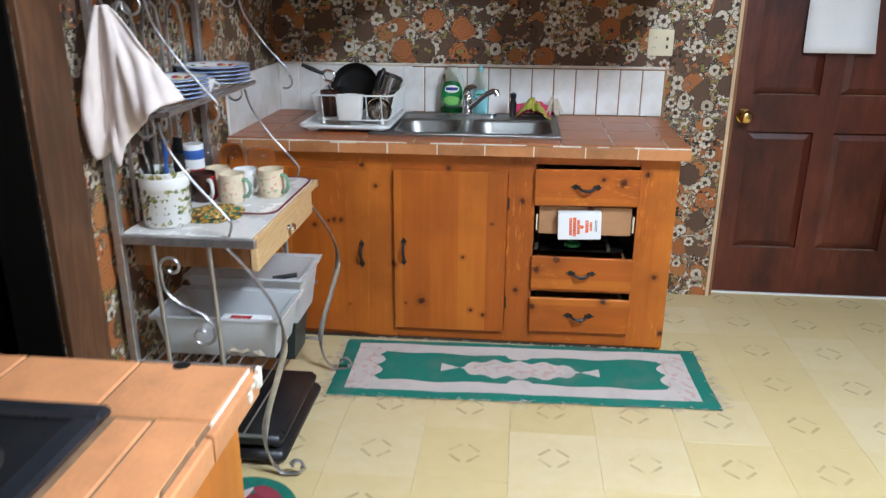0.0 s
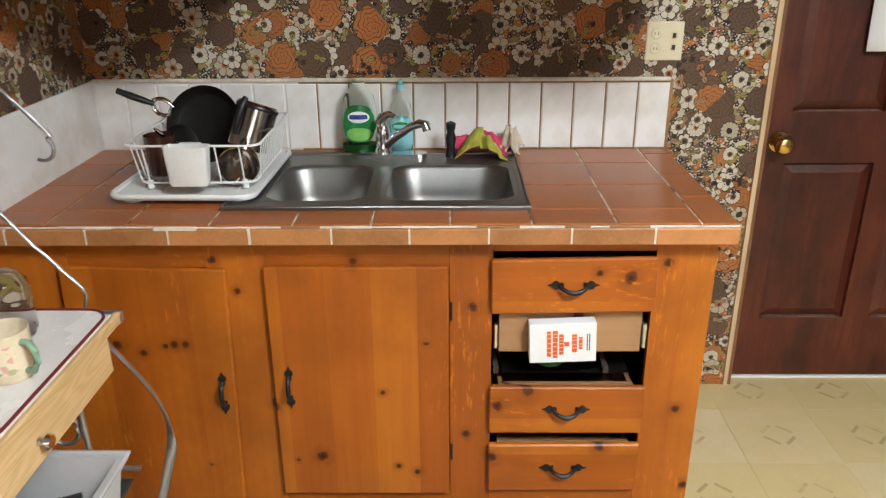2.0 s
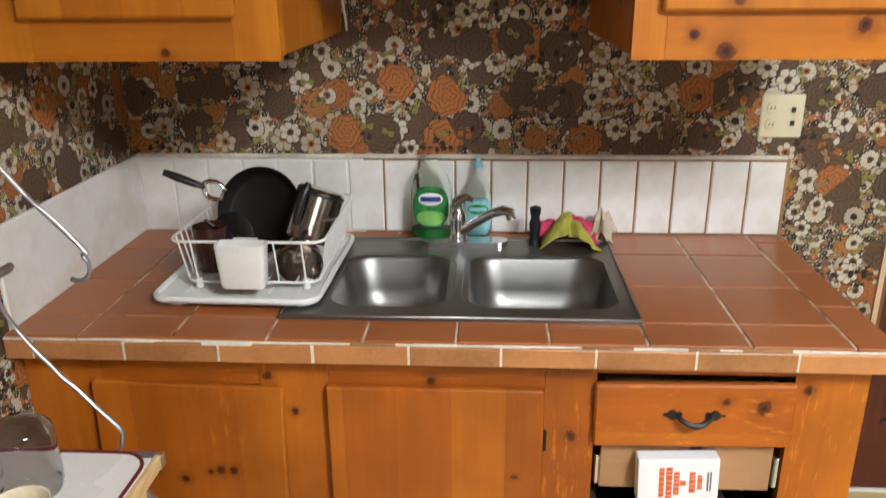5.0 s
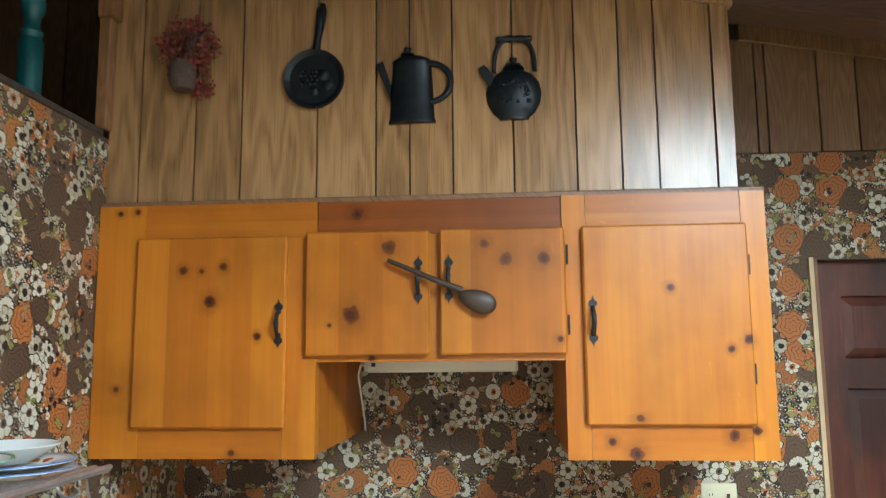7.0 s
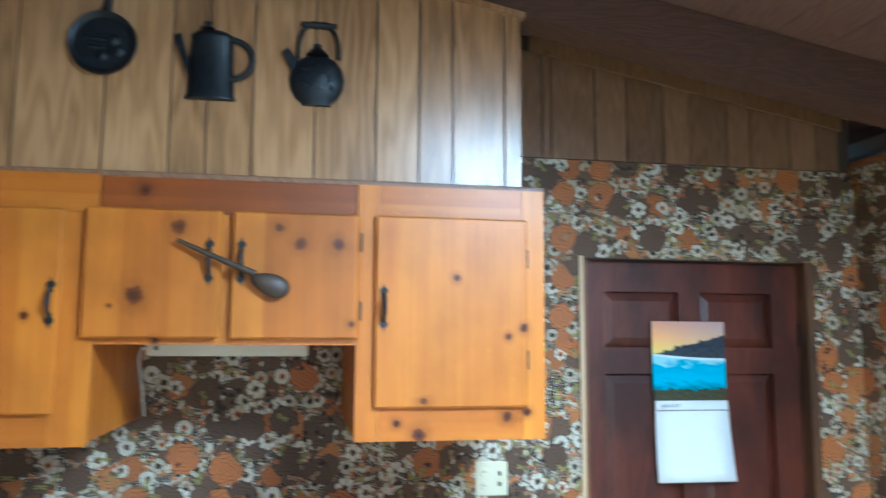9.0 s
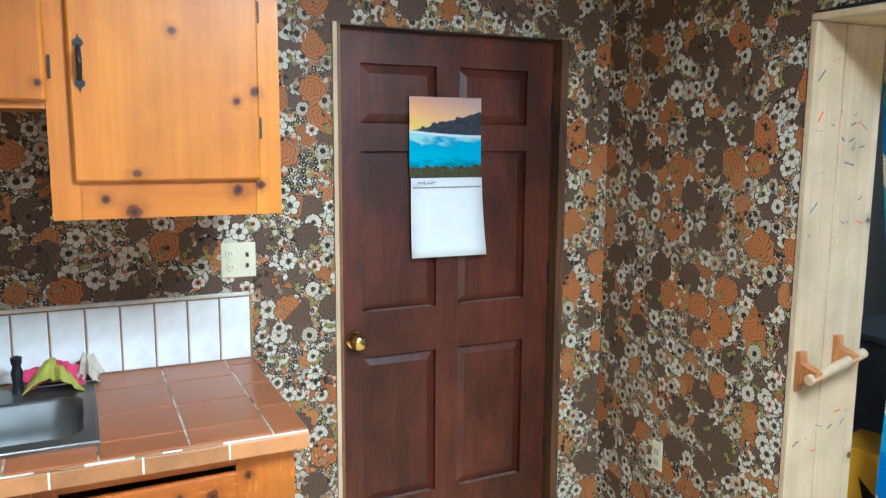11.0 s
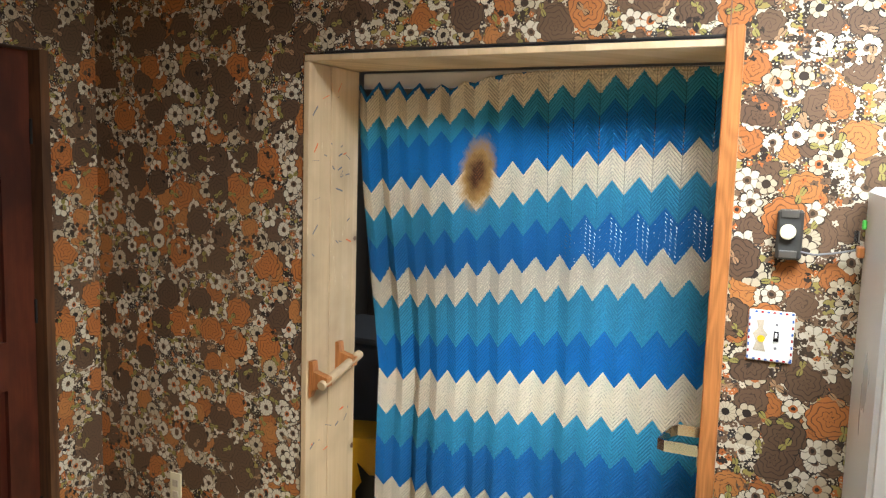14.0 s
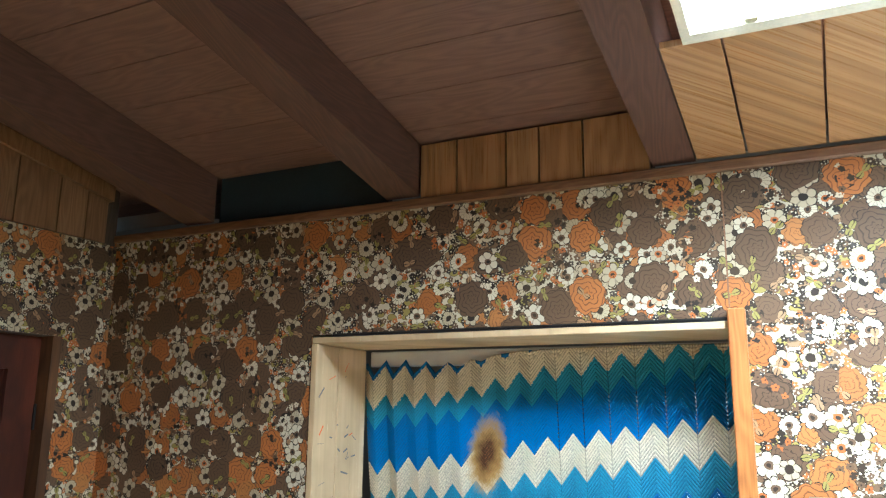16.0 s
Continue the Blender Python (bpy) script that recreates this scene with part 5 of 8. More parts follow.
def sink_bowl(x0, x1, y0, y1):
    """One bowl: a rounded-corner tub with sloping sides."""
    bm = B()
    rings = []
    for inset, z, r in ((-0.010, 0.9078, 0.088), (0.0, 0.905, 0.08), (0.008, 0.892, 0.078), (0.020, 0.82, 0.078), (0.030, 0.785, 0.078), (0.050, 0.762, 0.075), (0.085, 0.752, 0.06)):
        ring = []
        for cx, cy, a0 in ((x1 - inset - r, y1 - inset - r, 0), (x0 + inset + r, y1 - inset - r, 90), (x0 + inset + r, y0 + inset + r, 180), (x1 - inset - r, y0 + inset + r, 270)):
            for k in range(7):
                a = radians(a0 + k * 15)
                ring.append(bm.verts.new((cx + r * math.cos(a), cy + r * math.sin(a), z)))
        rings.append(ring)
    for a, b in zip(rings, rings[1:]):
        n = len(a)
        for k in range(n):
            bm.faces.new((a[k], b[k], b[(k + 1) % n], a[(k + 1) % n]))
    bm.faces.new(rings[-1])
    return part("bowl", bm, STEEL, sink, "", 50)


BOWLS = ((0.585, 0.868, 3.345, 3.69), (0.905, 1.262, 3.345, 3.69))
for b in BOWLS:
    bowl = sink_bowl(*b)
    part("drain", lathe(B(), [(0.0, 0.753), (0.03, 0.753), (0.042, 0.757), (0.044, 0.753)], ((b[0] + b[1]) / 2, 3.52, 0.0)), CHROME, bowl, "round drain", 40)
# rim plate: an outer rounded rectangle with two holes
def flat_strip(x0, x1, y0, y1, z=0.907):
    return box(B(), x0, x1, y0, y1, z - 0.006, z)


part("deck_strip", flat_strip(SX0, BOWLS[0][0] + 0.008, SYA, SYB), STEEL, sink)
part("deck_strip", flat_strip(BOWLS[0][1] - 0.008, BOWLS[1][0] + 0.008, BOWLS[0][2], BOWLS[0][3]), STEEL, sink)
part("deck_strip", flat_strip(BOWLS[1][1] - 0.008, SX1, SYA, SYB), STEEL, sink)
part("deck_strip", flat_strip(BOWLS[0][0] + 0.008, BOWLS[1][1] - 0.008, SYA, BOWLS[0][2] + 0.004), STEEL, sink)
part("deck_strip", flat_strip(BOWLS[0][0] + 0.008, BOWLS[1][1] - 0.008, BOWLS[0][3] - 0.004, SYB), STEEL, sink)
# corner fillets of the deck over the bowls' round corners
for x0, x1, y0, y1 in BOWLS:
    for cx, cy, sx, sy in ((x0, y0, 1, 1), (x1, y0, -1, 1), (x1, y1, -1, -1), (x0, y1, 1, -1)):
        c = [(cx - sx * 0.004, cy - sy * 0.004)]
        for k in range(6):
            a = radians(k * 18)
            c.append((cx + sx * (0.078 - 0.078 * math.sin(a)), cy + sy * (0.078 - 0.078 * math.cos(a))))
        part("deck_corner", prism(B(), c, 2, 0.9035, 0.9073), STEEL, sink)
bm = B()
tube(bm, [(SX0 + 0.004, SYA + 0.004, 0.908), (SX1 - 0.004, SYA + 0.004, 0.908), (SX1 - 0.004, SYB - 0.004, 0.908), (SX0 + 0.004, SYB - 0.004, 0.908)], 0.006, 8, True)
part("rolled_rim", bm, STEEL, sink, "", 60)

faucet = thing("faucet", (0.895, 3.775, 0.907), "single-lever chrome kitchen faucet on the sink", "faucet")
bm = B()
o = []
for cx, a0 in ((0.985, -90), (0.80, 90)):
    for k in range(9):
        a = radians(a0 + k * 22.5)
        o.append((cx + 0.026 * math.cos(a), 3.775 + 0.026 * math.sin(a)))
prism(bm, o, 2, 0.907, 0.922)
part("base_plate", bm, CHROME, faucet)
part("body", lathe(B(), [(0.0, 0.0), (0.027, 0.0), (0.025, 0.012), (0.021, 0.02), (0.023, 0.05), (0.024, 0.075), (0.018, 0.086), (0, 0.088)], (0.875, 3.775, 0.922)), CHROME, faucet, "", 45)
part("spout", tube(B(), [(0.885, 3.77, 0.945), (0.925, 3.735, 0.985), (0.965, 3.70, 1.02), (0.995, 3.675, 1.036), (1.012, 3.66, 1.036), (1.016, 3.657, 1.018)], [0.014, 0.013, 0.012, 0.013, 0.014, 0.013], 10), CHROME, faucet, "", 50)
part("lever", tube(B(), [(0.874, 3.776, 0.990), (0.870, 3.778, 1.016), (0.877, 3.772, 1.036), (0.898, 3.762, 1.046), (0.918, 3.752, 1.040)], [0.021, 0.020, 0.015, 0.010, 0.006], 10), CHROME, faucet, "", 50)

# ---- backsplash ----
splash = thing("backsplash", (0.86, NORTH, 0.9), "white tile backsplash with brown stained joints", "backsplash", kind="structure")
part("grout_bed", box(B(), WEST + 0.0125, 0.60, NORTH - 0.0085, NORTH - 0.0005, 0.894, 1.118), SPLASH, splash)
part("grout_bed", box(B(), 0.6005, 1.79, NORTH - 0.006, NORTH - 0.0005, 0.894, 1.118), BROWN_GROUT, splash)
part("grout_bed", box(B(), WEST + 0.0005, WEST + 0.012, CY0 + 0.03, NORTH - 0.002, 0.894, 1.124, 0.003), SPLASH, splash)
part("cap", box(B(), WEST + 0.012, 1.78, NORTH - 0.016, NORTH - 0.0005, 1.1185, 1.130, 0.003), GROUT, splash, "rough grey grout ledge")

# ---- wall cabinets ----
UF, UB, UZ0, UZ1 = 3.263, NORTH - 0.002, 1.455, 2.145


def cabinet_door(root, x0, x1, z0, z1):
    return part("door", box(B(), x0, x1, UF - 0.021, UF - 0.001, z0, z1, 0.005), PINE_V, root)


left = thing("wall_cabinet", (0.24, 3.6, UZ0), "orange varnished knotty pine wall cabinet with one door", "cabinet", "wall cabinets")
right = thing("wall_cabinet", (1.48, 3.6, UZ0), "orange varnished knotty pine wall cabinet with one door", "cabinet", "wall cabinets")
mid = thing("wall_cabinet", (0.89, 3.6, 1.71), "short two-door knotty pine cabinet over the sink", "cabinet", "wall cabinets")
for root, x0, x1 in ((left, WEST + 0.004, 0.556), (right, 1.219, 1.745)):
    part("carcass", box(B(), x0, x1, UF + 0.02, UB, UZ0 + 0.008, UZ1 - 0.004, 0.002), PINE_V, root)
part("stile", box(B(), WEST + 0.004, 0.0695, UF, UF + 0.019, UZ0, UZ1), PINE_V, left)
part("stile", box(B(), 0.466, 0.556, UF, UF + 0.019, UZ0, 2.0445), PINE_V, left)
part("rail", box(B(), 0.070, 0.465, UF + 0.001, UF + 0.019, UZ0, 1.545), PINE_H, left)
part("rail", box(B(), 0.070, 0.556, UF, UF + 0.019, 2.045, UZ1), PINE_H, left)
d = cabinet_door(left, 0.056, 0.478, 1.536, 2.050)
bar_handle(d, 0.460, UF - 0.021, 1.811, True)
part("stile", box(B(), 1.219, 1.28, UF, UF + 0.019, UZ0, UZ1), PINE_V, right)
part("stile", box(B(), 1.682, 1.745, UF, UF + 0.019, UZ0, UZ1), PINE_V, right)
part("rail", box(B(), 1.281, 1.681, UF + 0.001, UF + 0.019, UZ0, 1.55), PINE_H, right)
part("rail", box(B(), 1.281, 1.681, UF + 0.001, UF + 0.019, 2.06, UZ1), PINE_H, right)
d = cabinet_door(right, 1.268, 1.690, 1.543, 2.058)
bar_handle(d, 1.291, UF - 0.021, 1.809, True)
hinge(d, 1.695, UF, 1.95)
hinge(d, 1.695, UF, 1.67)
part("carcass", box(B(), 0.5575, 1.2175, UF + 0.02, UB, 1.716, UZ1 - 0.006, 0.002), PINE_V, mid)
part("rail", box(B(), 0.5575, 1.2175, UF + 0.007, UF + 0.019, 2.05, UZ1 - 0.002), PINE_RAIL, mid, "darker brown top rail")
part("rail", box(B(), 0.5575, 1.2175, UF + 0.004, UF + 0.019, 1.708, 1.735), PINE_H, mid)
part("stile", box(B(), 0.855, 0.90, UF + 0.003, UF + 0.019, 1.736, 2.049), PINE_V, mid)
for x0, x1, hx, gx in ((0.530, 0.866, 0.837, 0.536), (0.893, 1.224, 0.918, 1.23)):
    d = part("door", box(B(), x0, x1, UF - 0.022, UF - 0.002, 1.724, 2.057, 0.005), PINE_V, mid)
    bar_handle(d, hx, UF - 0.022, 1.923, True)
    for z in (1.80, 1.985):
        hinge(d, gx, UF - 0.002, z)

# ---- panelled soffit over the cabinets ----
SF = 3.292
soffit = thing("soffit", (0.8, 3.5, UZ1), "tan grooved wood panelling above the wall cabinets", "panelling", kind="structure")


def sofz(x):
    return 2.668 + 0.197 * (1.69 - x)


part("backing", prism(B(), [(WEST, UZ1), (1.683, UZ1), (1.683, sofz(1.683) - 0.02), (WEST, sofz(WEST) - 0.02)], 1, SF + 0.012, NORTH - 0.003), DARK_BOARD, soffit)
edges = (WEST, 0.025, 0.189, 0.325, 0.545, 0.713, 0.808, 0.929, 1.097, 1.268, 1.389, 1.487, 1.639)
for xa, xb in zip(edges, edges[1:]):
    part("board", prism(B(), [(xa + 0.0025, UZ1 + 0.002), (xb - 0.0025, UZ1 + 0.002), (xb - 0.0025, sofz(xb)), (xa + 0.0025, sofz(xa))], 1, SF, SF + 0.011), PANEL, soffit)
part("corner_board", prism(B(), [(1.6415, UZ1 + 0.002), (1.688, UZ1 + 0.002), (1.688, sofz(1.688)), (1.6415, sofz(1.6415))], 1, SF - 0.004, SF + 0.011), PANEL, soffit)
part("side_board", box(B(), 1.684, 1.692, SF + 0.012, NORTH - 0.003, UZ1 + 0.002, 2.66), PANEL, soffit)
part("top_moulding", prism(B(), [(WEST, sofz(WEST)), (1.70, sofz(1.70)), (1.70, sofz(1.70) + 0.018), (WEST, sofz(WEST) + 0.018)], 1, SF - 0.014, SF + 0.02), PANEL, soffit)
part("base_moulding", box(B(), WEST + 0.002, 1.75, UF + 0.004, SF - 0.002, UZ1 - 0.003, UZ1 + 0.013, 0.003), TRIM_W, soffit)
part("end_post", box(B(), WEST - 0.02, WEST + 0.014, SF - 0.045, SF - 0.006, 2.372, 2.98, 0.003), CASING, soffit)
part("post_block", box(B(), WEST - 0.02, WEST + 0.03, SF - 0.06, SF - 0.006, 2.70, 2.78, 0.003), CASING, soffit)

# ---- teal balusters on the part-height wall ----
prof = [(0, 0), (0.03, 0), (0.03, 0.14), (0.022, 0.15), (0.028, 0.165), (0.018, 0.18), (0.020, 0.21), (0.029, 0.225), (0.029, 0.25), (0.019, 0.265), (0.025, 0.30), (0.029, 0.325), (0.020, 0.35), (0.028, 0.37), (0.018, 0.385), (0.024, 0.45), (0.028, 0.52), (0.018, 0.56), (0.03, 0.575), (0.03, 0.72), (0, 0.72)]
first = solid("baluster", lathe(B(), prof, n=16), TEAL, "teal painted turned wooden baluster on the wall top", "baluster", "teal balusters", smooth=40)
first.location = (-0.105, 2.966, 2.37)
for y in (2.70, 2.43, 2.16, 1.9, 1.63):
    copy_thing(first, pose(-0.105, y, 2.37))
solid("baluster_rail", box(B(), -0.15, -0.06, 0.4, 3.25, 3.09, 3.14, 0.006), DARK_BOARD, "dark wooden rail over the teal balusters", "rail")

# ---- east opening: bare pine frame, curtain ----
opening = thing("opening_frame", (EAST, 2.3, 0), "bare pine frame of the curtained opening, pencil marked", "door frame", kind="structure")
part("jamb_board", box(B(), EAST - 0.004, EAST + 0.125, OY1 - 0.022, OY1, 0.0, OTOP, 0.002), PINE_BARE, opening)
part("jamb_board", box(B(), EAST + 0.1275, EAST + THICK, OY1 - 0.024, OY1, 0.0, OTOP, 0.002), PINE_BARE, opening)
part("head_board", box(B(), EAST - 0.002, EAST + THICK, OY0 + 0.02, OY1, OTOP + 0.002, OTOP + 0.022, 0.002), PINE_BARE, opening)
# black strip in place of the shaded gap over the head board
part("head_gap_strip", box(B(), EAST - 0.003, EAST + 0.01, OY0 + 0.03, OY1 - 0.08, OTOP + 0.023, OTOP + 0.032), BLACK, opening)
part("jamb_board", box(B(), EAST, EAST + THICK, OY0, OY0 + 0.018, 0.0, OTOP), PINE_BARE, opening)
part("edge_trim", box(B(), EAST - 0.02, EAST + 0.02, 1.616, 1.660, 0.0, 2.048, 0.004), ORANGE_TRIM, opening, "orange-brown wooden trim")
rnd = random.Random(11)
for k in range(34):
    z = rnd.choice((rnd.uniform(1.35, 1.95), rnd.uniform(0.6, 0.85), rnd.uniform(1.5, 1.9)))
    x = EAST + rnd.uniform(0.015, 0.27)
    w, h = rnd.uniform(0.003, 0.022), rnd.uniform(0.0012, 0.006)
    yy = OY1 - (0.0222 if x < EAST + 0.126 else 0.0242)
    m = Matrix.Translation((x, yy, z)) @ pose(0, 0, 0, 0, rnd.uniform(-60, 40), 0)
    part("pencil_mark", box(B(), -w, w, -0.0006, 0.0004, -h / 2, h / 2, 0, m), GREY_INK if rnd.random() < 0.85 else ORANGE_INK, opening)

latch = thing("dowel_bracket", (EAST + 0.1, OY1 - 0.05, 0.95), "home-made wooden bracket holding a pale dowel", "bracket")
for xa in (EAST + 0.004, EAST + 0.165):
    bm = B()
    prism(bm, [(OY1 - 0.026, 0.87 + (xa - EAST) * 0.22), (OY1 - 0.026, 1.0 + (xa - EAST) * 0.22), (OY1 - 0.04, 1.0 + (xa - EAST) * 0.22), (OY1 - 0.045, 0.965 + (xa - EAST) * 0.22), (OY1 - 0.10, 0.95 + (xa - EAST) * 0.22), (OY1 - 0.10, 0.92 + (xa - EAST) * 0.22), (OY1 - 0.04, 0.90 + (xa - EAST) * 0.22)], 0, xa, xa + 0.03)
    part("wood_block", bm, ORANGE_TRIM, latch)
part("dowel", tube(B(), [(EAST - 0.008, OY1 - 0.085, 0.925), (EAST + 0.235, OY1 - 0.085, 0.985)], 0.016, 10), PINE_BARE, latch, "pale bare dowel", 50)

# the crocheted blanket hung in the opening
bm = B()
uvl = bm.loops.layers.uv.verify()
P2 = 0.0855 / 2
STITCH = 0.0127
cols = 33


def slide(v, v0, v1, a, b):
    return a + (b - a) * min(1.0, max(0.0, (v - v0) / (v1 - v0)))


# stitch rows run along the zigzag; each is a rounded ridge
grid, flat = [], []
for j in range(6 * 166 + 1):
    level = -0.12 + j * STITCH / 6
    line, fl = [], []
    for i in range(cols + 1):
        u = 1.539 + i * P2
        z = level
        for _ in range(3):
            z = level + (2.53 - u) * slide(z, 0.5, 1.3, 0.068, 0.14) - (0.25 if i % 2 == 0 else -0.25) * slide(z, 0.6, 1.4, 0.08, 0.105)
        z = min(1.984, max(0.06, z))
        t = min(1.0, (z - 0.06) / 1.915)
        pull = (0.105 * min(1.0, (1 - t) / 0.55) ** 1.3 + 0.012) * ((u - 1.56) / 1.395) ** 2
        sag = -0.040 * math.exp(-((u - 2.62) / 0.2) ** 2) * min(1.0, t) ** 6
        ridge = 0.0075 * (1 if i % 2 else -1) + 0.0036 * math.cos(j * math.pi / 3)
        fold = 0.016 * math.sin(u * 9.0 + 0.6 * math.sin(z * 2.0)) * (1 - 0.55 * t) + 0.010 * math.sin(u * 23.0 + z) * (1 - t) + 0.016 * math.sin(u * 52.0 + 2 * z) * max(0.0, (u - 2.45) / 0.5) ** 1.5 * (1 - t) ** 0.5
        line.append(bm.verts.new((EAST + 0.302 + ridge + fold + 0.01 * math.sin(z * 5 + u * 3), u - pull, z + sag)))
        fl.append((u, z))
    grid.append(line)
    flat.append(fl)
for j in range(len(grid) - 1):
    for i in range(cols):
        zs = [flat[b][a][1] for b, a in ((j, i), (j, i + 1), (j + 1, i + 1), (j + 1, i))]
        if min(zs) > 1.9839 or max(zs) < 0.0601:
            continue
        f = bm.faces.new((grid[j][i], grid[j][i + 1], grid[j + 1][i + 1], grid[j + 1][i]))
        for lo, (jj, ii) in zip(f.loops, ((j, i), (j, i + 1), (j + 1, i + 1), (j + 1, i))):
            lo[uvl].uv = flat[jj][ii]
bmesh.ops.delete(bm, geom=[v for v in bm.verts if not v.link_faces], context='VERTS')
curtain = solid("blanket_curtain", bm, AFGHAN, "blue and cream zigzag crochet blanket hung as a curtain, scorched", "curtain", smooth=150, uv=False)
sol = curtain.modifiers.new("thickness", 'SOLIDIFY')
sol.thickness = 0.004
solid("curtain_rod", box(B(), EAST + 0.325, EAST + 0.339, OY0 + 0.02, OY1 - 0.026, 1.938, 1.993, 0.004), WHITE, "flat white curtain rod behind the blanket", "rod")
hook = thing("metal_handle", (EAST, 1.661, 0.90), "bright bent metal strap handle on the opening's edge", "handle")
bm = B()
run = [(0.0, 1.661), (0.0, 1.752), (0.014, 1.772), (0.13, 1.758), (0.158, 1.742), (0.170, 1.661)]
inner = [(0.005, 1.661), (0.005, 1.750), (0.017, 1.767), (0.129, 1.753), (0.154, 1.738), (0.165, 1.661)]
for k in range(len(run) - 1):
    prism(bm, [(EAST + a, b) for a, b in (run[k], run[k + 1], inner[k + 1], inner[k])], 2, 0.912, 0.944)
part("strap", bm, CHROME, hook)
part("mounting_plate", box(B(), EAST - 0.012, EAST + 0.017, 1.6602, 1.6632, 0.890, 0.945, 0.001), CHROME, hook)

# things of the next room that show past the curtain's edge
table = thing("low_table", (3.85, 3.0, 0), "dark low wooden table in the next room", "table")
part("tabletop", box(B(), 3.62, 4.2, 2.6, 3.4, 0.17, 0.20, 0.004), TABLE_DARK, table)
part("shelf", box(B(), 3.65, 4.17, 2.63, 3.37, 0.05, 0.07, 0.003), TABLE_DARK, table)
for x0, y0 in ((3.64, 2.62), (4.14, 2.62), (3.64, 3.34), (4.14, 3.34)):
    part("leg", box(B(), x0, x0 + 0.04, y0, y0 + 0.04, 0, 0.169), TABLE_DARK, table)
carton = thing("yellow_carton", (3.82, 2.98, 0.2), "bright yellow product carton on the dark low table", "box")
cm = Matrix.Translation((3.84, 3.0, 0.2)) @ pose(0, 0, 0, 0, 0, 18)
part("body", box(B(), -0.11, 0.11, -0.13, 0.13, 0.001, 0.37, 0.003, cm), YELLOWBOX, carton)
part("side_print", box(B(), -0.1125, -0.1105, 0.105, 0.129, 0.01, 0.36, 0, cm), PURPLE, carton)
part("picture_print", prism(B(), [(-0.05, 0.06), (0.05, 0.06), (0.055, 0.15), (0.03, 0.19), (0.05, 0.27), (0.0, 0.22), (-0.045, 0.22), (-0.05, 0.12)], 0, -0.1125, -0.1105), BLACK, carton).matrix_basis = cm
greybin = thing("grey_storage_bin", (4.3, 3.2, 0), "grey plastic storage bin standing in the next room", "bin")
part("tub", box(B(), 4.22, 4.7, 2.5, 3.6, 0.0, 0.82, 0.02), GREYBIN, greybin)
part("lid", box(B(), 4.2, 4.72, 2.48, 3.62, 0.821, 0.85, 0.01), GREYBIN, greybin)

# ---- east wall fixtures ----
thermo = thing("thermostat", (EAST, 1.48, 1.48), "old grey wall timer with a round cream dial", "thermostat")
part("case", box(B(), EAST - 0.036, EAST - 0.001, 1.449, 1.509, 1.468, 1.592, 0.006), surface("grey_steel_case", (0.10, 0.10, 0.095), 0.35, 0.6, 0.2), thermo)
part("dial", lathe(B(), [(0, 0.014), (0.017, 0.013), (0.019, 0.009), (0.019, 0), (0, 0)], n=24, m=pose(EAST - 0.036, 1.483, 1.537, 0, -90)), IVORY, thermo, "round cream dial", 40)
for z in (1.482, 1.582):
    part("end_plate", box(B(), EAST - 0.040, EAST - 0.0365, 1.46, 1.50, z - 0.009, z + 0.009, 0.001), STEEL, thermo, "bright end plate")
solid("timer_wire", tube(B(), [(EAST - 0.03, 1.456, 1.49), (EAST - 0.03, 1.42, 1.484), (EAST - 0.02, 1.38, 1.49), (EAST - 0.03, 1.34, 1.50), (EAST - 0.05, 1.305, 1.515)], 0.003, 6), GREY_INK, "thin dark wire from the timer to the fridge", "wire", smooth=60)
sw = thing("light_switch", (EAST, 1.505, 1.27), "white switch plate with a printed figure and striped edge", "switch")
part("plate", box(B(), EAST - 0.007, EAST - 0.001, 1.451, 1.560, 1.20, 1.332, 0.003), WHITE, sw)
for k in range(14):
    t = k / 14
    for y, z, wy, wz in ((1.456 + t * 0.1, 1.3275, 0.0033, 0.0025), (1.456 + t * 0.1, 1.2045, 0.0033, 0.0025), (1.4545, 1.208 + t * 0.118, 0.0022, 0.0038), (1.5565, 1.208 + t * 0.118, 0.0022, 0.0038)):
        if k % 2 == 0:
            part("edge_print", box(B(), EAST - 0.0082, EAST - 0.0071, y - wy, y + wy, z - wz, z + wz), REDGLAZE if k % 4 else BLUE_PRINT, sw)
part("toggle_slot", box(B(), EAST - 0.0085, EAST - 0.007, 1.486, 1.498, 1.254, 1.28), BLACK, sw)
part("toggle", box(B(), EAST - 0.018, EAST - 0.0086, 1.489, 1.495, 1.264, 1.276, 0.001), WHITE, sw)
for z in (1.236, 1.297):
    part("screw", lathe(B(), [(0, 0.002), (0.003, 0.002), (0.0035, 0)], n=8, m=pose(EAST - 0.007, 1.492, z, 0, -90)), GREY_INK, sw)
part("figure_print", prism(B(), [(1.515, 1.225), (1.545, 1.228), (1.538, 1.25), (1.548, 1.27), (1.535, 1.285), (1.54, 1.305), (1.522, 1.308), (1.524, 1.285), (1.512, 1.27), (1.522, 1.25)], 0, EAST - 0.0082, EAST - 0.007), BEIGECLOTH, sw)
part("figure_print", lathe(B(), [(0, 0.0018), (0.009, 0.0016), (0.0095, 0)], n=14, m=pose(EAST - 0.0075, 1.527, 1.258, 0, -90)), SUNYELLOW, sw)

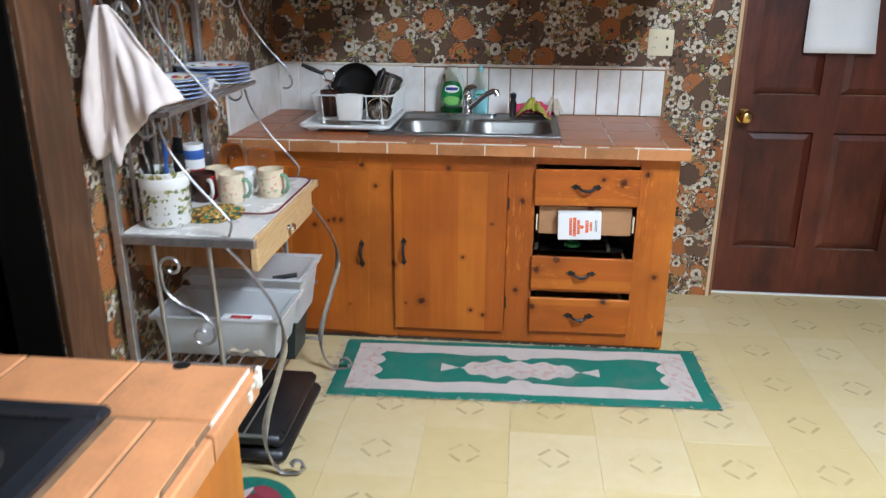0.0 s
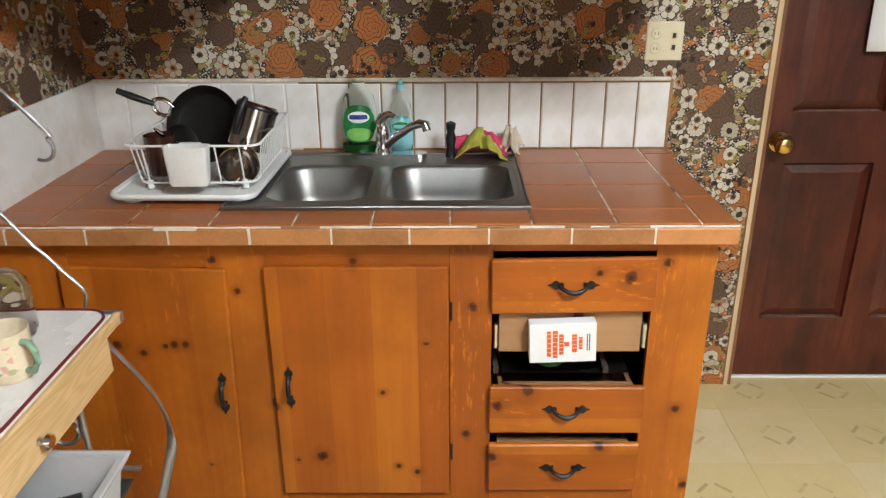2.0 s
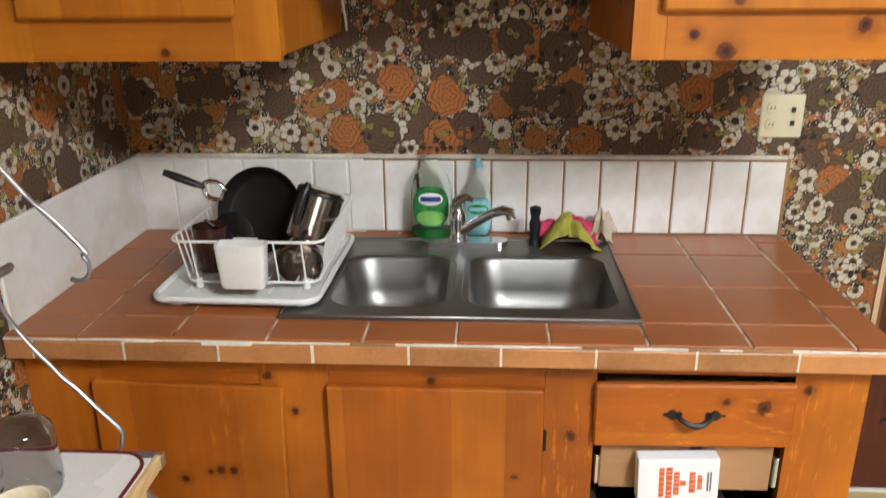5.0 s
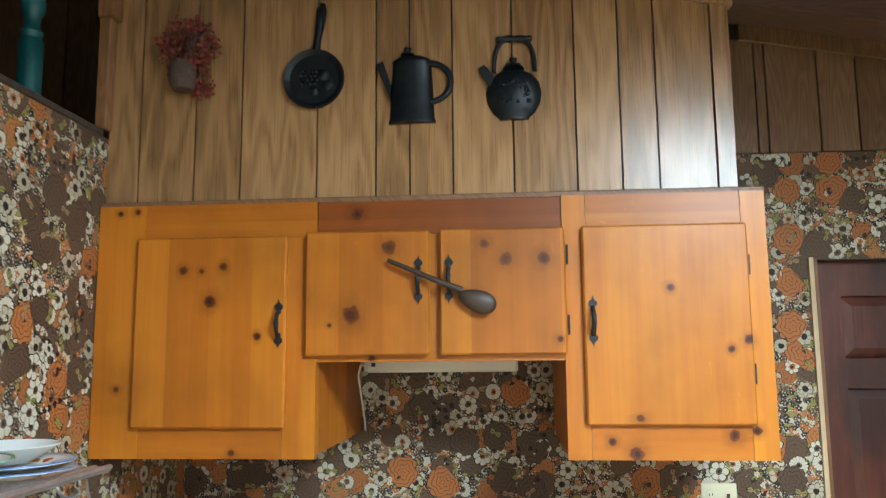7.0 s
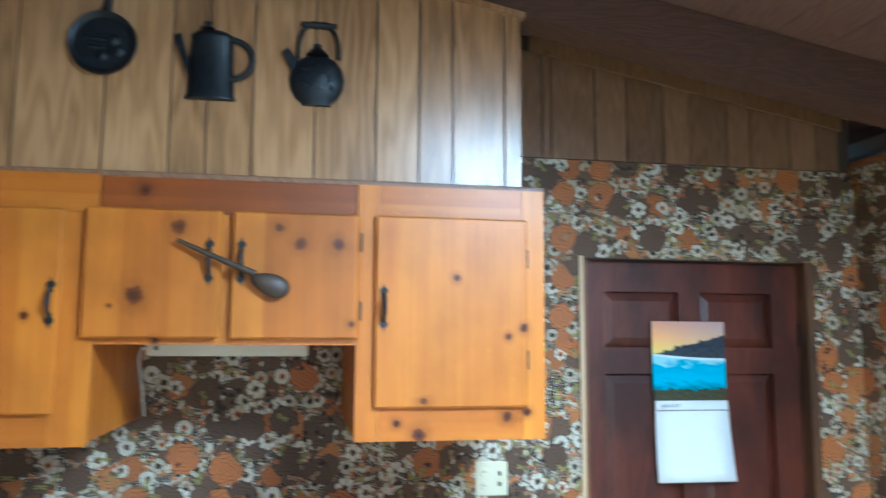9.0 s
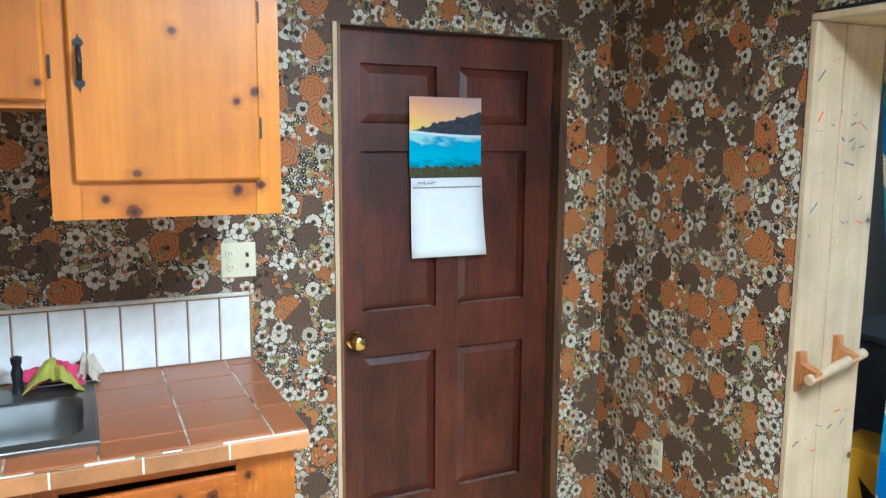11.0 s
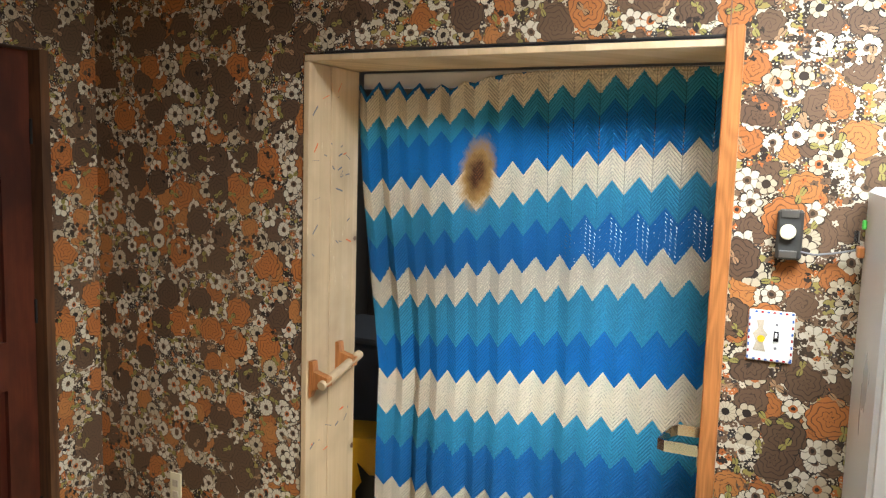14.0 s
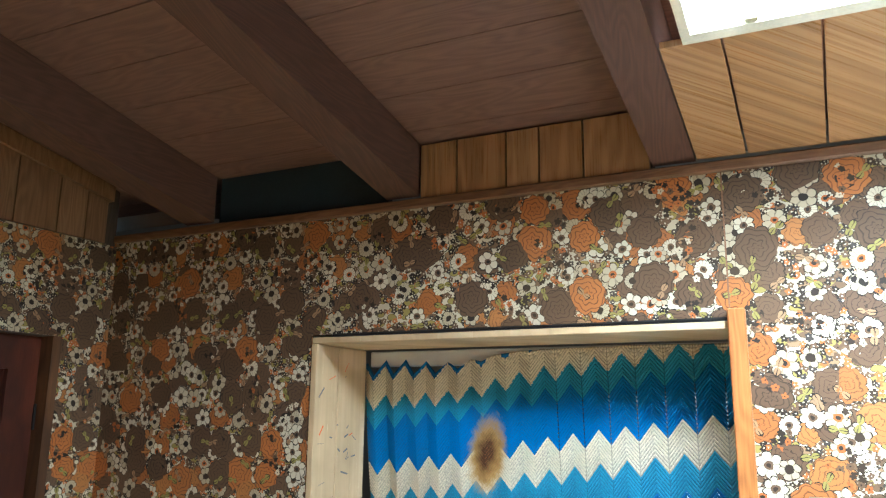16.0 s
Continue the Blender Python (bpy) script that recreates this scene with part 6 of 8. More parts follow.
o2 = thing("wall_outlet", (EAST, 3.53, 0.42), "grey wall outlet with an ivory plate low on the wallpaper", "outlet")
part("plate", box(B(), EAST - 0.006, EAST - 0.001, 3.497, 3.553, 0.375, 0.490, 0.002), IVORY, o2)
for z in (0.405, 0.45):
    part("socket", box(B(), EAST - 0.009, EAST - 0.0061, 3.511, 3.539, z - 0.014, z + 0.014, 0.002), BEIGECLOTH, o2)
o1 = thing("wall_outlet", (1.75, NORTH, 1.24), "ivory double wall plate with a socket and two switches", "outlet")
part("plate", box(B(), 1.692, 1.807, NORTH - 0.007, NORTH - 0.001, 1.18, 1.298, 0.003), IVORY, o1)
for z in (1.217, 1.262):
    part("socket", lathe(B(), [(0, 0.003), (0.015, 0.003), (0.017, 0)], n=16, m=pose(1.722, NORTH - 0.007, z, 90)), IVORY, o1, "", 40)
    for dx in (-0.005, 0.005):
        part("slot", box(B(), 1.722 + dx - 0.001, 1.722 + dx + 0.001, NORTH - 0.0106, NORTH - 0.0098, z - 0.004, z + 0.004), BLACK, o1)
for z in (1.222, 1.258):
    part("toggle", box(B(), 1.773, 1.782, NORTH - 0.016, NORTH - 0.0072, z - 0.008, z + 0.006, 0.001), DARKWOOD, o1)

# ---- fridge ----
fr = thing("refrigerator", (2.86, 0.95, 0), "white refrigerator with a rounded top edge by the wall", "refrigerator")
part("body", box(B(), 2.60, 3.235, 0.60, 1.315, 0.05, 1.655, 0.012), FRIDGE, fr)
dr = part("door", box(B(), 2.52, 2.592, 0.605, 1.31, 1.12, 1.652, 0.02), FRIDGE, fr)
dr2 = part("door", box(B(), 2.52, 2.592, 0.605, 1.31, 0.10, 1.11, 0.02), FRIDGE, fr)
part("base_grille", box(B(), 2.60, 3.2, 0.62, 1.30, 0.0, 0.049), BLACK, fr)
part("handle", tube(B(), [(2.515, 0.66, 1.16), (2.49, 0.66, 1.18), (2.49, 0.66, 1.45), (2.515, 0.66, 1.47)], 0.01, 8), CHROME, dr, "", 50)
clip = thing("wooden_clip", (3.19, 1.32, 1.50), "small wooden clip with wires on the fridge side", "clip")
part("jaw", box(B(), 3.16, 3.215, 1.316, 1.332, 1.49, 1.515, 0.002), ORANGE_TRIM, clip)
part("spring", tube(B(), [(3.18, 1.334, 1.525 + 0.004 * k) for k in range(8)], 0.006, 6), CHROME, clip)
part("green_tag", box(B(), 3.168, 3.18, 1.316, 1.326, 1.556, 1.578, 0.002), BRIGHTGREEN, clip)

# bright bag standing on a low stool by the fridge
bag = thing("snack_bag", (3.0, 1.50, 0.53), "white, green and yellow plastic bag on a stool", "bag")
bm = B()
ring_pts = []
for j, (w, d, z) in enumerate(((0.10, 0.05, 0.0), (0.13, 0.07, 0.06), (0.128, 0.066, 0.14), (0.105, 0.052, 0.20), (0.070, 0.034, 0.25), (0.036, 0.018, 0.29), (0.016, 0.010, 0.315))):
    ring_pts.append([bm.verts.new((3.0 + d * math.cos(a * math.pi / 16) * (1 + 0.10 * math.sin(a * 5 + j * 1.7)), 1.50 + w * math.sin(a * math.pi / 16) * (1 + 0.08 * math.sin(a * 3 + j * 1.3)) - 0.02 * (j / 6) ** 2, 0.53 + z + 0.008 * math.sin(a * 2.3 + j))) for a in range(32)])
for a, b in zip(ring_pts, ring_pts[1:]):
    for k in range(32):
        bm.faces.new((a[k], a[(k + 1) % 32], b[(k + 1) % 32], b[k]))
bm.faces.new(ring_pts[-1])
bm.faces.new(ring_pts[0][::-1])
BAGPRINT = sampler("bag_print", [(0, (0.60, 0.60, 0.58)), (0.5, (0.64, 0.64, 0.62)), (0.56, (0.10, 0.5, 0.09)), (0.66, (0.78, 0.5, 0.03)), (0.74, (0.62, 0.62, 0.60))], 12, 0.3, 0.1)
part("bag", bm, BAGPRINT, bag, "", 60)
stool = thing("stool", (3.0, 1.49, 0), "small dark stool under a plastic bag", "stool")
part("seat", lathe(B(), [(0, 0.529), (0.13, 0.529), (0.14, 0.52), (0.14, 0.50), (0, 0.50)], (3.0, 1.49, 0)), TABLE_DARK, stool, "", 40)
for a in (45, 135, 225, 315):
    part("leg", tube(B(), [(3.0 + 0.13 * math.cos(radians(a)), 1.49 + 0.13 * math.sin(radians(a)), 0), (3.0 + 0.09 * math.cos(radians(a)), 1.49 + 0.09 * math.sin(radians(a)), 0.502)], 0.014, 8), TABLE_DARK, stool, "", 50)

# ---- north wall things ----
cal = thing("wall_calendar", (2.55, 3.955, 1.2), "paper wall calendar with a beach picture on the door", "calendar")
part("picture_leaf", box(B(), 2.390, 2.688, 3.952, 3.9555, 1.502, 1.80), BEACH, cal, "printed beach and sunset picture")
bm = B()
for j in range(9):
    for i in range(5):
        u, v = i / 4, j / 8
        bm.verts.new((2.396 + u * 0.298 + (1 - v) * 0.014 * u, 3.953 - 0.02 * (1 - v) ** 2 * (0.6 + 0.5 * u), 1.20 + v * 0.30))
bm.verts.ensure_lookup_table()
for j in range(8):
    for i in range(4):
        bm.faces.new([bm.verts[k] for k in (j * 5 + i, j * 5 + i + 1, j * 5 + i + 6, j * 5 + i + 5)])
pg = part("month_leaf", bm, PAPERWHITE, cal, "white month page", 60)
pg.modifiers.new("thickness", 'SOLIDIFY').thickness = 0.0012
part("ruled_line", box(B(), 2.402, 2.688, 3.9497, 3.9507, 1.462, 1.466), GREY_INK, cal)
writing("month_name", "JANUARY", 0.018, Matrix.Translation((2.46, 3.9502, 1.481)) @ pose(0, 0, 0, 90), GREY_INK, cal)

lamp = thing("under_cabinet_light", (0.87, 3.6, 1.67), "off-white tube light fixture under the cabinet, unlit", "light fixture")
part("housing", box(B(), 0.634, 1.098, 3.585, 3.70, 1.672, 1.7155, 0.005), LIGHTBODY, lamp)
part("end_cap", box(B(), 0.626, 0.6335, 3.59, 3.695, 1.675, 1.714, 0.003), LIGHTBODY, lamp)
part("switch", box(B(), 0.65, 0.662, 3.579, 3.5845, 1.69, 1.702), BLACK, lamp)
solid("lamp_cord", tube(B(), [(0.628, 3.66, 1.69), (0.60, 3.67, 1.695), (0.585, 3.70, 1.66), (0.575, 3.80, 1.60), (0.572, 3.89, 1.50), (0.572, 3.90, 1.47)], 0.0035, 6), WHITE, "white cord running down beside the cabinet", "cord", smooth=60)

spoon = thing("wooden_spoon", (0.9, 3.215, 1.9), "large dark carved spoon stuck through the cabinet handles", "spoon")
part("shaft", tube(B(), [(0.758, 3.222, 1.974), (0.83, 3.212, 1.942), (0.90, 3.212, 1.912), (0.955, 3.217, 1.89)], [0.006, 0.0075, 0.008, 0.010], 8), DARKWOOD, spoon, "", 60)
bm = B()
bmesh.ops.create_uvsphere(bm, u_segments=20, v_segments=12, radius=1.0)
for v in bm.verts:
    x, y, z = v.co
    v.co = (x * 0.053, (y * 0.016 if y < 0 else y * 0.010), z * 0.037 * (0.78 + 0.22 * x))
bmesh.ops.transform(bm, matrix=Matrix.Translation((0.992, 3.219, 1.864)) @ pose(0, 0, 0, 0, 20, 0), verts=bm.verts[:])
part("bowl", bm, DARKWOOD, spoon, "", 60)

# decorations on the panelling
DY = SF - 0.001
sk = thing("skillet_plaque", (0.537, DY, 2.41), "black cast-iron skillet wall plaque with fruit relief", "wall decoration")
part("pan", lathe(B(), [(0, 0.012), (0.07, 0.012), (0.078, 0.020), (0.086, 0.022), (0.088, 0.014), (0.082, 0.0), (0, 0)], n=32, m=pose(0.537, DY, 2.503, 90)), BLACK_TOOL, sk, "", 35)
part("handle", tube(B(), [(0.541, DY - 0.012, 2.585), (0.546, DY - 0.012, 2.62), (0.552, DY - 0.012, 2.66), (0.557, DY - 0.012, 2.70), (0.559, DY - 0.011, 2.725)], [0.013, 0.010, 0.013, 0.015, 0.009], 10), BLACK_TOOL, sk, "", 60)
rnd = random.Random(3)
for k in range(16):
    bm = B()
    bmesh.ops.create_icosphere(bm, subdivisions=1, radius=0.007, matrix=Matrix.Translation((0.500 + (k % 4) * 0.013 + (k // 4 % 2) * 0.0065, DY - 0.014, 2.488 + (k // 4) * 0.0115)))
    part("grape_relief", bm, BLACK_TOOL, sk, "", 60)
for dx, dz, r in ((0.025, 0.01, 0.02), (0.04, -0.02, 0.018), (0.0, -0.035, 0.016)):
    bm = B()
    bmesh.ops.create_icosphere(bm, subdivisions=2, radius=r, matrix=Matrix.Translation((0.537 + dx, DY - 0.010, 2.503 + dz)) @ Matrix.Diagonal((1, 0.5, 1, 1)))
    part("fruit_relief", bm, BLACK_TOOL, sk, "", 60)

cp = thing("coffee_pot_plaque", (0.815, DY, 2.365), "black cast-iron coffee pot wall plaque", "wall decoration")
half = Matrix.Translation((0.816, DY - 0.0005, 2.366)) @ Matrix.Diagonal((1, 0.42, 1, 1))
part("body", lathe(B(), [(0, 0), (0.066, 0), (0.067, 0.006), (0.063, 0.012), (0.059, 0.10), (0.054, 0.170), (0.057, 0.176), (0.054, 0.183), (0.035, 0.194), (0, 0.199)], n=32, m=half), BLACK_TOOL, cp, "", 40)
part("spout", prism(B(), [(0.757, 2.43), (0.757, 2.475), (0.735, 2.545), (0.714, 2.535)], 1, DY - 0.018, DY - 0.001), BLACK_TOOL, cp)
part("handle", tube(B(), [(0.866 + 0.060 * math.cos(radians(a)), DY - 0.01, 2.480 + 0.056 * math.sin(radians(a))) for a in range(95, -96, -14)], 0.009, 8), BLACK_TOOL, cp, "", 60)
part("lid_knob", lathe(B(), [(0, 0), (0.02, 0), (0.007, 0.008), (0.011, 0.018), (0, 0.024)], (0.805, DY - 0.012, 2.562), 12), BLACK_TOOL, cp, "", 50)

kt = thing("kettle_plaque", (1.1, DY, 2.365), "black cast-iron kettle wall plaque with floral relief", "wall decoration")
part("body", lathe(B(), [(0, 0), (0.040, 0), (0.041, 0.006), (0.058, 0.020), (0.072, 0.045), (0.077, 0.075), (0.071, 0.105), (0.052, 0.130), (0.034, 0.139), (0, 0.143)], n=36, m=Matrix.Translation((1.10, DY - 0.0005, 2.366)) @ Matrix.Diagonal((1, 0.42, 1, 1))), BLACK_TOOL, kt, "", 40)
part("spout", prism(B(), [(1.036, 2.455), (1.046, 2.49), (1.02, 2.522), (1.003, 2.512)], 1, DY - 0.018, DY - 0.001), BLACK_TOOL, kt)
part("handle", tube(B(), [(1.103 + 0.056 * math.copysign(abs(math.cos(radians(a))) ** 0.6, math.cos(radians(a))), DY - 0.012, 2.500 + 0.095 * math.sin(radians(a)) ** 0.8) for a in range(180, -1, -12)], 0.0062, 8), BLACK_TOOL, kt, "", 60)
part("grip", lathe(B(), [(0, -0.05), (0.006, -0.05), (0.009, -0.044), (0.007, -0.036), (0.011, -0.012), (0.008, 0.0), (0.011, 0.012), (0.007, 0.036), (0.009, 0.044), (0.006, 0.05), (0, 0.05)], n=12, m=Matrix.Translation((1.103, DY - 0.012, 2.596)) @ pose(0, 0, 0, 0, 90, 0)), BLACK_TOOL, kt, "", 50)
part("lid_knob", lathe(B(), [(0, 0), (0.03, 0), (0.022, 0.012), (0.009, 0.016), (0.011, 0.03), (0, 0.034)], (1.10, DY - 0.013, 2.508), 14), BLACK_TOOL, kt, "", 50)
for k in range(30):
    bm = B()
    bmesh.ops.create_icosphere(bm, subdivisions=1, radius=rnd.uniform(0.004, 0.008), matrix=Matrix.Translation((1.10 + rnd.uniform(-0.042, 0.042), DY - 0.028, 2.438 + rnd.uniform(-0.032, 0.032))))
    part("flower_relief", bm, BLACK_TOOL, kt, "", 60)

fl = thing("dried_flower_basket", (0.17, DY, 2.46), "small wall basket of faded red dried flowers", "wall decoration")
part("basket", lathe(B(), [(0, 0), (0.03, 0), (0.038, 0.02), (0.04, 0.055), (0.034, 0.08), (0, 0.08)], n=12, m=Matrix.Translation((0.165, DY - 0.042, 2.475)) @ Matrix.Diagonal((1, 0.95, 1, 1))), BASKET, fl, "", 50)
bm = B()
rnd = random.Random(8)
for k in range(230):
    a, r = rnd.uniform(0, math.pi * 2), rnd.uniform(0.1, 1) ** 0.6
    c = Vector((0.178 + 0.085 * r * math.cos(a), DY - rnd.uniform(0.006, 0.06), 2.60 + 0.085 * r * math.sin(a)))
    if k % 12 == 0:
        c = Vector((0.215 + rnd.uniform(-0.025, 0.03), DY - rnd.uniform(0.01, 0.05), 2.485 + rnd.uniform(-0.02, 0.03)))
    s = rnd.uniform(0.007, 0.019)
    mm = Matrix.Translation(c) @ Euler((rnd.uniform(0, 6), rnd.uniform(0, 6), rnd.uniform(0, 6))).to_matrix().to_4x4()
    for q in range(3):
        p = [mm @ Vector((math.cos(q * 2.1 + d) * s * e, math.sin(q * 2.1 + d) * s * e, s * 0.4 * f)) for d, e, f in ((0, 0.1, 0), (-0.5, 0.9, 0.5), (0, 1.2, 1), (0.5, 0.9, 0.5))]
        bm.faces.new([bm.verts.new(v) for v in p])
fo = part("blossoms", bm, [RUST], fl, "faded red and brown dried blossoms")
bm = B()
for k in range(60):
    a = rnd.uniform(-0.3, 3.4)
    c0, c1 = Vector((0.168, DY - 0.03, 2.545)), Vector((0.178 + rnd.uniform(0.05, 0.1) * math.cos(a), DY - rnd.uniform(0.01, 0.05), 2.60 + rnd.uniform(0.05, 0.1) * math.sin(a)))
    tube(bm, [c0, (c0 + c1) / 2 + Vector((0, -0.005, 0)), c1], 0.0011, 3)
part("twigs", bm, BASKET, fl)

# ---- things on the sink counter ----
tray = thing("drain_tray", (0.36, 3.58, 0.9), "white plastic drainboard tray with a turned lip", "tray")
tm = Matrix.Translation((0.39, 3.575, 0.0)) @ pose(0, 0, 0, 0, 0, -1.2)
o = []
for cx, cy, a0 in ((0.15, 0.19, 0), (-0.15, 0.19, 90), (-0.15, -0.205, 180), (0.15, -0.205, 270)):
    for k in range(6):
        a = radians(a0 + 18 * k)
        o.append((cx + 0.04 * math.cos(a), cy + 0.04 * math.sin(a)))
bm = prism(B(), o, 2, 0.914, 0.921)
bmesh.ops.transform(bm, matrix=tm, verts=bm.verts[:])
part("board", bm, WHITE, tray, "", 50)
part("lip", tube(B(), [tm @ Vector((a, b, 0.9235)) for a, b in o], 0.0075, 6, True), WHITE, tray, "", 60)
for k in range(5):
    part("drain_rib", box(B(), -0.13 + k * 0.065, -0.124 + k * 0.065, -0.2, 0.19, 0.9212, 0.924, 0.001, tm), WHITE, tray)
for dx, dy in ((-0.14, -0.205), (0.14, -0.205), (-0.14, 0.19), (0.1, 0.19)):
    part("foot", lathe(B(), [(0.022, 0.9005), (0.026, 0.915), (0, 0.915)], tuple(tm @ Vector((dx, dy, 0))), 10), WHITE, tray)

rack = thing("dish_rack", (0.365, 3.6, 0.925), "white coated wire dish rack on the tray", "dish rack")
RX0, RX1, RY0, RY1, RZ0, RZ1 = 0.235, 0.588, 3.376, 3.785, 0.942, 1.047


def ring(z, g, n=5):
    out = []
    r = 0.03
    for cx, cy, a0 in ((RX1 - g - r, RY1 - g - r, 0), (RX0 + g + r, RY1 - g - r, 90), (RX0 + g + r, RY0 + g + r, 180), (RX1 - g - r, RY0 + g + r, 270)):
        for k in range(n):
            a = radians(a0 + 90 * k / (n - 1))
            out.append((cx + r * math.cos(a), cy + r * math.sin(a), z))
    return out


part("top_wire", tube(B(), ring(RZ1, 0.0), 0.0035, 6, True), WHITE, rack, "", 60)
part("base_wire", tube(B(), ring(RZ0, 0.022), 0.003, 6, True), WHITE, rack, "", 60)
for k in range(12):
    y = RY0 + 0.045 + k * (RY1 - RY0 - 0.09) / 11
    for xa, xb in ((RX1, RX1 - 0.022), (RX0, RX0 + 0.022)):
        part("side_wire", tube(B(), [(xa, y, RZ1), (xb, y, RZ0), (xb + (0.03 if xb < 0.3 else -0.03), y, RZ0 - 0.004)], 0.0022, 5), WHITE, rack)
for k in range(5):
    x = RX0 + 0.05 + k * (RX1 - RX0 - 0.1) / 4
    for ya, yb in ((RY0, RY0 + 0.026), (RY1, RY1 - 0.022)):
        part("end_wire", tube(B(), [(x, ya, RZ1), (x, yb, RZ0)], 0.0024, 5), WHITE, rack)
for k in range(9):
    x = RX0 + 0.04 + k * (RX1 - RX0 - 0.08) / 8
    part("floor_wire", tube(B(), [(x, RY0 + 0.022, RZ0), (x, RY1 - 0.022, RZ0)], 0.0022, 5), WHITE, rack)
for x, y in ((RX0 + 0.05, RY0 + 0.03), (RX1 - 0.05, RY0 + 0.03), (RX0 + 0.05, RY1 - 0.03), (RX1 - 0.05, RY1 - 0.03)):
    part("foot", lathe(B(), [(0, 0.9255), (0.009, 0.9255), (0.008, 0.948), (0, 0.948)], (x, y, 0), 10), WHITE, rack)
cup = thing("cutlery_cup", (0.412, 3.346, 0.95), "white plastic cutlery holder hooked on the dish rack", "cutlery holder")
bm = B()
rings = []
for w, d, z, g in ((0.046, 0.017, 0.952, 0), (0.050, 0.020, 0.962, 0), (0.056, 0.024, 1.055, 0), (0.0535, 0.0215, 1.055, 0), (0.047, 0.017, 0.966, 0)):
    loop = []
    for sx, sy, a0 in ((1, 1, 0), (-1, 1, 90), (-1, -1, 180), (1, -1, 270)):
        for k in range(4):
            a = radians(a0 + 30 * k)
            loop.append(bm.verts.new((0.412 + sx * (w - 0.009) + 0.009 * math.cos(a), 3.346 + sy * (d - 0.009) + 0.009 * math.sin(a), z)))
    rings.append(loop)
for a, b in zip(rings, rings[1:]):
    for k in range(16):
        bm.faces.new((a[k], a[(k + 1) % 16], b[(k + 1) % 16], b[k]))
bm.faces.new(rings[0][::-1])
bm.faces.new(rings[-1])
part("holder", bm, WHITE, cup, "", 50)
part("hook", box(B(), 0.385, 0.44, 3.371, 3.383, 1.048, 1.056, 0.001), WHITE, cup)

pan = thing("frying_pan", (0.37, 3.66, 0.95), "black non-stick frying pan standing on edge in the rack", "pan")
pm = Matrix.Translation((0.382, 3.64, 1.040)) @ pose(0, 0, 0, 70, 0, -6)
part("pan_body", lathe(B(), [(0, 0.0), (0.084, 0.0), (0.093, 0.006), (0.109, 0.034), (0.111, 0.034), (0.096, 0.002), (0.086, -0.004), (0, -0.004)], n=40, m=pm), SOOT, pan, "", 40)
part("bracket", tube(B(), [(0.290, 3.63, 1.098), (0.280, 3.63, 1.112), (0.265, 3.63, 1.120), (0.250, 3.63, 1.121), (0.238, 3.63, 1.116), (0.233, 3.63, 1.104), (0.236, 3.63, 1.090), (0.246, 3.63, 1.078), (0.262, 3.63, 1.073), (0.278, 3.63, 1.074)], 0.0066, 6, True), CHROME, pan, "polished handle bracket", 60)
part("handle", tube(B(), [(0.238, 3.63, 1.106), (0.208, 3.625, 1.118), (0.176, 3.62, 1.132), (0.142, 3.615, 1.147)], [0.010, 0.014, 0.0155, 0.012], 10, False, 0.7), BLACK, pan, "black plastic handle", 60)
pot = thing("saucepan", (0.49, 3.58, 0.95), "polished steel saucepan lying on its side in the rack", "saucepan")
qm = Matrix.Translation((0.512, 3.55, 1.000)) @ pose(0, 0, 0, -14, 18, 0)
part("pot_body", lathe(B(), [(0, 0.125), (0.052, 0.125), (0.058, 0.118), (0.058, 0.0), (0.061, -0.003), (0.054, -0.002), (0.054, 0.115), (0, 0.120)], n=32, m=qm), POLISHED, pot, "", 40)
part("handle", tube(B(), [qm @ Vector((0.0, -0.062, 0.02)), qm @ Vector((0.0, -0.085, 0.012)), qm @ Vector((0.0, -0.09, -0.02)), qm @ Vector((0.0, -0.07, -0.05))], 0.007, 8), POLISHED, pot, "", 60)
part("grip", tube(B(), [qm @ Vector((-0.030, -0.052, 0.030)), qm @ Vector((-0.032, -0.060, 0.06)), qm @ Vector((-0.032, -0.060, 0.11)), qm @ Vector((-0.028, -0.052, 0.132))], [0.008, 0.011, 0.011, 0.008], 8), BLACK, pot, "black plastic grip", 60)
part("dark_band", lathe(B(), [(0.0585, 0.108), (0.0592, 0.109), (0.0592, 0.117), (0.0585, 0.118)], n=32, m=qm), BLACK, pot, "", 40)
gob = thing("steel_bowl", (0.512, 3.46, 0.95), "small polished steel bowl tilted in the dish rack", "bowl")
part("bowl", lathe(B(), [(0, 0.0), (0.022, 0.0), (0.04, 0.02), (0.052, 0.05), (0.055, 0.075), (0.052, 0.075), (0.048, 0.05), (0.036, 0.023), (0.02, 0.005), (0, 0.005)], n=28, m=Matrix.Translation((0.512, 3.475, 0.998)) @ pose(0, 0, 0, 100, 0, 10)), POLISHED, gob, "", 50)
dm = thing("dark_tumbler", (0.262, 3.48, 0.95), "dark brown tumbler standing in the dish rack", "tumbler")
part("tumbler", lathe(B(), [(0, 0.0), (0.034, 0.0), (0.042, 0.108), (0.040, 0.108), (0.032, 0.004), (0, 0.004)], (0.300, 3.470, 0.947), 24), DARKGLAZE, dm, "", 45)
sp = thing("dinner_spoon", (0.30, 3.5, 0.95), "steel spoon leaning in the dish rack", "spoon")
part("spoon", tube(B(), [(0.352, 3.50, 0.955), (0.337, 3.48, 1.01), (0.320, 3.455, 1.050), (0.312, 3.445, 1.066), (0.304, 3.435, 1.080)], [0.003, 0.004, 0.006, 0.014, 0.006], 10, False, 0.4), CHROME, sp, "", 60)
lidp = thing("dark_pot_lid", (0.33, 3.56, 0.95), "dark pot lid standing on edge in the dish rack", "lid")
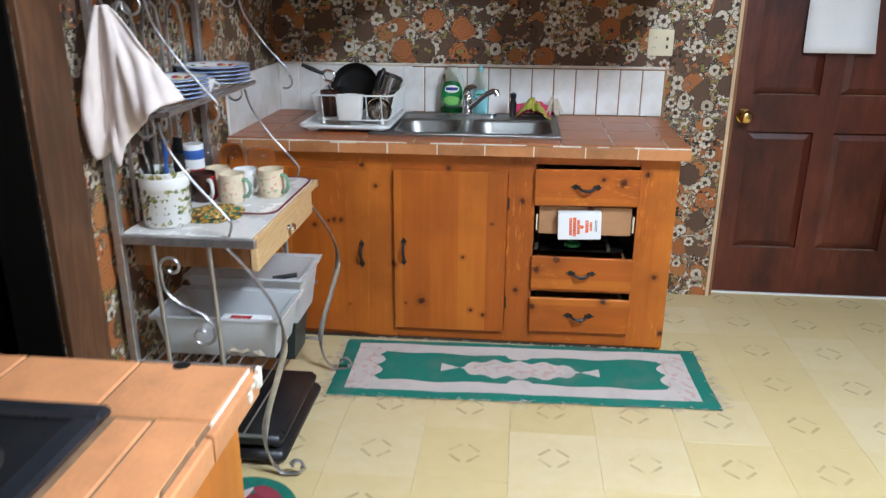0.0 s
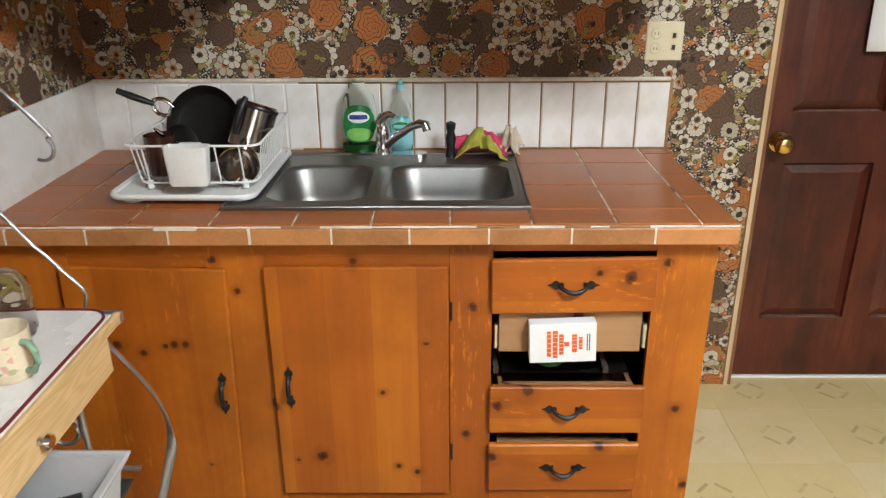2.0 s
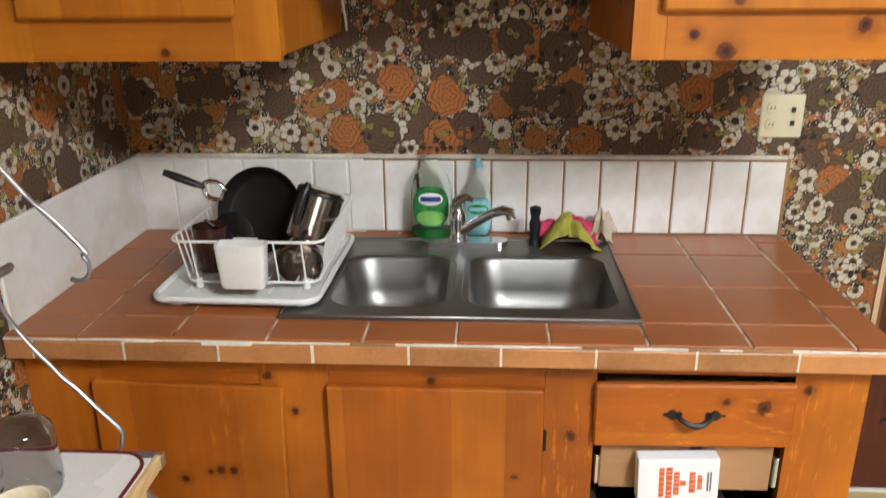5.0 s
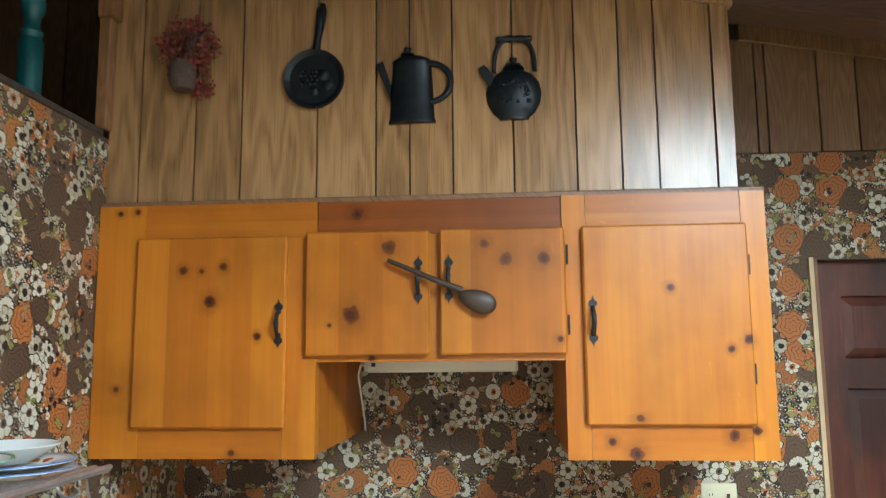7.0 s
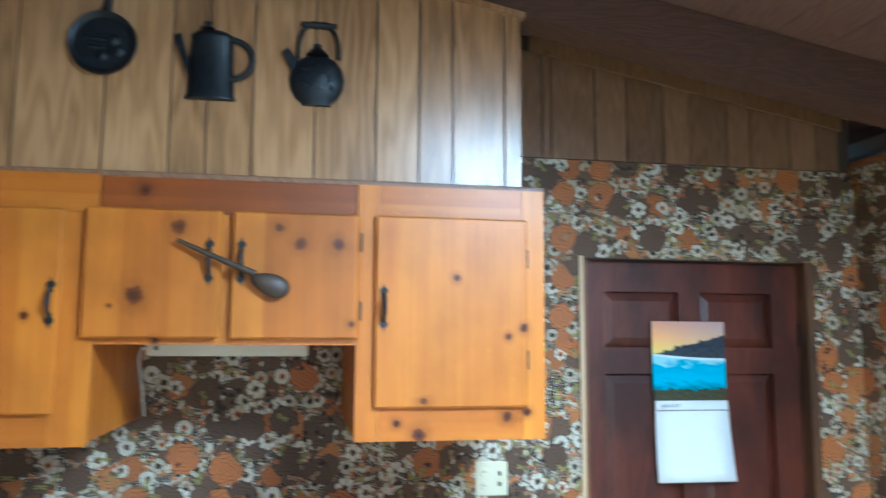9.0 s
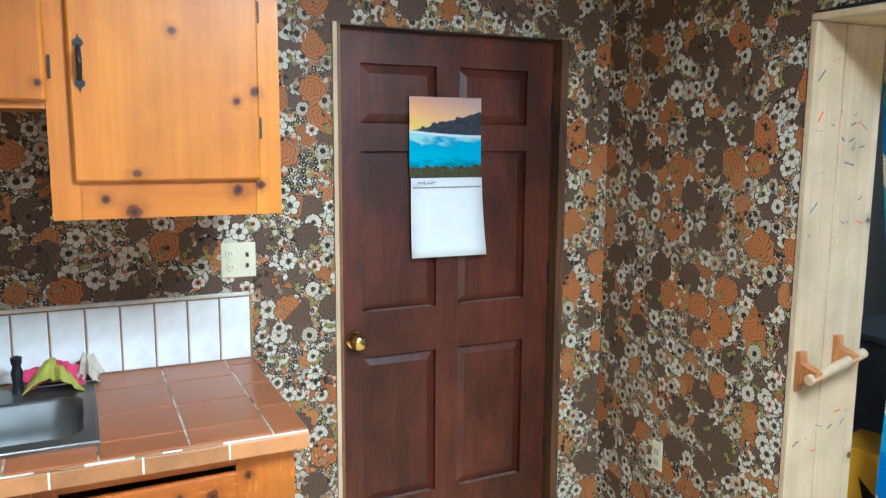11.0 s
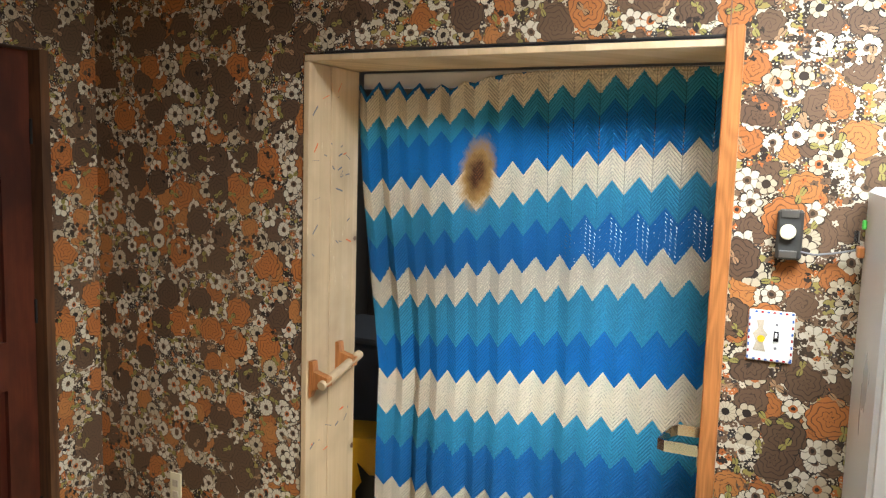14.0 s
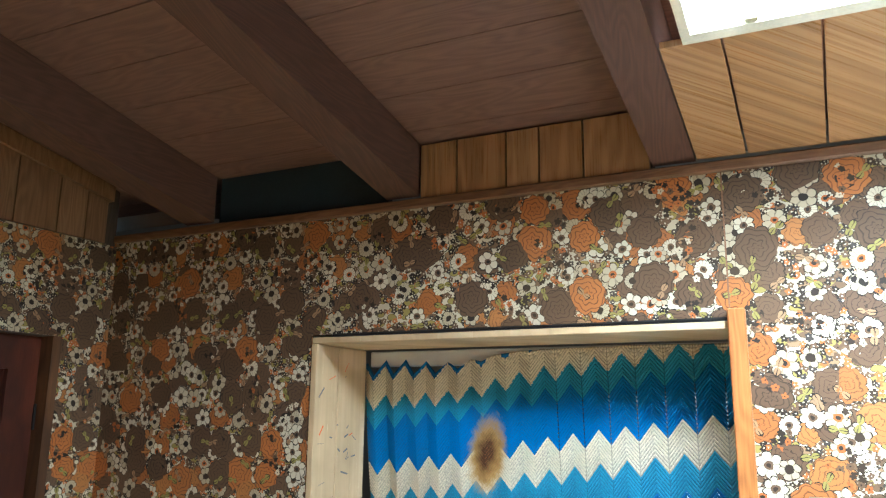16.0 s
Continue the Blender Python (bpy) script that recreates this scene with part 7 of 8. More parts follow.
part("lid", lathe(B(), [(0, 0.012), (0.03, 0.010), (0.056, 0.003), (0.060, 0.0), (0.058, -0.002), (0.03, 0.004), (0, 0.006)], n=28, m=Matrix.Translation((0.325, 3.545, 1.004)) @ pose(0, 0, 0, 75, 0, -12)), SOOT, lidp, "", 45)
part("knob", lathe(B(), [(0, 0.03), (0.012, 0.028), (0.013, 0.02), (0.006, 0.011), (0, 0.011)], n=16, m=Matrix.Translation((0.325, 3.545, 1.004)) @ pose(0, 0, 0, 75, 0, -12)), BLACK, lidp, "", 50)


def bottle(name, label, x, y, liquid, wrap, print_mat, h, r, top, wide, low, high):
    """Clear soap bottle with waisted shoulders, a printed wrap and some soap left."""
    root = thing(name, (x, y, 0.9), label, "soap bottle")
    flat = Matrix.Translation((x, y, 0.906)) @ Matrix.Diagonal((1, 0.62, 1, 1))
    part("shell", lathe(B(), [(0, 0), (r * 0.9, 0), (r, 0.012), (r * 1.02, h * 0.32), (r * 0.98, h * 0.58), (r * 0.80, h * 0.76), (r * 0.42, h * 0.89), (r * 0.29, h * 0.94), (r * 0.28, h)], n=28, m=flat), BOTTLE, root, "", 50)
    part("soap", lathe(B(), [(0, 0.003), (r * 0.86, 0.003), (r * 0.95, 0.014), (r * 0.965, 0.030), (0, 0.030)], n=28, m=flat), liquid, root, "", 50)
    def patch(name, wide, z0, z1, lift, material, parent, shape=2.6):
        """A printed patch that follows the bottle's round front."""
        bm = B()
        cz, hz = h * (z0 + z1) / 2, h * (z1 - z0) / 2

        def spot(p, q):
            a, zz = radians(-90 + p * wide), cz + q * hz
            rr = r * lift * (1.02 if zz < h * 0.45 else 1.02 - 0.165 * (zz / h - 0.45) / 0.24)
            return bm.verts.new(flat @ Vector((rr * math.cos(a), rr * math.sin(a), zz)))

        rings = []
        for j in range(1, 7):
            loop = []
            for i in range(32):
                a = i * math.pi / 16
                c, d = math.cos(a), math.sin(a)
                k = j / 6
                loop.append(spot(k * math.copysign(abs(c) ** (2 / shape), c), k * math.copysign(abs(d) ** (2 / shape), d)))
            rings.append(loop)
        bm.faces.new(rings[0])
        for a, b in zip(rings, rings[1:]):
            for k in range(32):
                bm.faces.new((a[k], b[k], b[(k + 1) % 32], a[(k + 1) % 32]))
        bmesh.ops.recalc_face_normals(bm, faces=bm.faces[:])
        return part(name, bm, material, parent, "", 60)

    lab = patch("label", wide, low, high, 1.03, wrap, root)
    mid_z = low + (high - low) * 0.68
    patch("emblem", wide * 0.62, mid_z - 0.075, mid_z + 0.075, 1.055, print_mat[0], lab, 2.0)
    patch("emblem_bar", wide * 0.5, mid_z - 0.028, mid_z + 0.03, 1.075, print_mat[1], lab, 8.0)
    patch("picture", wide * 0.72, low + 0.02, low + (high - low) * 0.40, 1.055, print_mat[2], lab, 2.0)
    part("cap", lathe(B(), [(0, 0.03), (0.006, 0.03), (0.007, 0.016), (0.013, 0.014), (0.014, 0), (0, 0)], (x, y, 0.9065 + h), 16), top, root, "", 45)
    return root


bottle("dish_soap_bottle", "clear bottle of green dish soap, nearly empty", 0.798, 3.845, GREENSOAP, GREENLABEL, (PAPERWHITE, BLUELABEL, LIMELABEL), 0.238, 0.057, JARGLASS, 56, 0.17, 0.66)
bottle("hand_soap_bottle", "small clear bottle of aqua hand soap", 0.928, 3.866, AQUA, AQUA, (GREENLABEL, AQUA, AQUA), 0.196, 0.037, AQUA, 75, 0.03, 0.60)
spray = thing("sink_sprayer", (1.085, 3.78, 0.907), "black pull-out sprayer standing on the sink deck", "sprayer")
part("grip", lathe(B(), [(0, 0), (0.017, 0), (0.015, 0.006), (0.013, 0.03), (0.017, 0.06), (0.011, 0.078), (0.015, 0.09), (0.016, 0.105), (0, 0.112)], (1.085, 3.785, 0.907), 18), BLACK, spray, "", 50)


def rag(name, label, material, cx, cy, z0, w, d, h, seed, drape=0.35, wild=0.22):
    """A crumpled cloth heap: a sheet pushed into folds."""
    bm = B()
    n = 22
    grid = []
    for j in range(n + 1):
        for i in range(n + 1):
            u, v = i / n * 2 - 1, j / n * 2 - 1
            r = math.sqrt(u * u + v * v)
            a = math.atan2(v, u)
            rim = 1 + wild * math.sin(a * 5 + seed) + 0.12 * math.sin(a * 9 + seed * 2)
            f = noise.noise((u * 2.6 + seed, v * 2.6, seed * 0.7)) * 1.5
            g = noise.noise((u * 5 + seed, v * 5, seed))
            z = h * max(0.0, 1 - (r * 0.82) ** 1.7) * (0.75 + drape * math.sin(a * 4 + seed)) + h * 0.30 * f + h * 0.14 * g
            grid.append(bm.verts.new((cx + u * w * rim * (1 - 0.15 * abs(v)), cy + v * d * rim, max(z0 + 0.004, z0 + 0.006 + z))))
    for j in range(n):
        for i in range(n):
            k = j * (n + 1) + i
            bm.faces.new((grid[k], grid[k + 1], grid[k + n + 2], grid[k + n + 1]))
    ob = solid(name, bm, material, label, "cloth", smooth=80)
    ob.modifiers.new("thickness", 'SOLIDIFY').thickness = 0.003
    return ob


rag("pink_dishcloth", "bright pink dishcloth in a heap on the sink edge", PINKCLOTH, 1.182, 3.838, 0.905, 0.090, 0.040, 0.080, 1.3, 0.08, 0.05)
bm = B()
sheet = []
for j in range(25):
    for i in range(37):
        u, v = i / 18 - 1, j / 24
        arch = max(0.0, 1 - abs(u + 0.08) ** 1.7)
        crease = 0.5 * noise.noise((u * 3.2, v * 1.4, 2.0)) + 0.3 * noise.noise((u * 7.0, v * 3.0, 5.0)) + 0.12 * noise.noise((u * 15, v * 9, 1.0))
        pinch = 0.016 * math.exp(-((u - 0.02) / 0.16) ** 2) * (1 - v)
        x = 1.178 + u * (0.066 + 0.014 * (1 - v)) + 0.012 * crease
        y = 3.812 - 0.088 * (1 - v) * (1 + 0.25 * crease) + pinch * 2
        z = 0.9105 + arch * 0.074 * (0.5 + 0.55 * math.sin(min(1.0, v * 1.35 + 0.12) * math.pi / 2)) + 0.020 * crease * (0.3 + arch) - pinch
        sheet.append(bm.verts.new((x, y, max(0.9095, z))))
for j in range(24):
    for i in range(36):
        k = j * 37 + i
        bm.faces.new((sheet[k], sheet[k + 1], sheet[k + 38], sheet[k + 37]))
cloth = solid("lime_dishcloth", bm, LIMECLOTH, "yellow-green dishcloth folded over on the sink edge", "cloth", smooth=80)
cloth.modifiers.new("thickness", 'SOLIDIFY').thickness = 0.003
rag("beige_scrubber", "beige scrubber wedged by the dishcloths", BEIGECLOTH, 1.272, 3.835, 0.905, 0.038, 0.032, 0.075, 7.7)

# ---- baker's rack with its load ----
def flow(pts, k=5):
    """A smooth line through the given turns of a bent bar."""
    q = [pts[0]] + list(pts) + [pts[-1]]
    line = []
    for a, b, c, d in zip(q, q[1:], q[2:], q[3:]):
        for i in range(k):
            t = i / k
            line.append(tuple(0.5 * (2 * b[m] + (c[m] - a[m]) * t + (2 * a[m] - 5 * b[m] + 4 * c[m] - d[m]) * t * t + (3 * b[m] - a[m] - 3 * c[m] + d[m]) * t ** 3) for m in (0, 1)))
    return line + [pts[-1]]


BX0, BX1, BY0, BY1, WZ = WEST + 0.03, 0.372, 2.215, 2.925, 0.80
br = thing("bakers_rack", (0.15, 2.57, 0), "grey scrolled metal baker's rack with a white worktop", "shelf rack")
part("worktop", box(B(), BX0 + 0.004, BX1 - 0.014, BY0 + 0.012, BY1 - 0.012, WZ - 0.022, WZ - 0.002, 0.002), WORKTOP, br, "white laminate worktop")
part("front_edge", box(B(), BX1 - 0.013, BX1, BY0 + 0.004, BY1 - 0.004, WZ - 0.028, WZ, 0.003), PALEWOOD, br, "pale wood edge")
dw = part("drawer_front", box(B(), BX1 - 0.03, BX1 - 0.008, BY0 + 0.03, BY1 - 0.06, WZ - 0.115, WZ - 0.030, 0.003), PALEWOOD, br, "pale wood drawer front")
part("knob", lathe(B(), [(0, 0.026), (0.012, 0.024), (0.015, 0.016), (0.007, 0.008), (0.009, 0), (0, 0)], n=16, m=pose(BX1 - 0.008, 2.555, WZ - 0.072, 0, 90)), CHROME, dw, "chrome knob", 45)
part("drawer_body", box(B(), BX0 + 0.02, BX1 - 0.032, BY0 + 0.04, BY1 - 0.07, WZ - 0.11, WZ - 0.023), CASING, br, "brown drawer body")
for y in (BY0, BY1):
    part("side_bar", box(B(), BX0 - 0.004, BX1, y - 0.011, y + 0.011, WZ - 0.03, WZ - 0.004, 0.002), RACKMETAL, br)
    part("back_post", box(B(), BX0 - 0.012, BX0 + 0.012, y - 0.012, y + 0.012, 0, 1.49, 0.002), RACKMETAL, br)
    for x in (BX0 + 0.10, BX0 + 0.27):
        part("leg_bar", tube(B(), [(x, y, WZ - 0.03), (x + 0.01, y, 0.42), (x + 0.02, y, 0.12)], 0.008, 8), RACKMETAL, br, "", 60)
    # front leg: a long S from the worktop to a scrolled foot
    pts = [(BX1 - 0.09, WZ - 0.03), (BX1 - 0.03, WZ - 0.10), (BX1 + 0.045, WZ - 0.22), (BX1 + 0.065, WZ - 0.33), (BX1 + 0.035, WZ - 0.45), (BX1 - 0.005, WZ - 0.58), (BX1 - 0.02, WZ - 0.67), (BX1 - 0.005, 0.055), (BX1 + 0.03, 0.012), (BX1 + 0.07, 0.012)]
    pts += spiral(BX1 + 0.075, 0.040, 0.029, 0.012, -1.4, 3.6, 10)
    part("front_leg", tube(B(), [(a, y, b) for a, b in flow(pts)], 0.011, 8, False, 0.4), RACKMETAL, br, "", 60)
    # scroll in the side
    s = spiral(BX0 + 0.15, 0.70, 0.012, 0.038, -2.5, 3.6, 14) + [(BX0 + 0.12, 0.63), (BX0 + 0.17, 0.58), (BX0 + 0.235, 0.55), (BX0 + 0.265, 0.51)] + spiral(BX0 + 0.225, 0.485, 0.042, 0.012, 0.5, -5.4, 14)
    part("scroll", tube(B(), [(a, y, b) for a, b in flow(s, 2)], 0.0055, 6), RACKMETAL, br, "", 60)
    s = spiral(BX0 + 0.13, 0.30, 0.012, 0.036, -2.5, 3.6, 14) + [(BX0 + 0.10, 0.24), (BX0 + 0.15, 0.19), (BX0 + 0.24, 0.15), (BX0 + 0.28, 0.10)]
    part("scroll", tube(B(), [(a, y, b) for a, b in flow(s, 2)], 0.0055, 6), RACKMETAL, br, "", 60)
    # brackets that carry the wire shelves
    for z, d in ((1.148, 0.185), (1.475, 0.20)):
        part("shelf_bar", tube(B(), [(BX0, y, z), (BX0 + d + 0.01, y, z)], 0.007, 6), RACKMETAL, br)
        c = [(BX0 + 0.16, z - 0.02), (BX0 + 0.18, z - 0.09), (BX0 + 0.24, z - 0.18), (BX0 + 0.30, z - 0.25), (BX0 + 0.335, z - 0.29)] + ([(BX0 + 0.345, z - 0.31), (BX0 + 0.335, z - 0.345)] if z < 1.3 else spiral(BX0 + 0.31, z - 0.32, 0.03, 0.02, 0.9, -2.0, 6))
        part("stay", tube(B(), [(a, y, b) for a, b in flow(c)], 0.004, 6), RACKMETAL, br, "", 60)
        part("curl", tube(B(), [(a, y, b) for a, b in spiral(BX0 + 0.12, z - 0.035, 0.03, 0.024, 1.6, -3.4, 12)], 0.004, 6), RACKMETAL, br, "", 60)
for z, d in ((1.148, 0.185), (1.475, 0.20)):
    for k in range(7):
        x = BX0 + 0.01 + d * k / 6
        part("shelf_wire", tube(B(), [(x, BY0 - 0.01, z + 0.006), (x, BY1 + 0.01, z + 0.006)], 0.0045 if 0 < k < 6 else 0.007, 6), RACKMETAL, br)
    part("shelf_edge", box(B(), BX0 + d + 0.006, BX0 + d + 0.012, BY0 - 0.01, BY1 + 0.01, z - 0.004, z + 0.010, 0.001), RACKMETAL, br)
for y in (2.4, 2.57, 2.74):
    part("back_hoop", tube(B(), [(BX0, y - 0.06, WZ), (BX0, y - 0.06, 1.36), (BX0, y - 0.04, 1.42), (BX0, y, 1.445), (BX0, y + 0.04, 1.42), (BX0, y + 0.06, 1.36), (BX0, y + 0.06, WZ)], 0.006, 6), RACKMETAL, br, "", 60)
for z in (0.385, 0.14):
    for k in range(8):
        x = BX0 + 0.02 + 0.30 * k / 7
        part("lower_wire", tube(B(), [(x, BY0, z), (x, BY1, z)], 0.004, 6), RACKMETAL, br)
    for y in (BY0, BY1):
        part("lower_bar", tube(B(), [(BX0, y, z), (BX1 - 0.02, y, z)], 0.006, 6), RACKMETAL, br)


def plate(r=0.123, label="white china dinner plate with a fruit print, stacked on the rack"):
    root = thing("dinner_plate", (0, 0, 0), label, "plate", "plates on the rack")
    part("plate", lathe(B(), [(0, 0.004), (r * 0.58, 0.004), (r * 0.66, 0.010), (r, 0.017), (r * 1.005, 0.020), (r * 0.98, 0.0205), (r * 0.64, 0.0135), (r * 0.57, 0.0085), (0, 0.0085)], n=40), PLATEPRINT, root, "", 40)
    part("blue_rim", lathe(B(), [(r * 1.004, 0.0185), (r * 1.008, 0.0195), (r * 1.004, 0.0208), (r * 0.985, 0.0208)], n=40), BLUE_PRINT, root, "thin dark blue rim", 40)
    return root


first = plate()
first.location = (0.060, 2.795, 1.158)
for k in range(1, 5):
    copy_thing(first, pose(0.060 + 0.002 * (k % 2), 2.795, 1.158 + k * 0.0125))
for k in range(5):
    copy_thing(first, pose(0.060, 2.42 + 0.002 * (k % 2), 1.158 + k * 0.0125))
for k in range(2):
    copy_thing(first, pose(0.060, 2.74, 1.486 + k * 0.014))
for k in range(2):
    copy_thing(first, pose(0.060, 2.46, 1.486 + k * 0.014))
tc = thing("tea_cup", (0.085, 2.60, 1.155), "small white china cup beside the plates", "cup")
part("cup", lathe(B(), [(0, 0.0), (0.018, 0.0), (0.03, 0.02), (0.037, 0.045), (0.035, 0.045), (0.027, 0.021), (0, 0.004)], (0.10, 2.61, 1.157), 24), CERAMIC, tc, "", 45)
part("handle", tube(B(), [(0.135, 2.61, 1.192), (0.15, 2.61, 1.185), (0.148, 2.61, 1.172), (0.13, 2.61, 1.17)], 0.0035, 6), CERAMIC, tc, "", 60)
bowl = thing("serving_dish", (0.05, 2.735, 1.517), "white china serving dish on the top wire shelf", "dish")
part("dish", lathe(B(), [(0, 0.0), (0.05, 0.0), (0.088, 0.022), (0.105, 0.034), (0.102, 0.036), (0.085, 0.026), (0.048, 0.005), (0, 0.005)], (0.050, 2.735, 1.517), 36), CERAMIC, bowl, "", 45)
gd = thing("green_rimmed_dish", (0.07, 2.50, 1.51), "white china dish with a green rim on the top wire shelf", "dish")
part("dish", lathe(B(), [(0, 0.0), (0.07, 0.0), (0.112, 0.022), (0.132, 0.032), (0.129, 0.034), (0.108, 0.026), (0.068, 0.005), (0, 0.005)], (0.068, 2.505, 1.515), 40), CERAMIC, gd, "", 45)
part("rim_line", lathe(B(), [(0.121, 0.0275), (0.1335, 0.0325), (0.132, 0.0355), (0.126, 0.0335)], (0.068, 2.505, 1.515), 40), GREENGLAZE, gd, "green rim line", 45)

rb = thing("red_bowl", (0.06, 2.40, 1.49), "red-brown glazed bowl on the top wire shelf", "bowl")
part("bowl", lathe(B(), [(0, 0.0), (0.05, 0.0), (0.10, 0.04), (0.118, 0.075), (0.114, 0.076), (0.095, 0.043), (0.048, 0.006), (0, 0.006)], (0.060, 2.335, 1.486), 36), surface("red_brown_glaze", (0.22, 0.045, 0.02), 0.2, 0.0, 0.3), rb, "", 45)

# towel over the end of the shelf
bm = B()
n, rows = 48, 30
g = []
hem = ((-1.0, 0.31), (-0.75, 0.40), (-0.4, 0.385), (-0.1, 0.42), (0.15, 0.345), (0.4, 0.30), (0.7, 0.265), (1.0, 0.235))
for j in range(rows + 1):
    t = j / rows
    for i in range(n + 1):
        u = i / n * 2 - 1
        low = float(np.interp(u, [a for a, b in hem], [b for a, b in hem]))
        x = 0.040 + u * 0.014 + (0.165 * max(u, 0) + 0.085 * min(u, 0)) * t ** 0.85
        pleat = abs(math.sin(u * 5.2 + 0.5)) ** 0.7 - 0.5
        y = 2.165 - 0.012 * (1 - t) - 0.02 * pleat * (0.25 + 0.75 * t) - 0.07 * noise.noise((u * 2.3 + 3.1, t * 0.9, 1.7)) * (0.2 + 0.8 * t) - 0.02 * noise.noise((u * 6, t * 4, 5.0)) * t
        g.append(bm.verts.new((x, y, 1.44 - t * low + 0.006 * math.sin(u * 11) * t)))
for j in range(rows):
    for i in range(n):
        k = j * (n + 1) + i
        bm.faces.new((g[k], g[k + 1], g[k + n + 2], g[k + n + 1]))
tw = solid("hand_towel", bm, TOWEL, "pale pink hand towel hanging from a rack hook", "towel", smooth=80)
tw.modifiers.new("thickness", 'SOLIDIFY').thickness = 0.005
solid("towel_hook", tube(B(), [(0.02, 2.205, 1.475), (0.02, 2.17, 1.46), (0.035, 2.165, 1.43), (0.055, 2.175, 1.425), (0.07, 2.18, 1.45)], 0.005, 6), RACKMETAL, "bent grey hook on the rack's end", "hook", smooth=60)

# crock with utensils
cr = thing("utensil_crock", (0.05, 2.33, WZ), "white ceramic crock with a printed landscape, full of utensils", "crock")
part("crock", lathe(B(), [(0, 0.001), (0.066, 0.001), (0.071, 0.01), (0.072, 0.15), (0.076, 0.155), (0.076, 0.166), (0.071, 0.168), (0.067, 0.155), (0.066, 0.012), (0, 0.01)], (0.060, 2.335, WZ), 36), CROCKPRINT, cr, "", 40)
part("glazed_band", lathe(B(), [(0.0722, 0.118), (0.0735, 0.12), (0.0735, 0.15), (0.0722, 0.152)], (0.060, 2.335, WZ), 36), CERAMIC, cr, "", 40)
rnd = random.Random(21)
for k, (m_, wide) in enumerate(((BLACK, 0.02), (BLACK, 0.026), (STEEL, 0.016), (BLACK, 0.014), (DARKWOOD, 0.022), (BLACK, 0.02), (BLUE_PRINT, 0.012))):
    a = k * 0.9
    dx, dy = 0.03 * math.cos(a), 0.03 * math.sin(a)
    hh = rnd.uniform(0.20, 0.28)
    ut = thing("kitchen_utensil", (0.060 + dx, 2.335 + dy, WZ + 0.02), "dark handled cooking utensil standing in the crock", "utensil", "utensils in the crock")
    part("shaft", tube(B(), [(0.060 + dx, 2.335 + dy, WZ + 0.015), (0.060 + dx * 1.6, 2.335 + dy * 1.6, WZ + hh - 0.07)], 0.006, 6), m_, ut)
    part("head", tube(B(), [(0.060 + dx * 1.6, 2.335 + dy * 1.6, WZ + hh - 0.07), (0.060 + dx * 1.75, 2.335 + dy * 1.75, WZ + hh - 0.04), (0.060 + dx * 1.9, 2.335 + dy * 1.9, WZ + hh)], [0.006, wide, wide * 0.8], 8, False, 0.35), m_, ut, "", 60)

tin = thing("printed_tin", (0.0, 2.70, WZ), "white tin with a blue and red print behind the mugs", "tin")
part("tin", lathe(B(), [(0, 0.001), (0.036, 0.001), (0.036, 0.165), (0.033, 0.17), (0, 0.17)], (0.000, 2.700, WZ), 28), CERAMIC, tin, "", 40)
part("blue_band", lathe(B(), [(0.0362, 0.12), (0.037, 0.122), (0.037, 0.15), (0.0362, 0.152)], (0.000, 2.700, WZ), 28), BLUE_PRINT, tin, "", 40)
part("red_band", lathe(B(), [(0.0362, 0.07), (0.037, 0.072), (0.037, 0.085), (0.0362, 0.087)], (0.000, 2.700, WZ), 28), REDGLAZE, tin, "", 40)

# tray with mugs
tr = thing("serving_tray", (0.2, 2.66, WZ), "white serving tray with a maroon edge on the rack", "tray")
o = []
for cx, cy, a0 in ((0.31, 2.86, 0), (0.05, 2.86, 90), (0.05, 2.48, 180), (0.31, 2.48, 270)):
    for k in range(7):
        a = radians(a0 + 15 * k)
        o.append((cx + 0.05 * math.cos(a), cy + 0.05 * math.sin(a)))
part("board", prism(B(), o, 2, WZ + 0.0005, WZ + 0.008), WORKTOP, tr)
part("edge", tube(B(), [(a, b, WZ + 0.0085) for a, b in o], 0.0035, 6, True), MAROON, tr, "maroon edge", 60)


def mug(x, y, body, grip, label, turn=0.0, r=0.039, h=0.088):
    root = thing("mug", (x, y, WZ + 0.009), label, "mug", "mugs on the tray")
    part("mug_body", lathe(B(), [(0, 0.0), (r * 0.86, 0.0), (r * 0.95, 0.006), (r, h * 0.3), (r * 0.98, h * 0.9), (r * 1.02, h), (r * 0.96, h), (r * 0.92, h * 0.85), (r * 0.9, 0.008), (0, 0.006)], (x, y, WZ + 0.009), 32), body, root, "", 45)
    c, s = math.cos(turn), math.sin(turn)
    pts = [(r * 0.95, h * 0.8), (r * 1.35, h * 0.82), (r * 1.62, h * 0.66), (r * 1.62, h * 0.42), (r * 1.35, h * 0.22), (r * 0.95, h * 0.2)]
    part("handle", tube(B(), [(x + a * c, y + a * s, WZ + 0.009 + b) for a, b in pts], 0.0065, 8), grip, root, "", 60)
    return root


def mug_patch(root, x, y, a0, a1, z0, z1, material, r=0.0425, name="print"):
    """A printed area on the mug's round side."""
    bm = B()
    base_z = WZ + 0.009
    cols_ = 8
    low = [bm.verts.new((x + r * math.cos(a0 + (a1 - a0) * k / cols_), y + r * math.sin(a0 + (a1 - a0) * k / cols_), base_z + z0)) for k in range(cols_ + 1)]
    high = [bm.verts.new((v.co.x, v.co.y, base_z + z1)) for v in low]
    for k in range(cols_):
        bm.faces.new((low[k], low[k + 1], high[k + 1], high[k]))
    return part(name, bm, material, root, "", 60)


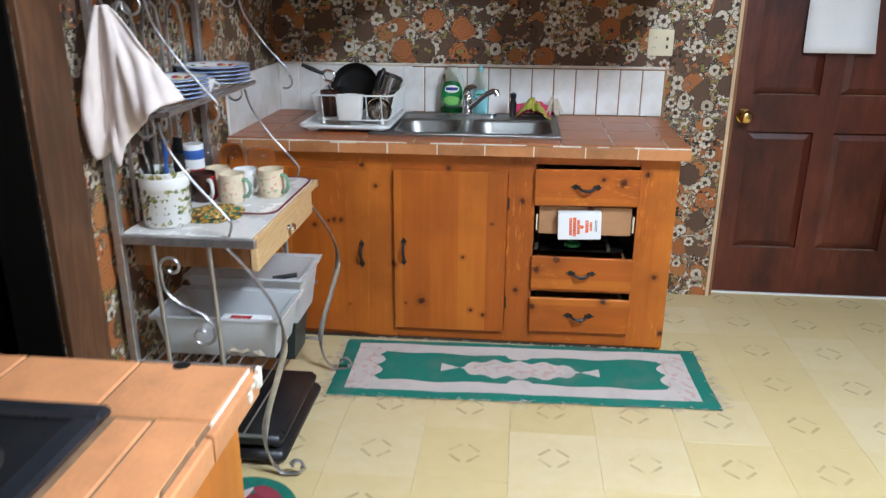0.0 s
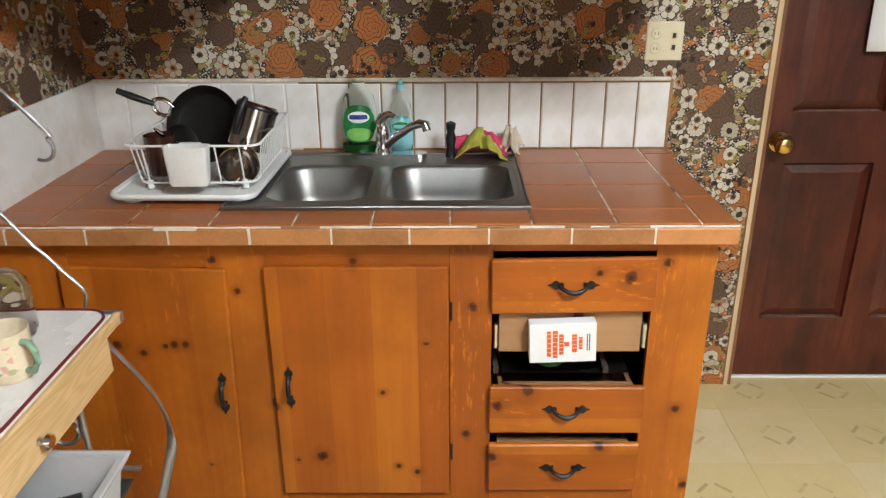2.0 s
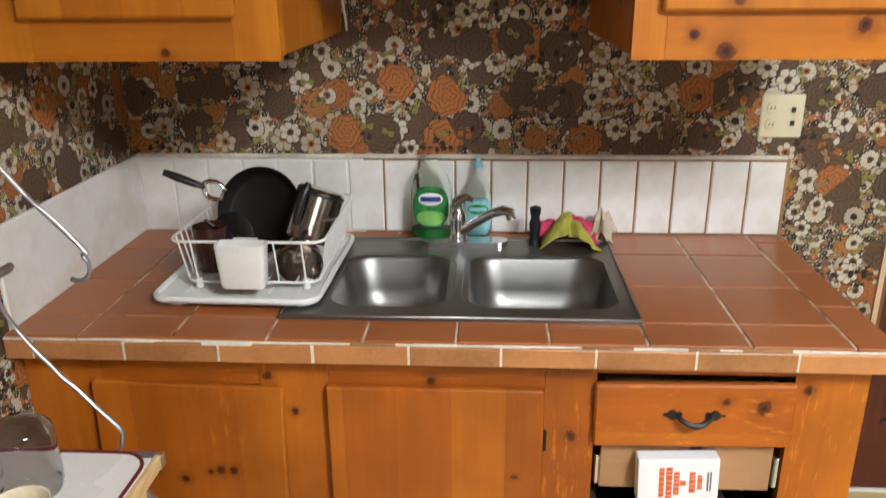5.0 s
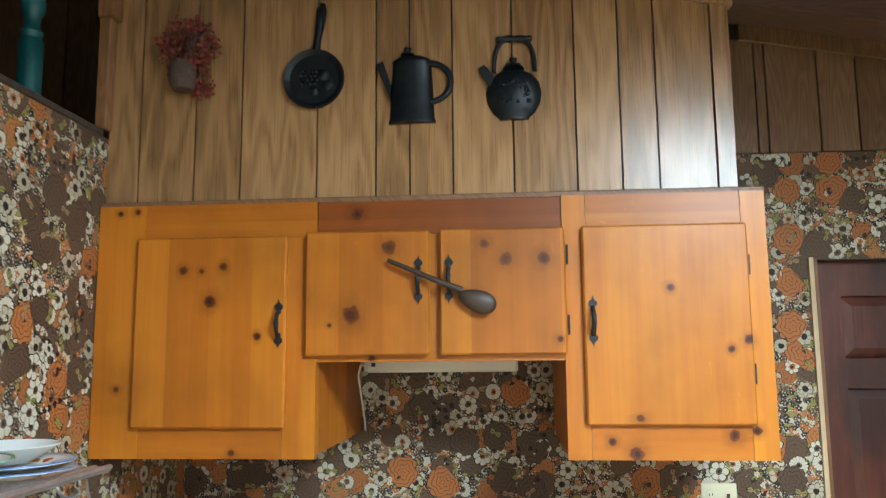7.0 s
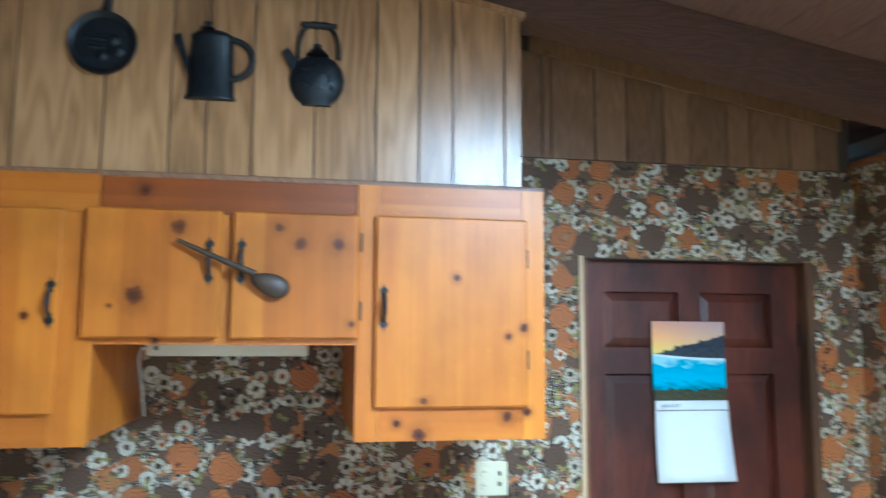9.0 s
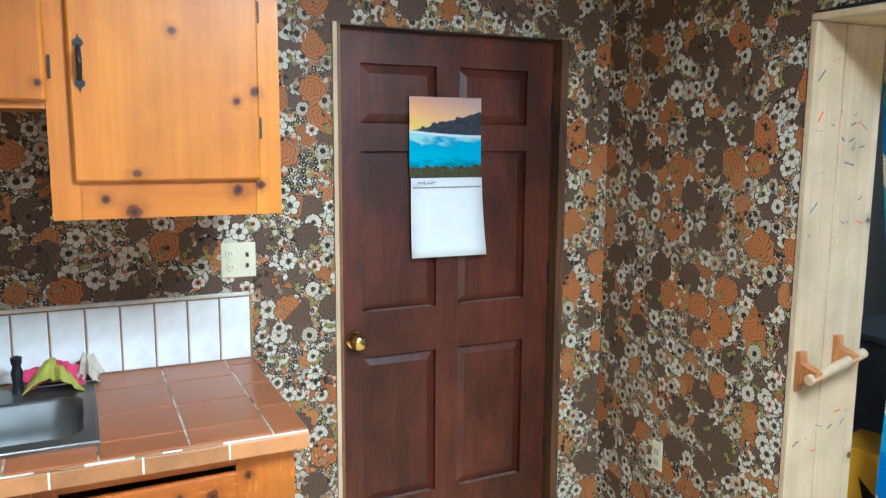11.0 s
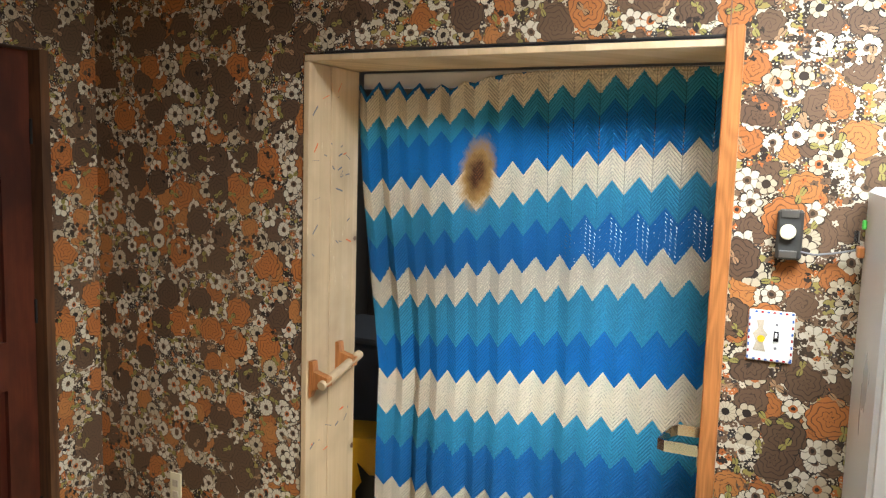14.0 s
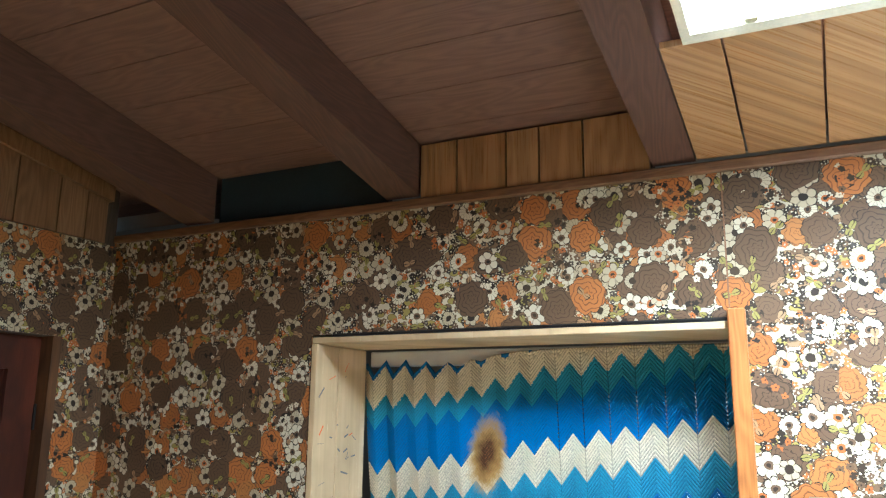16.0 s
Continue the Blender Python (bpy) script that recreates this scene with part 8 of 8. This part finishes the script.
ROSEPRINT = sampler("faded_rose_print", [(0, (0.72, 0.60, 0.42)), (0.48, (0.66, 0.34, 0.28)), (0.58, (0.72, 0.60, 0.42)), (0.66, (0.36, 0.40, 0.22)), (0.72, (0.72, 0.60, 0.42))], 85, 0.2, 0.0)
for x, y, turn in ((0.180, 2.567, -0.25), (0.288, 2.645, -0.35)):
    m_ = mug(x, y, CREAMMUG, GREENGLAZE, "cream mug with a pink flower print and green handle", turn, 0.043, 0.094)
    mug_patch(m_, x, y, -2.6, -0.75, 0.02, 0.075, ROSEPRINT, 0.0434)
mug(0.193, 2.662, CERAMIC, CERAMIC, "plain white china mug", -0.5)
mug(0.092, 2.668, CREAMMUG, CREAMMUG, "plain cream china mug", 1.2)
m_ = mug(0.080, 2.570, DARKGLAZE, CERAMIC, "dark brown and red mug with a white handle", -0.75, 0.042, 0.092)
mug_patch(m_, 0.080, 2.570, -0.6, 0.7, 0.008, 0.086, REDGLAZE, 0.0424)
mug(-0.012, 2.600, CERAMIC, CERAMIC, "white china mug beside the crock", -0.9, 0.036, 0.085)
for x, y, r, h in ((0.205, 2.80, 0.050, 0.135), (0.100, 2.81, 0.050, 0.145), (0.000, 2.80, 0.048, 0.140)):
    jar = thing("glass_jar", (x, y, WZ), "clear glass jar standing upside down on the tray", "jar", "glass jars")
    part("glass", lathe(B(), [(r * 0.84, 0.0), (r, 0.012), (r, h * 0.62), (r * 0.92, h * 0.85), (r * 0.6, h * 0.98), (0, h)], (x, y, WZ + 0.009), 28), JARGLASS, jar, "", 50)
    part("thread_rim", lathe(B(), [(r * 0.845, 0.0115), (r * 0.90, 0.002), (r * 0.90, -0.001), (r * 0.80, -0.001)], (x, y, WZ + 0.009), 28), JARGLASS, jar, "", 50)
ph = thing("pot_holder", (0.16, 2.36, WZ), "quilted sunflower pot holders stacked on the worktop", "pot holder")
for k in range(2):
    bm = B()
    bmesh.ops.create_grid(bm, x_segments=16, y_segments=12, size=1)
    for v in bm.verts:
        u, w, _ = v.co
        u, w = u * math.sqrt(1 - w * w / 2), w * math.sqrt(1 - u * u / 2)
        rr = 1 + 0.05 * math.sin(7 * math.atan2(w, u) + k)
        e = max(0.0, 1 - (u * u + w * w) ** 3)
        v.co = (0.178 + (u * 0.082 - w * 0.02) * rr, 2.412 + (w * 0.068 + u * 0.03) * rr, WZ + 0.004 + k * 0.012 + e * 0.012 + 0.004 * math.sin(u * 9) * math.sin(w * 9))
    q = part("quilt", bm, SUNFLOWER, ph, "", 60)
    q.modifiers.new("thickness", 'SOLIDIFY').thickness = 0.006


def bin_(name, label, x0, x1, y0, y1, z0, z1, mat_):
    """An open plastic bin with sloping sides and a turned rim."""
    root = thing(name, ((x0 + x1) / 2, (y0 + y1) / 2, z0), label, "bin")
    bm = B()
    e, w = 0.025, 0.004

    def ringv(g, z):
        return [bm.verts.new(p) for p in ((x0 + g, y0 + g, z), (x1 - g, y0 + g, z), (x1 - g, y1 - g, z), (x0 + g, y1 - g, z))]
    rr = [ringv(e, z0), ringv(0.004, z1 - 0.012), ringv(-0.008, z1 - 0.010), ringv(-0.008, z1), ringv(w + 0.004, z1), ringv(e + w, z0 + w)]
    for a, b in zip(rr, rr[1:]):
        for k in range(4):
            bm.faces.new((a[k], a[(k + 1) % 4], b[(k + 1) % 4], b[k]))
    bm.faces.new(rr[0][::-1])
    bm.faces.new(rr[-1])
    bmesh.ops.recalc_face_normals(bm, faces=bm.faces[:])
    part("tub", bm, mat_, root)
    part("rim", tube(B(), [(x0 - 0.008, y0 - 0.008, z1), (x1 + 0.008, y0 - 0.008, z1), (x1 + 0.008, y1 + 0.008, z1), (x0 - 0.008, y1 + 0.008, z1)], 0.006, 6, True), mat_, root)
    return root


n = Nodes("milky_plastic")
n.bsdf.inputs["Transmission Weight"].default_value = 0.62
n.bsdf.inputs["IOR"].default_value = 1.08
MILK = n.done(n.ramp(n.noise(n.coords(), 9, 3), [(0.3, (0.78, 0.81, 0.82)), (0.7, (0.88, 0.90, 0.91))]), 0.30)
bin_("plastic_bin", "milky plastic bin of utensils on the rack", 0.02, 0.412, 2.50, 2.74, 0.392, 0.560, MILK)
bin_("plastic_bin", "large milky plastic bin holding a few papers", 0.02, 0.412, 2.243, 2.475, 0.392, 0.528, MILK)
kn = thing("knife_set", (0.2, 2.66, 0.49), "dark handled knives lying in the plastic bin", "knife")
for k in range(5):
    part("handle", tube(B(), [(0.09 + k * 0.045, 2.56 + 0.02 * k, 0.46 + 0.012 * k), (0.17 + k * 0.045, 2.67, 0.465 + 0.012 * k)], 0.009, 6), BLACK if k != 3 else PALEWOOD, kn)
solid("paper_pack", box(B(), 0.17, 0.33, 2.31, 2.43, 0.397, 0.462, 0.003, None), PAPERWHITE, "white packet with a red print in the bin", "packet")
solid("paper_pack_print", box(B(), 0.20, 0.27, 2.375, 2.415, 0.4622, 0.4632), REDGLAZE, "red print on the white packet", "print")
rag("crumpled_bag", "crumpled pale plastic bag lying in the bin", WHITE, 0.11, 2.345, 0.397, 0.062, 0.07, 0.075, 2.2, 0.2, 0.08)
rag("folded_cloth", "folded beige cloth lying in the bin", BEIGECLOTH, 0.30, 2.285, 0.397, 0.07, 0.025, 0.05, 5.2, 0.15, 0.05)
rp = thing("roasting_pan", (0.22, 2.5, 0), "glossy black roasting pans stacked under the rack", "roasting pan")
for k, (z, g) in enumerate(((0.010, 0.0), (0.062, 0.012))):
    bm = B()
    o0 = [(0.03 + g, 2.25 + g), (0.40 - g, 2.25 + g), (0.40 - g, 2.74 - g), (0.03 + g, 2.74 - g)]
    box(bm, 0.03 + g, 0.40 - g, 2.25 + g, 2.74 - g, z, z + 0.045, 0.016)
    part("pan", bm, BLACK, rp, "", 60)
dk = bin_("dark_bin", "dark green plastic box under the rack", 0.05, 0.33, 2.70, 2.89, 0.148, 0.37, surface("dark_green_plastic", (0.030, 0.038, 0.034), 0.4))

# ---- island with cooktop ----
IX0, IX1, IY0, IY1 = -0.03, 0.70, -0.55, 1.285
isl = thing("island_cabinet", (0.33, 0.4, 0), "orange varnished pine island cabinet", "cabinet")
part("carcass", box(B(), IX0 + 0.03, IX1 - 0.035, IY0 + 0.03, IY1 - 0.035, 0.0, 0.848), PINE_V, isl)
it = thing("island_countertop", (0.33, 0.4, 0.85), "orange tile island counter with chipped white joints", "countertop")
part("bed", box(B(), IX0, IX1 - 0.012, IY0, IY1 - 0.012, 0.849, 0.8965), ISLAND_GROUT, it, "dirty tan grout bed")
solid("burn_mark", lathe(B(), [(0, 0.0012), (0.009, 0.0012), (0.013, 0.0006), (0.015, 0)], (0.573, 1.264, 0.9), 12), SOOT, "black burnt chip on the counter tile", "chip")
ck = thing("cooktop", (0.25, 0.75, 0.9), "black glass cooktop with a steel edge set in tile", "cooktop")
part("glass_plate", box(B(), 0.0, 0.499, 0.58, 1.066, 0.9005, 0.912, 0.003), BLACK, ck)
for x0, x1, y0, y1 in ((0.0, 0.54, 1.0665, 1.104), (0.4995, 0.54, 0.58, 1.066), (0.0, 0.54, 0.538, 0.5795)):
    part("steel_edge", box(B(), x0, x1, y0, y1, 0.9005, 0.921, 0.007), surface("dark_enamel_edge", (0.018, 0.019, 0.022), 0.18), ck)
for cx, cy, r in ((0.16, 0.93, 0.09), (0.4, 0.93, 0.07), (0.16, 0.70, 0.07), (0.4, 0.70, 0.09)):
    part("burner_ring", tube(B(), [(cx + r * math.cos(k * math.pi / 16), cy + r * math.sin(k * math.pi / 16), 0.9125) for k in range(32)], 0.003, 6, True), STEEL, ck, "", 60)

# ---- rugs ----


def rug(name, label, cx, cy, turn, hx, hy, mat_, seed):
    bm = B()
    uvl = bm.loops.layers.uv.verify()
    nx, ny = 60, 20
    m = Matrix.Translation((cx, cy, 0)) @ pose(0, 0, 0, 0, 0, turn)
    top, low, uvs = [], [], {}
    for j in range(ny + 1):
        for i in range(nx + 1):
            u, v = (i / nx * 2 - 1) * hx, (j / ny * 2 - 1) * hy
            edge = i in (0, nx) or j in (0, ny)
            wob = 0.005 * noise.noise((u * 7, v * 7, seed)) + 0.004 * noise.noise((u * 30, v * 30, seed)) if edge else 0
            z = 0.011 + 0.004 * noise.noise((u * 5, v * 5, seed + 2)) if not edge else 0.0045
            t = bm.verts.new(m @ Vector((u + wob, v + wob, max(0.004, z))))
            uvs[t] = (u, v)
            top.append(t)
    for j in range(ny):
        for i in range(nx):
            k = j * (nx + 1) + i
            f = bm.faces.new((top[k], top[k + 1], top[k + nx + 2], top[k + nx + 1]))
            for lo in f.loops:
                lo[uvl].uv = uvs[lo.vert]
    root = thing(name, (cx, cy, 0), label, "rug")
    part("rug_top", bm, mat_, root, "", 60, False)
    bm = B()
    rnd = random.Random(seed)
    for k in range(260):
        side = rnd.choice((0, 0, 1, 2, 3))
        t = rnd.uniform(-1, 1)
        p = {0: (t * hx, -hy), 1: (t * hx, hy), 2: (-hx, t * hy), 3: (hx, t * hy)}[side]
        a = Vector((*p, 0.006))
        d = Vector((rnd.uniform(-0.03, 0.03), rnd.uniform(-0.025, 0.025), 0)) * rnd.choice((0.5, 1, 1.6)) + Vector({0: (0, -0.014, 0), 1: (0, 0.008, 0), 2: (-0.022, 0, 0), 3: (0.022, 0, 0)}[side])
        tube(bm, [m @ a, m @ (a + d * 0.6 + Vector((0, 0, 0.004))), m @ (a + d)], 0.0015, 3)
    tagged(part("fringe", bm, BEIGECLOTH, root, "pale frayed threads"), kind="stuff")
    return root


rug("kitchen_rug", "green rug with a pale pink border and medallion", 1.155, 2.99, 1.5, 0.745, 0.243, RUG, 4)
REDRUG = sampler("dark_red_rug", [(0, (0.012, 0.12, 0.09)), (0.5, (0.20, 0.02, 0.03)), (0.6, (0.25, 0.03, 0.05)), (0.72, (0.5, 0.4, 0.35))], 9, 0.95, 0.8)
GREENBAND = surface("green_rug_border", (0.012, 0.15, 0.10), 0.95, 0.0, 0.3, 60, 0.6)
mat_round = thing("round_rug", (0.33, 2.02, 0), "small round rug, dark red with a green border", "rug")
part("rug_top", lathe(B(), [(0.0, 0.010), (0.06, 0.0115), (0.128, 0.0105)], (0.33, 2.02, 0.0), 40), REDRUG, mat_round, "", 60)
part("border", lathe(B(), [(0.128, 0.003), (0.128, 0.011), (0.150, 0.0125), (0.164, 0.010), (0.168, 0.004), (0.168, 0.001)], (0.33, 2.02, 0.0), 40), GREENBAND, mat_round, "green border", 60)

# ---- pieces: tiles of the counters, backsplash and floor ----
x_joints = [CX0, 0.093, 0.295, 0.497, 0.70, 0.892, 1.084, 1.283, 1.489, 1.693]
y_rows = ((CY0 + 0.004, 3.297), (3.297, 3.508), (3.508, 3.729), (3.729, NORTH - 0.008))
for ya, yb in y_rows:
    for xa, xb in zip(x_joints, x_joints[1:]):
        cuts = [(xa, xb, ya, yb)]
        if xb > SX0 + 0.01 and xa < SX1 - 0.01 and yb > SYA + 0.02:
            cuts = []
            if xa < SX0 - 0.02:
                cuts.append((xa, SX0 - 0.001, ya, yb))
            if xb > SX1 + 0.02:
                cuts.append((SX1 + 0.001, xb, ya, yb))
            if yb > SYB + 0.02:
                cuts.append((max(xa, SX0), min(xb, SX1), SYB + 0.002, yb))
            if ya < SYA - 0.02:
                cuts.append((max(xa, SX0), min(xb, SX1), ya, SYA + 0.004))
        for a, b, c, d in cuts:
            w, e = round(b - a - 0.0038, 4), round(d - c - 0.0038, 4)
            if w > 0.01 and e > 0.01:
                piece("counter_tile", ("ct", w, e), lambda w=w, e=e: slab_piece(w, e, 0.010), QUARRY, counter, ((a + b) / 2, (c + d) / 2, 0.890 + random.uniform(-0.0006, 0.0006)), random.uniform(-0.002, 0.002))
# end column, its joints out of step with the rest
y_end = (CY0 + 0.004, 3.399, 3.616, 3.835, NORTH - 0.008)
for ya, yb in zip(y_end, y_end[1:]):
    piece("counter_tile", ("ct", "end", round(yb - ya, 3)), lambda e=yb - ya: slab_piece(CX1 - 0.002 - 1.693 - 0.0038, e - 0.0038, 0.010), QUARRY, counter, ((CX1 - 0.002 + 1.693) / 2, (ya + yb) / 2, 0.890))
x_edge = [CX0, -0.004, 0.194, 0.396, 0.594, 0.795, 0.985, 1.178, 1.379, 1.581, CX1]
# white mortar pressed out between the top tiles and the edge tiles
rnd = random.Random(17)
x = CX0
while x < CX1 - 0.03:
    w = rnd.uniform(0.03, 0.11)
    fat = 0.011 if 0.29 < x < 0.37 else rnd.uniform(0.0035, 0.006)
    pale = x < 0.6 or rnd.random() < 0.6
    part("mortar", box(B(), x, min(x + w, CX1 - 0.004), CY0 + rnd.uniform(0.0, 0.0012), CY0 + 0.006, 0.8952 - fat, 0.8956 + rnd.uniform(-0.0012, 0.0006), 0.0012), GROUT if pale else BROWN_GROUT, counter, "ragged mortar line")
    x += w


def edge_piece(w):
    bm = B()
    prism(bm, [(0, 0.0), (0, 0.038), (0.003, 0.0415), (0.014, 0.042), (0.014, 0.0)], 0, -w / 2, w / 2)
    return bm


for a, b in zip(x_edge, x_edge[1:]):
    w = round(b - a - 0.005, 3)
    if w > 0.01:
        piece("edge_tile", ("et", w), lambda w=w: edge_piece(w), EDGE_TILE, counter, ((a + b) / 2, CY0 + random.uniform(-0.001, 0.001), 0.8475))
for k, b in enumerate(x_edge[1:-1]):
    wide = 0.0042 if k < 4 else 0.0024
    piece("edge_joint", ("ej", wide), lambda wide=wide: box(B(), -wide, wide, 0.0006, 0.013, 0.001, 0.041), GROUT if k in (0, 1, 2, 3, 4, 6) else BROWN_GROUT, counter, (b, CY0, 0.8475), random.uniform(-0.01, 0.01))
for k in range(4):
    piece("edge_tile", ("et", 0.176), lambda: edge_piece(0.176), EDGE_TILE, counter, (CX1, CY0 + 0.105 + k * 0.18, 0.8475), radians(90))


def upright(w, h):
    q = slab_piece(w, h, 0.008, 0.003)
    bmesh.ops.transform(q, matrix=pose(0, 0, 0, 90), verts=q.verts[:])
    return q


xs = [0.045 + 0.1022 * k for k in range(-1, 18)]
for k in range(18):
    a = max(xs[k], WEST + 0.014)
    b = min(xs[k + 1], 1.787)
    w = round(b - a - 0.005, 3)
    if w > 0.015:
        piece("wall_tile", ("wt", w), lambda w=w: upright(w, 0.210), SPLASH, splash, ((a + b) / 2, NORTH - 0.004, 1.007 + random.uniform(-0.001, 0.001)))
# island tiles
ix = [IX1 - 0.012, 0.500, 0.30, 0.10, IX0]
iy = [IY1 - 0.012, 1.104, 0.905, 0.70, 0.50, 0.30, 0.10, -0.10, -0.30, IY0]
for xa, xb in zip(ix[1:], ix):
    for yb, ya in zip(iy, iy[1:]):
        a, b, c, d = xa, xb, ya, yb
        if yb <= 1.105 and ya >= 0.49:
            if xb < 0.6:
                continue
            a = 0.602
        w, e = round(b - a - 0.004, 3), round(d - c - 0.004, 3)
        if w > 0.01 and e > 0.01:
            piece("counter_tile", ("it", w, e), lambda w=w, e=e: slab_piece(w, e, 0.010), ISLAND_TILE, it, ((a + b) / 2, (c + d) / 2, 0.890), random.uniform(-0.004, 0.004))
for k in range(9):
    piece("counter_tile", ("is", 0.05), lambda: slab_piece(0.057, 0.192, 0.010), ISLAND_TILE, it, (0.5715, 1.002 - k * 0.196, 0.890))
for k in range(9):
    piece("edge_tile", ("ie", 0.193), lambda: edge_piece(0.193), ISLAND_TILE, it, (IX1, IY1 - 0.112 - k * 0.199, 0.851), radians(90))
for k in range(3):
    piece("edge_tile", ("ie", 0.193), lambda: edge_piece(0.193), ISLAND_TILE, it, (IX1 - 0.11 - k * 0.199, IY1, 0.851), radians(180))

# chipped white mortar left along the island's long edge
rnd = random.Random(4)
y = IY1 - 0.02
while y > 0.2:
    run_ = rnd.uniform(0.03, 0.12)
    part("mortar", box(B(), IX1 - 0.0145 + rnd.uniform(-0.001, 0.001), IX1 - 0.0105 + rnd.uniform(-0.0015, 0.001), y - run_, y, 0.893, 0.9006 + rnd.uniform(-0.001, 0.0006), 0.001), GROUT if rnd.random() < 0.7 else ISLAND_GROUT, it, "chipped pale mortar")
    y -= run_ + rnd.uniform(0.0, 0.012)
for k in range(4):
    part("mortar", box(B(), IX1 - 0.006, IX1 + 0.0035 + 0.001 * (k % 2), IY1 - 0.018 - k * 0.017, IY1 - 0.004 - k * 0.017, 0.862 + 0.008 * (k % 3), 0.898 - 0.006 * k, 0.002), GROUT, it, "chipped white mortar")

# floor tiles
for i in range(-1, 11):
    for j in range(-13, 6):
        cx, cy = 0.372 + 0.3 * i, 2.40 + 0.3 * j
        x0, x1 = max(cx - 0.15, WEST), min(cx + 0.15, EAST + 0.25)
        y1 = min(cy + 0.15, 3.99)
        if x1 - x0 < 0.05 or y1 - (cy - 0.15) < 0.02:
            continue
        if cx + 0.15 > EAST + 0.25 or cx - 0.15 < WEST or cy + 0.15 > 3.99:
            w, e = round(x1 - x0 - 0.0006, 4), round(y1 - cy + 0.1494, 4)
            piece("floor_tile", ("fv", w, e, cx > 2), lambda w=w, e=e: slab_piece(w, e, 0.004, 0.0006), VINYL, floor, ((x0 + x1) / 2, (cy - 0.15 + y1) / 2, -0.004))
        else:
            piece("floor_tile", "fv", lambda: slab_piece(0.2994, 0.2994, 0.004, 0.0006), VINYL, floor, (cx, cy, -0.004))
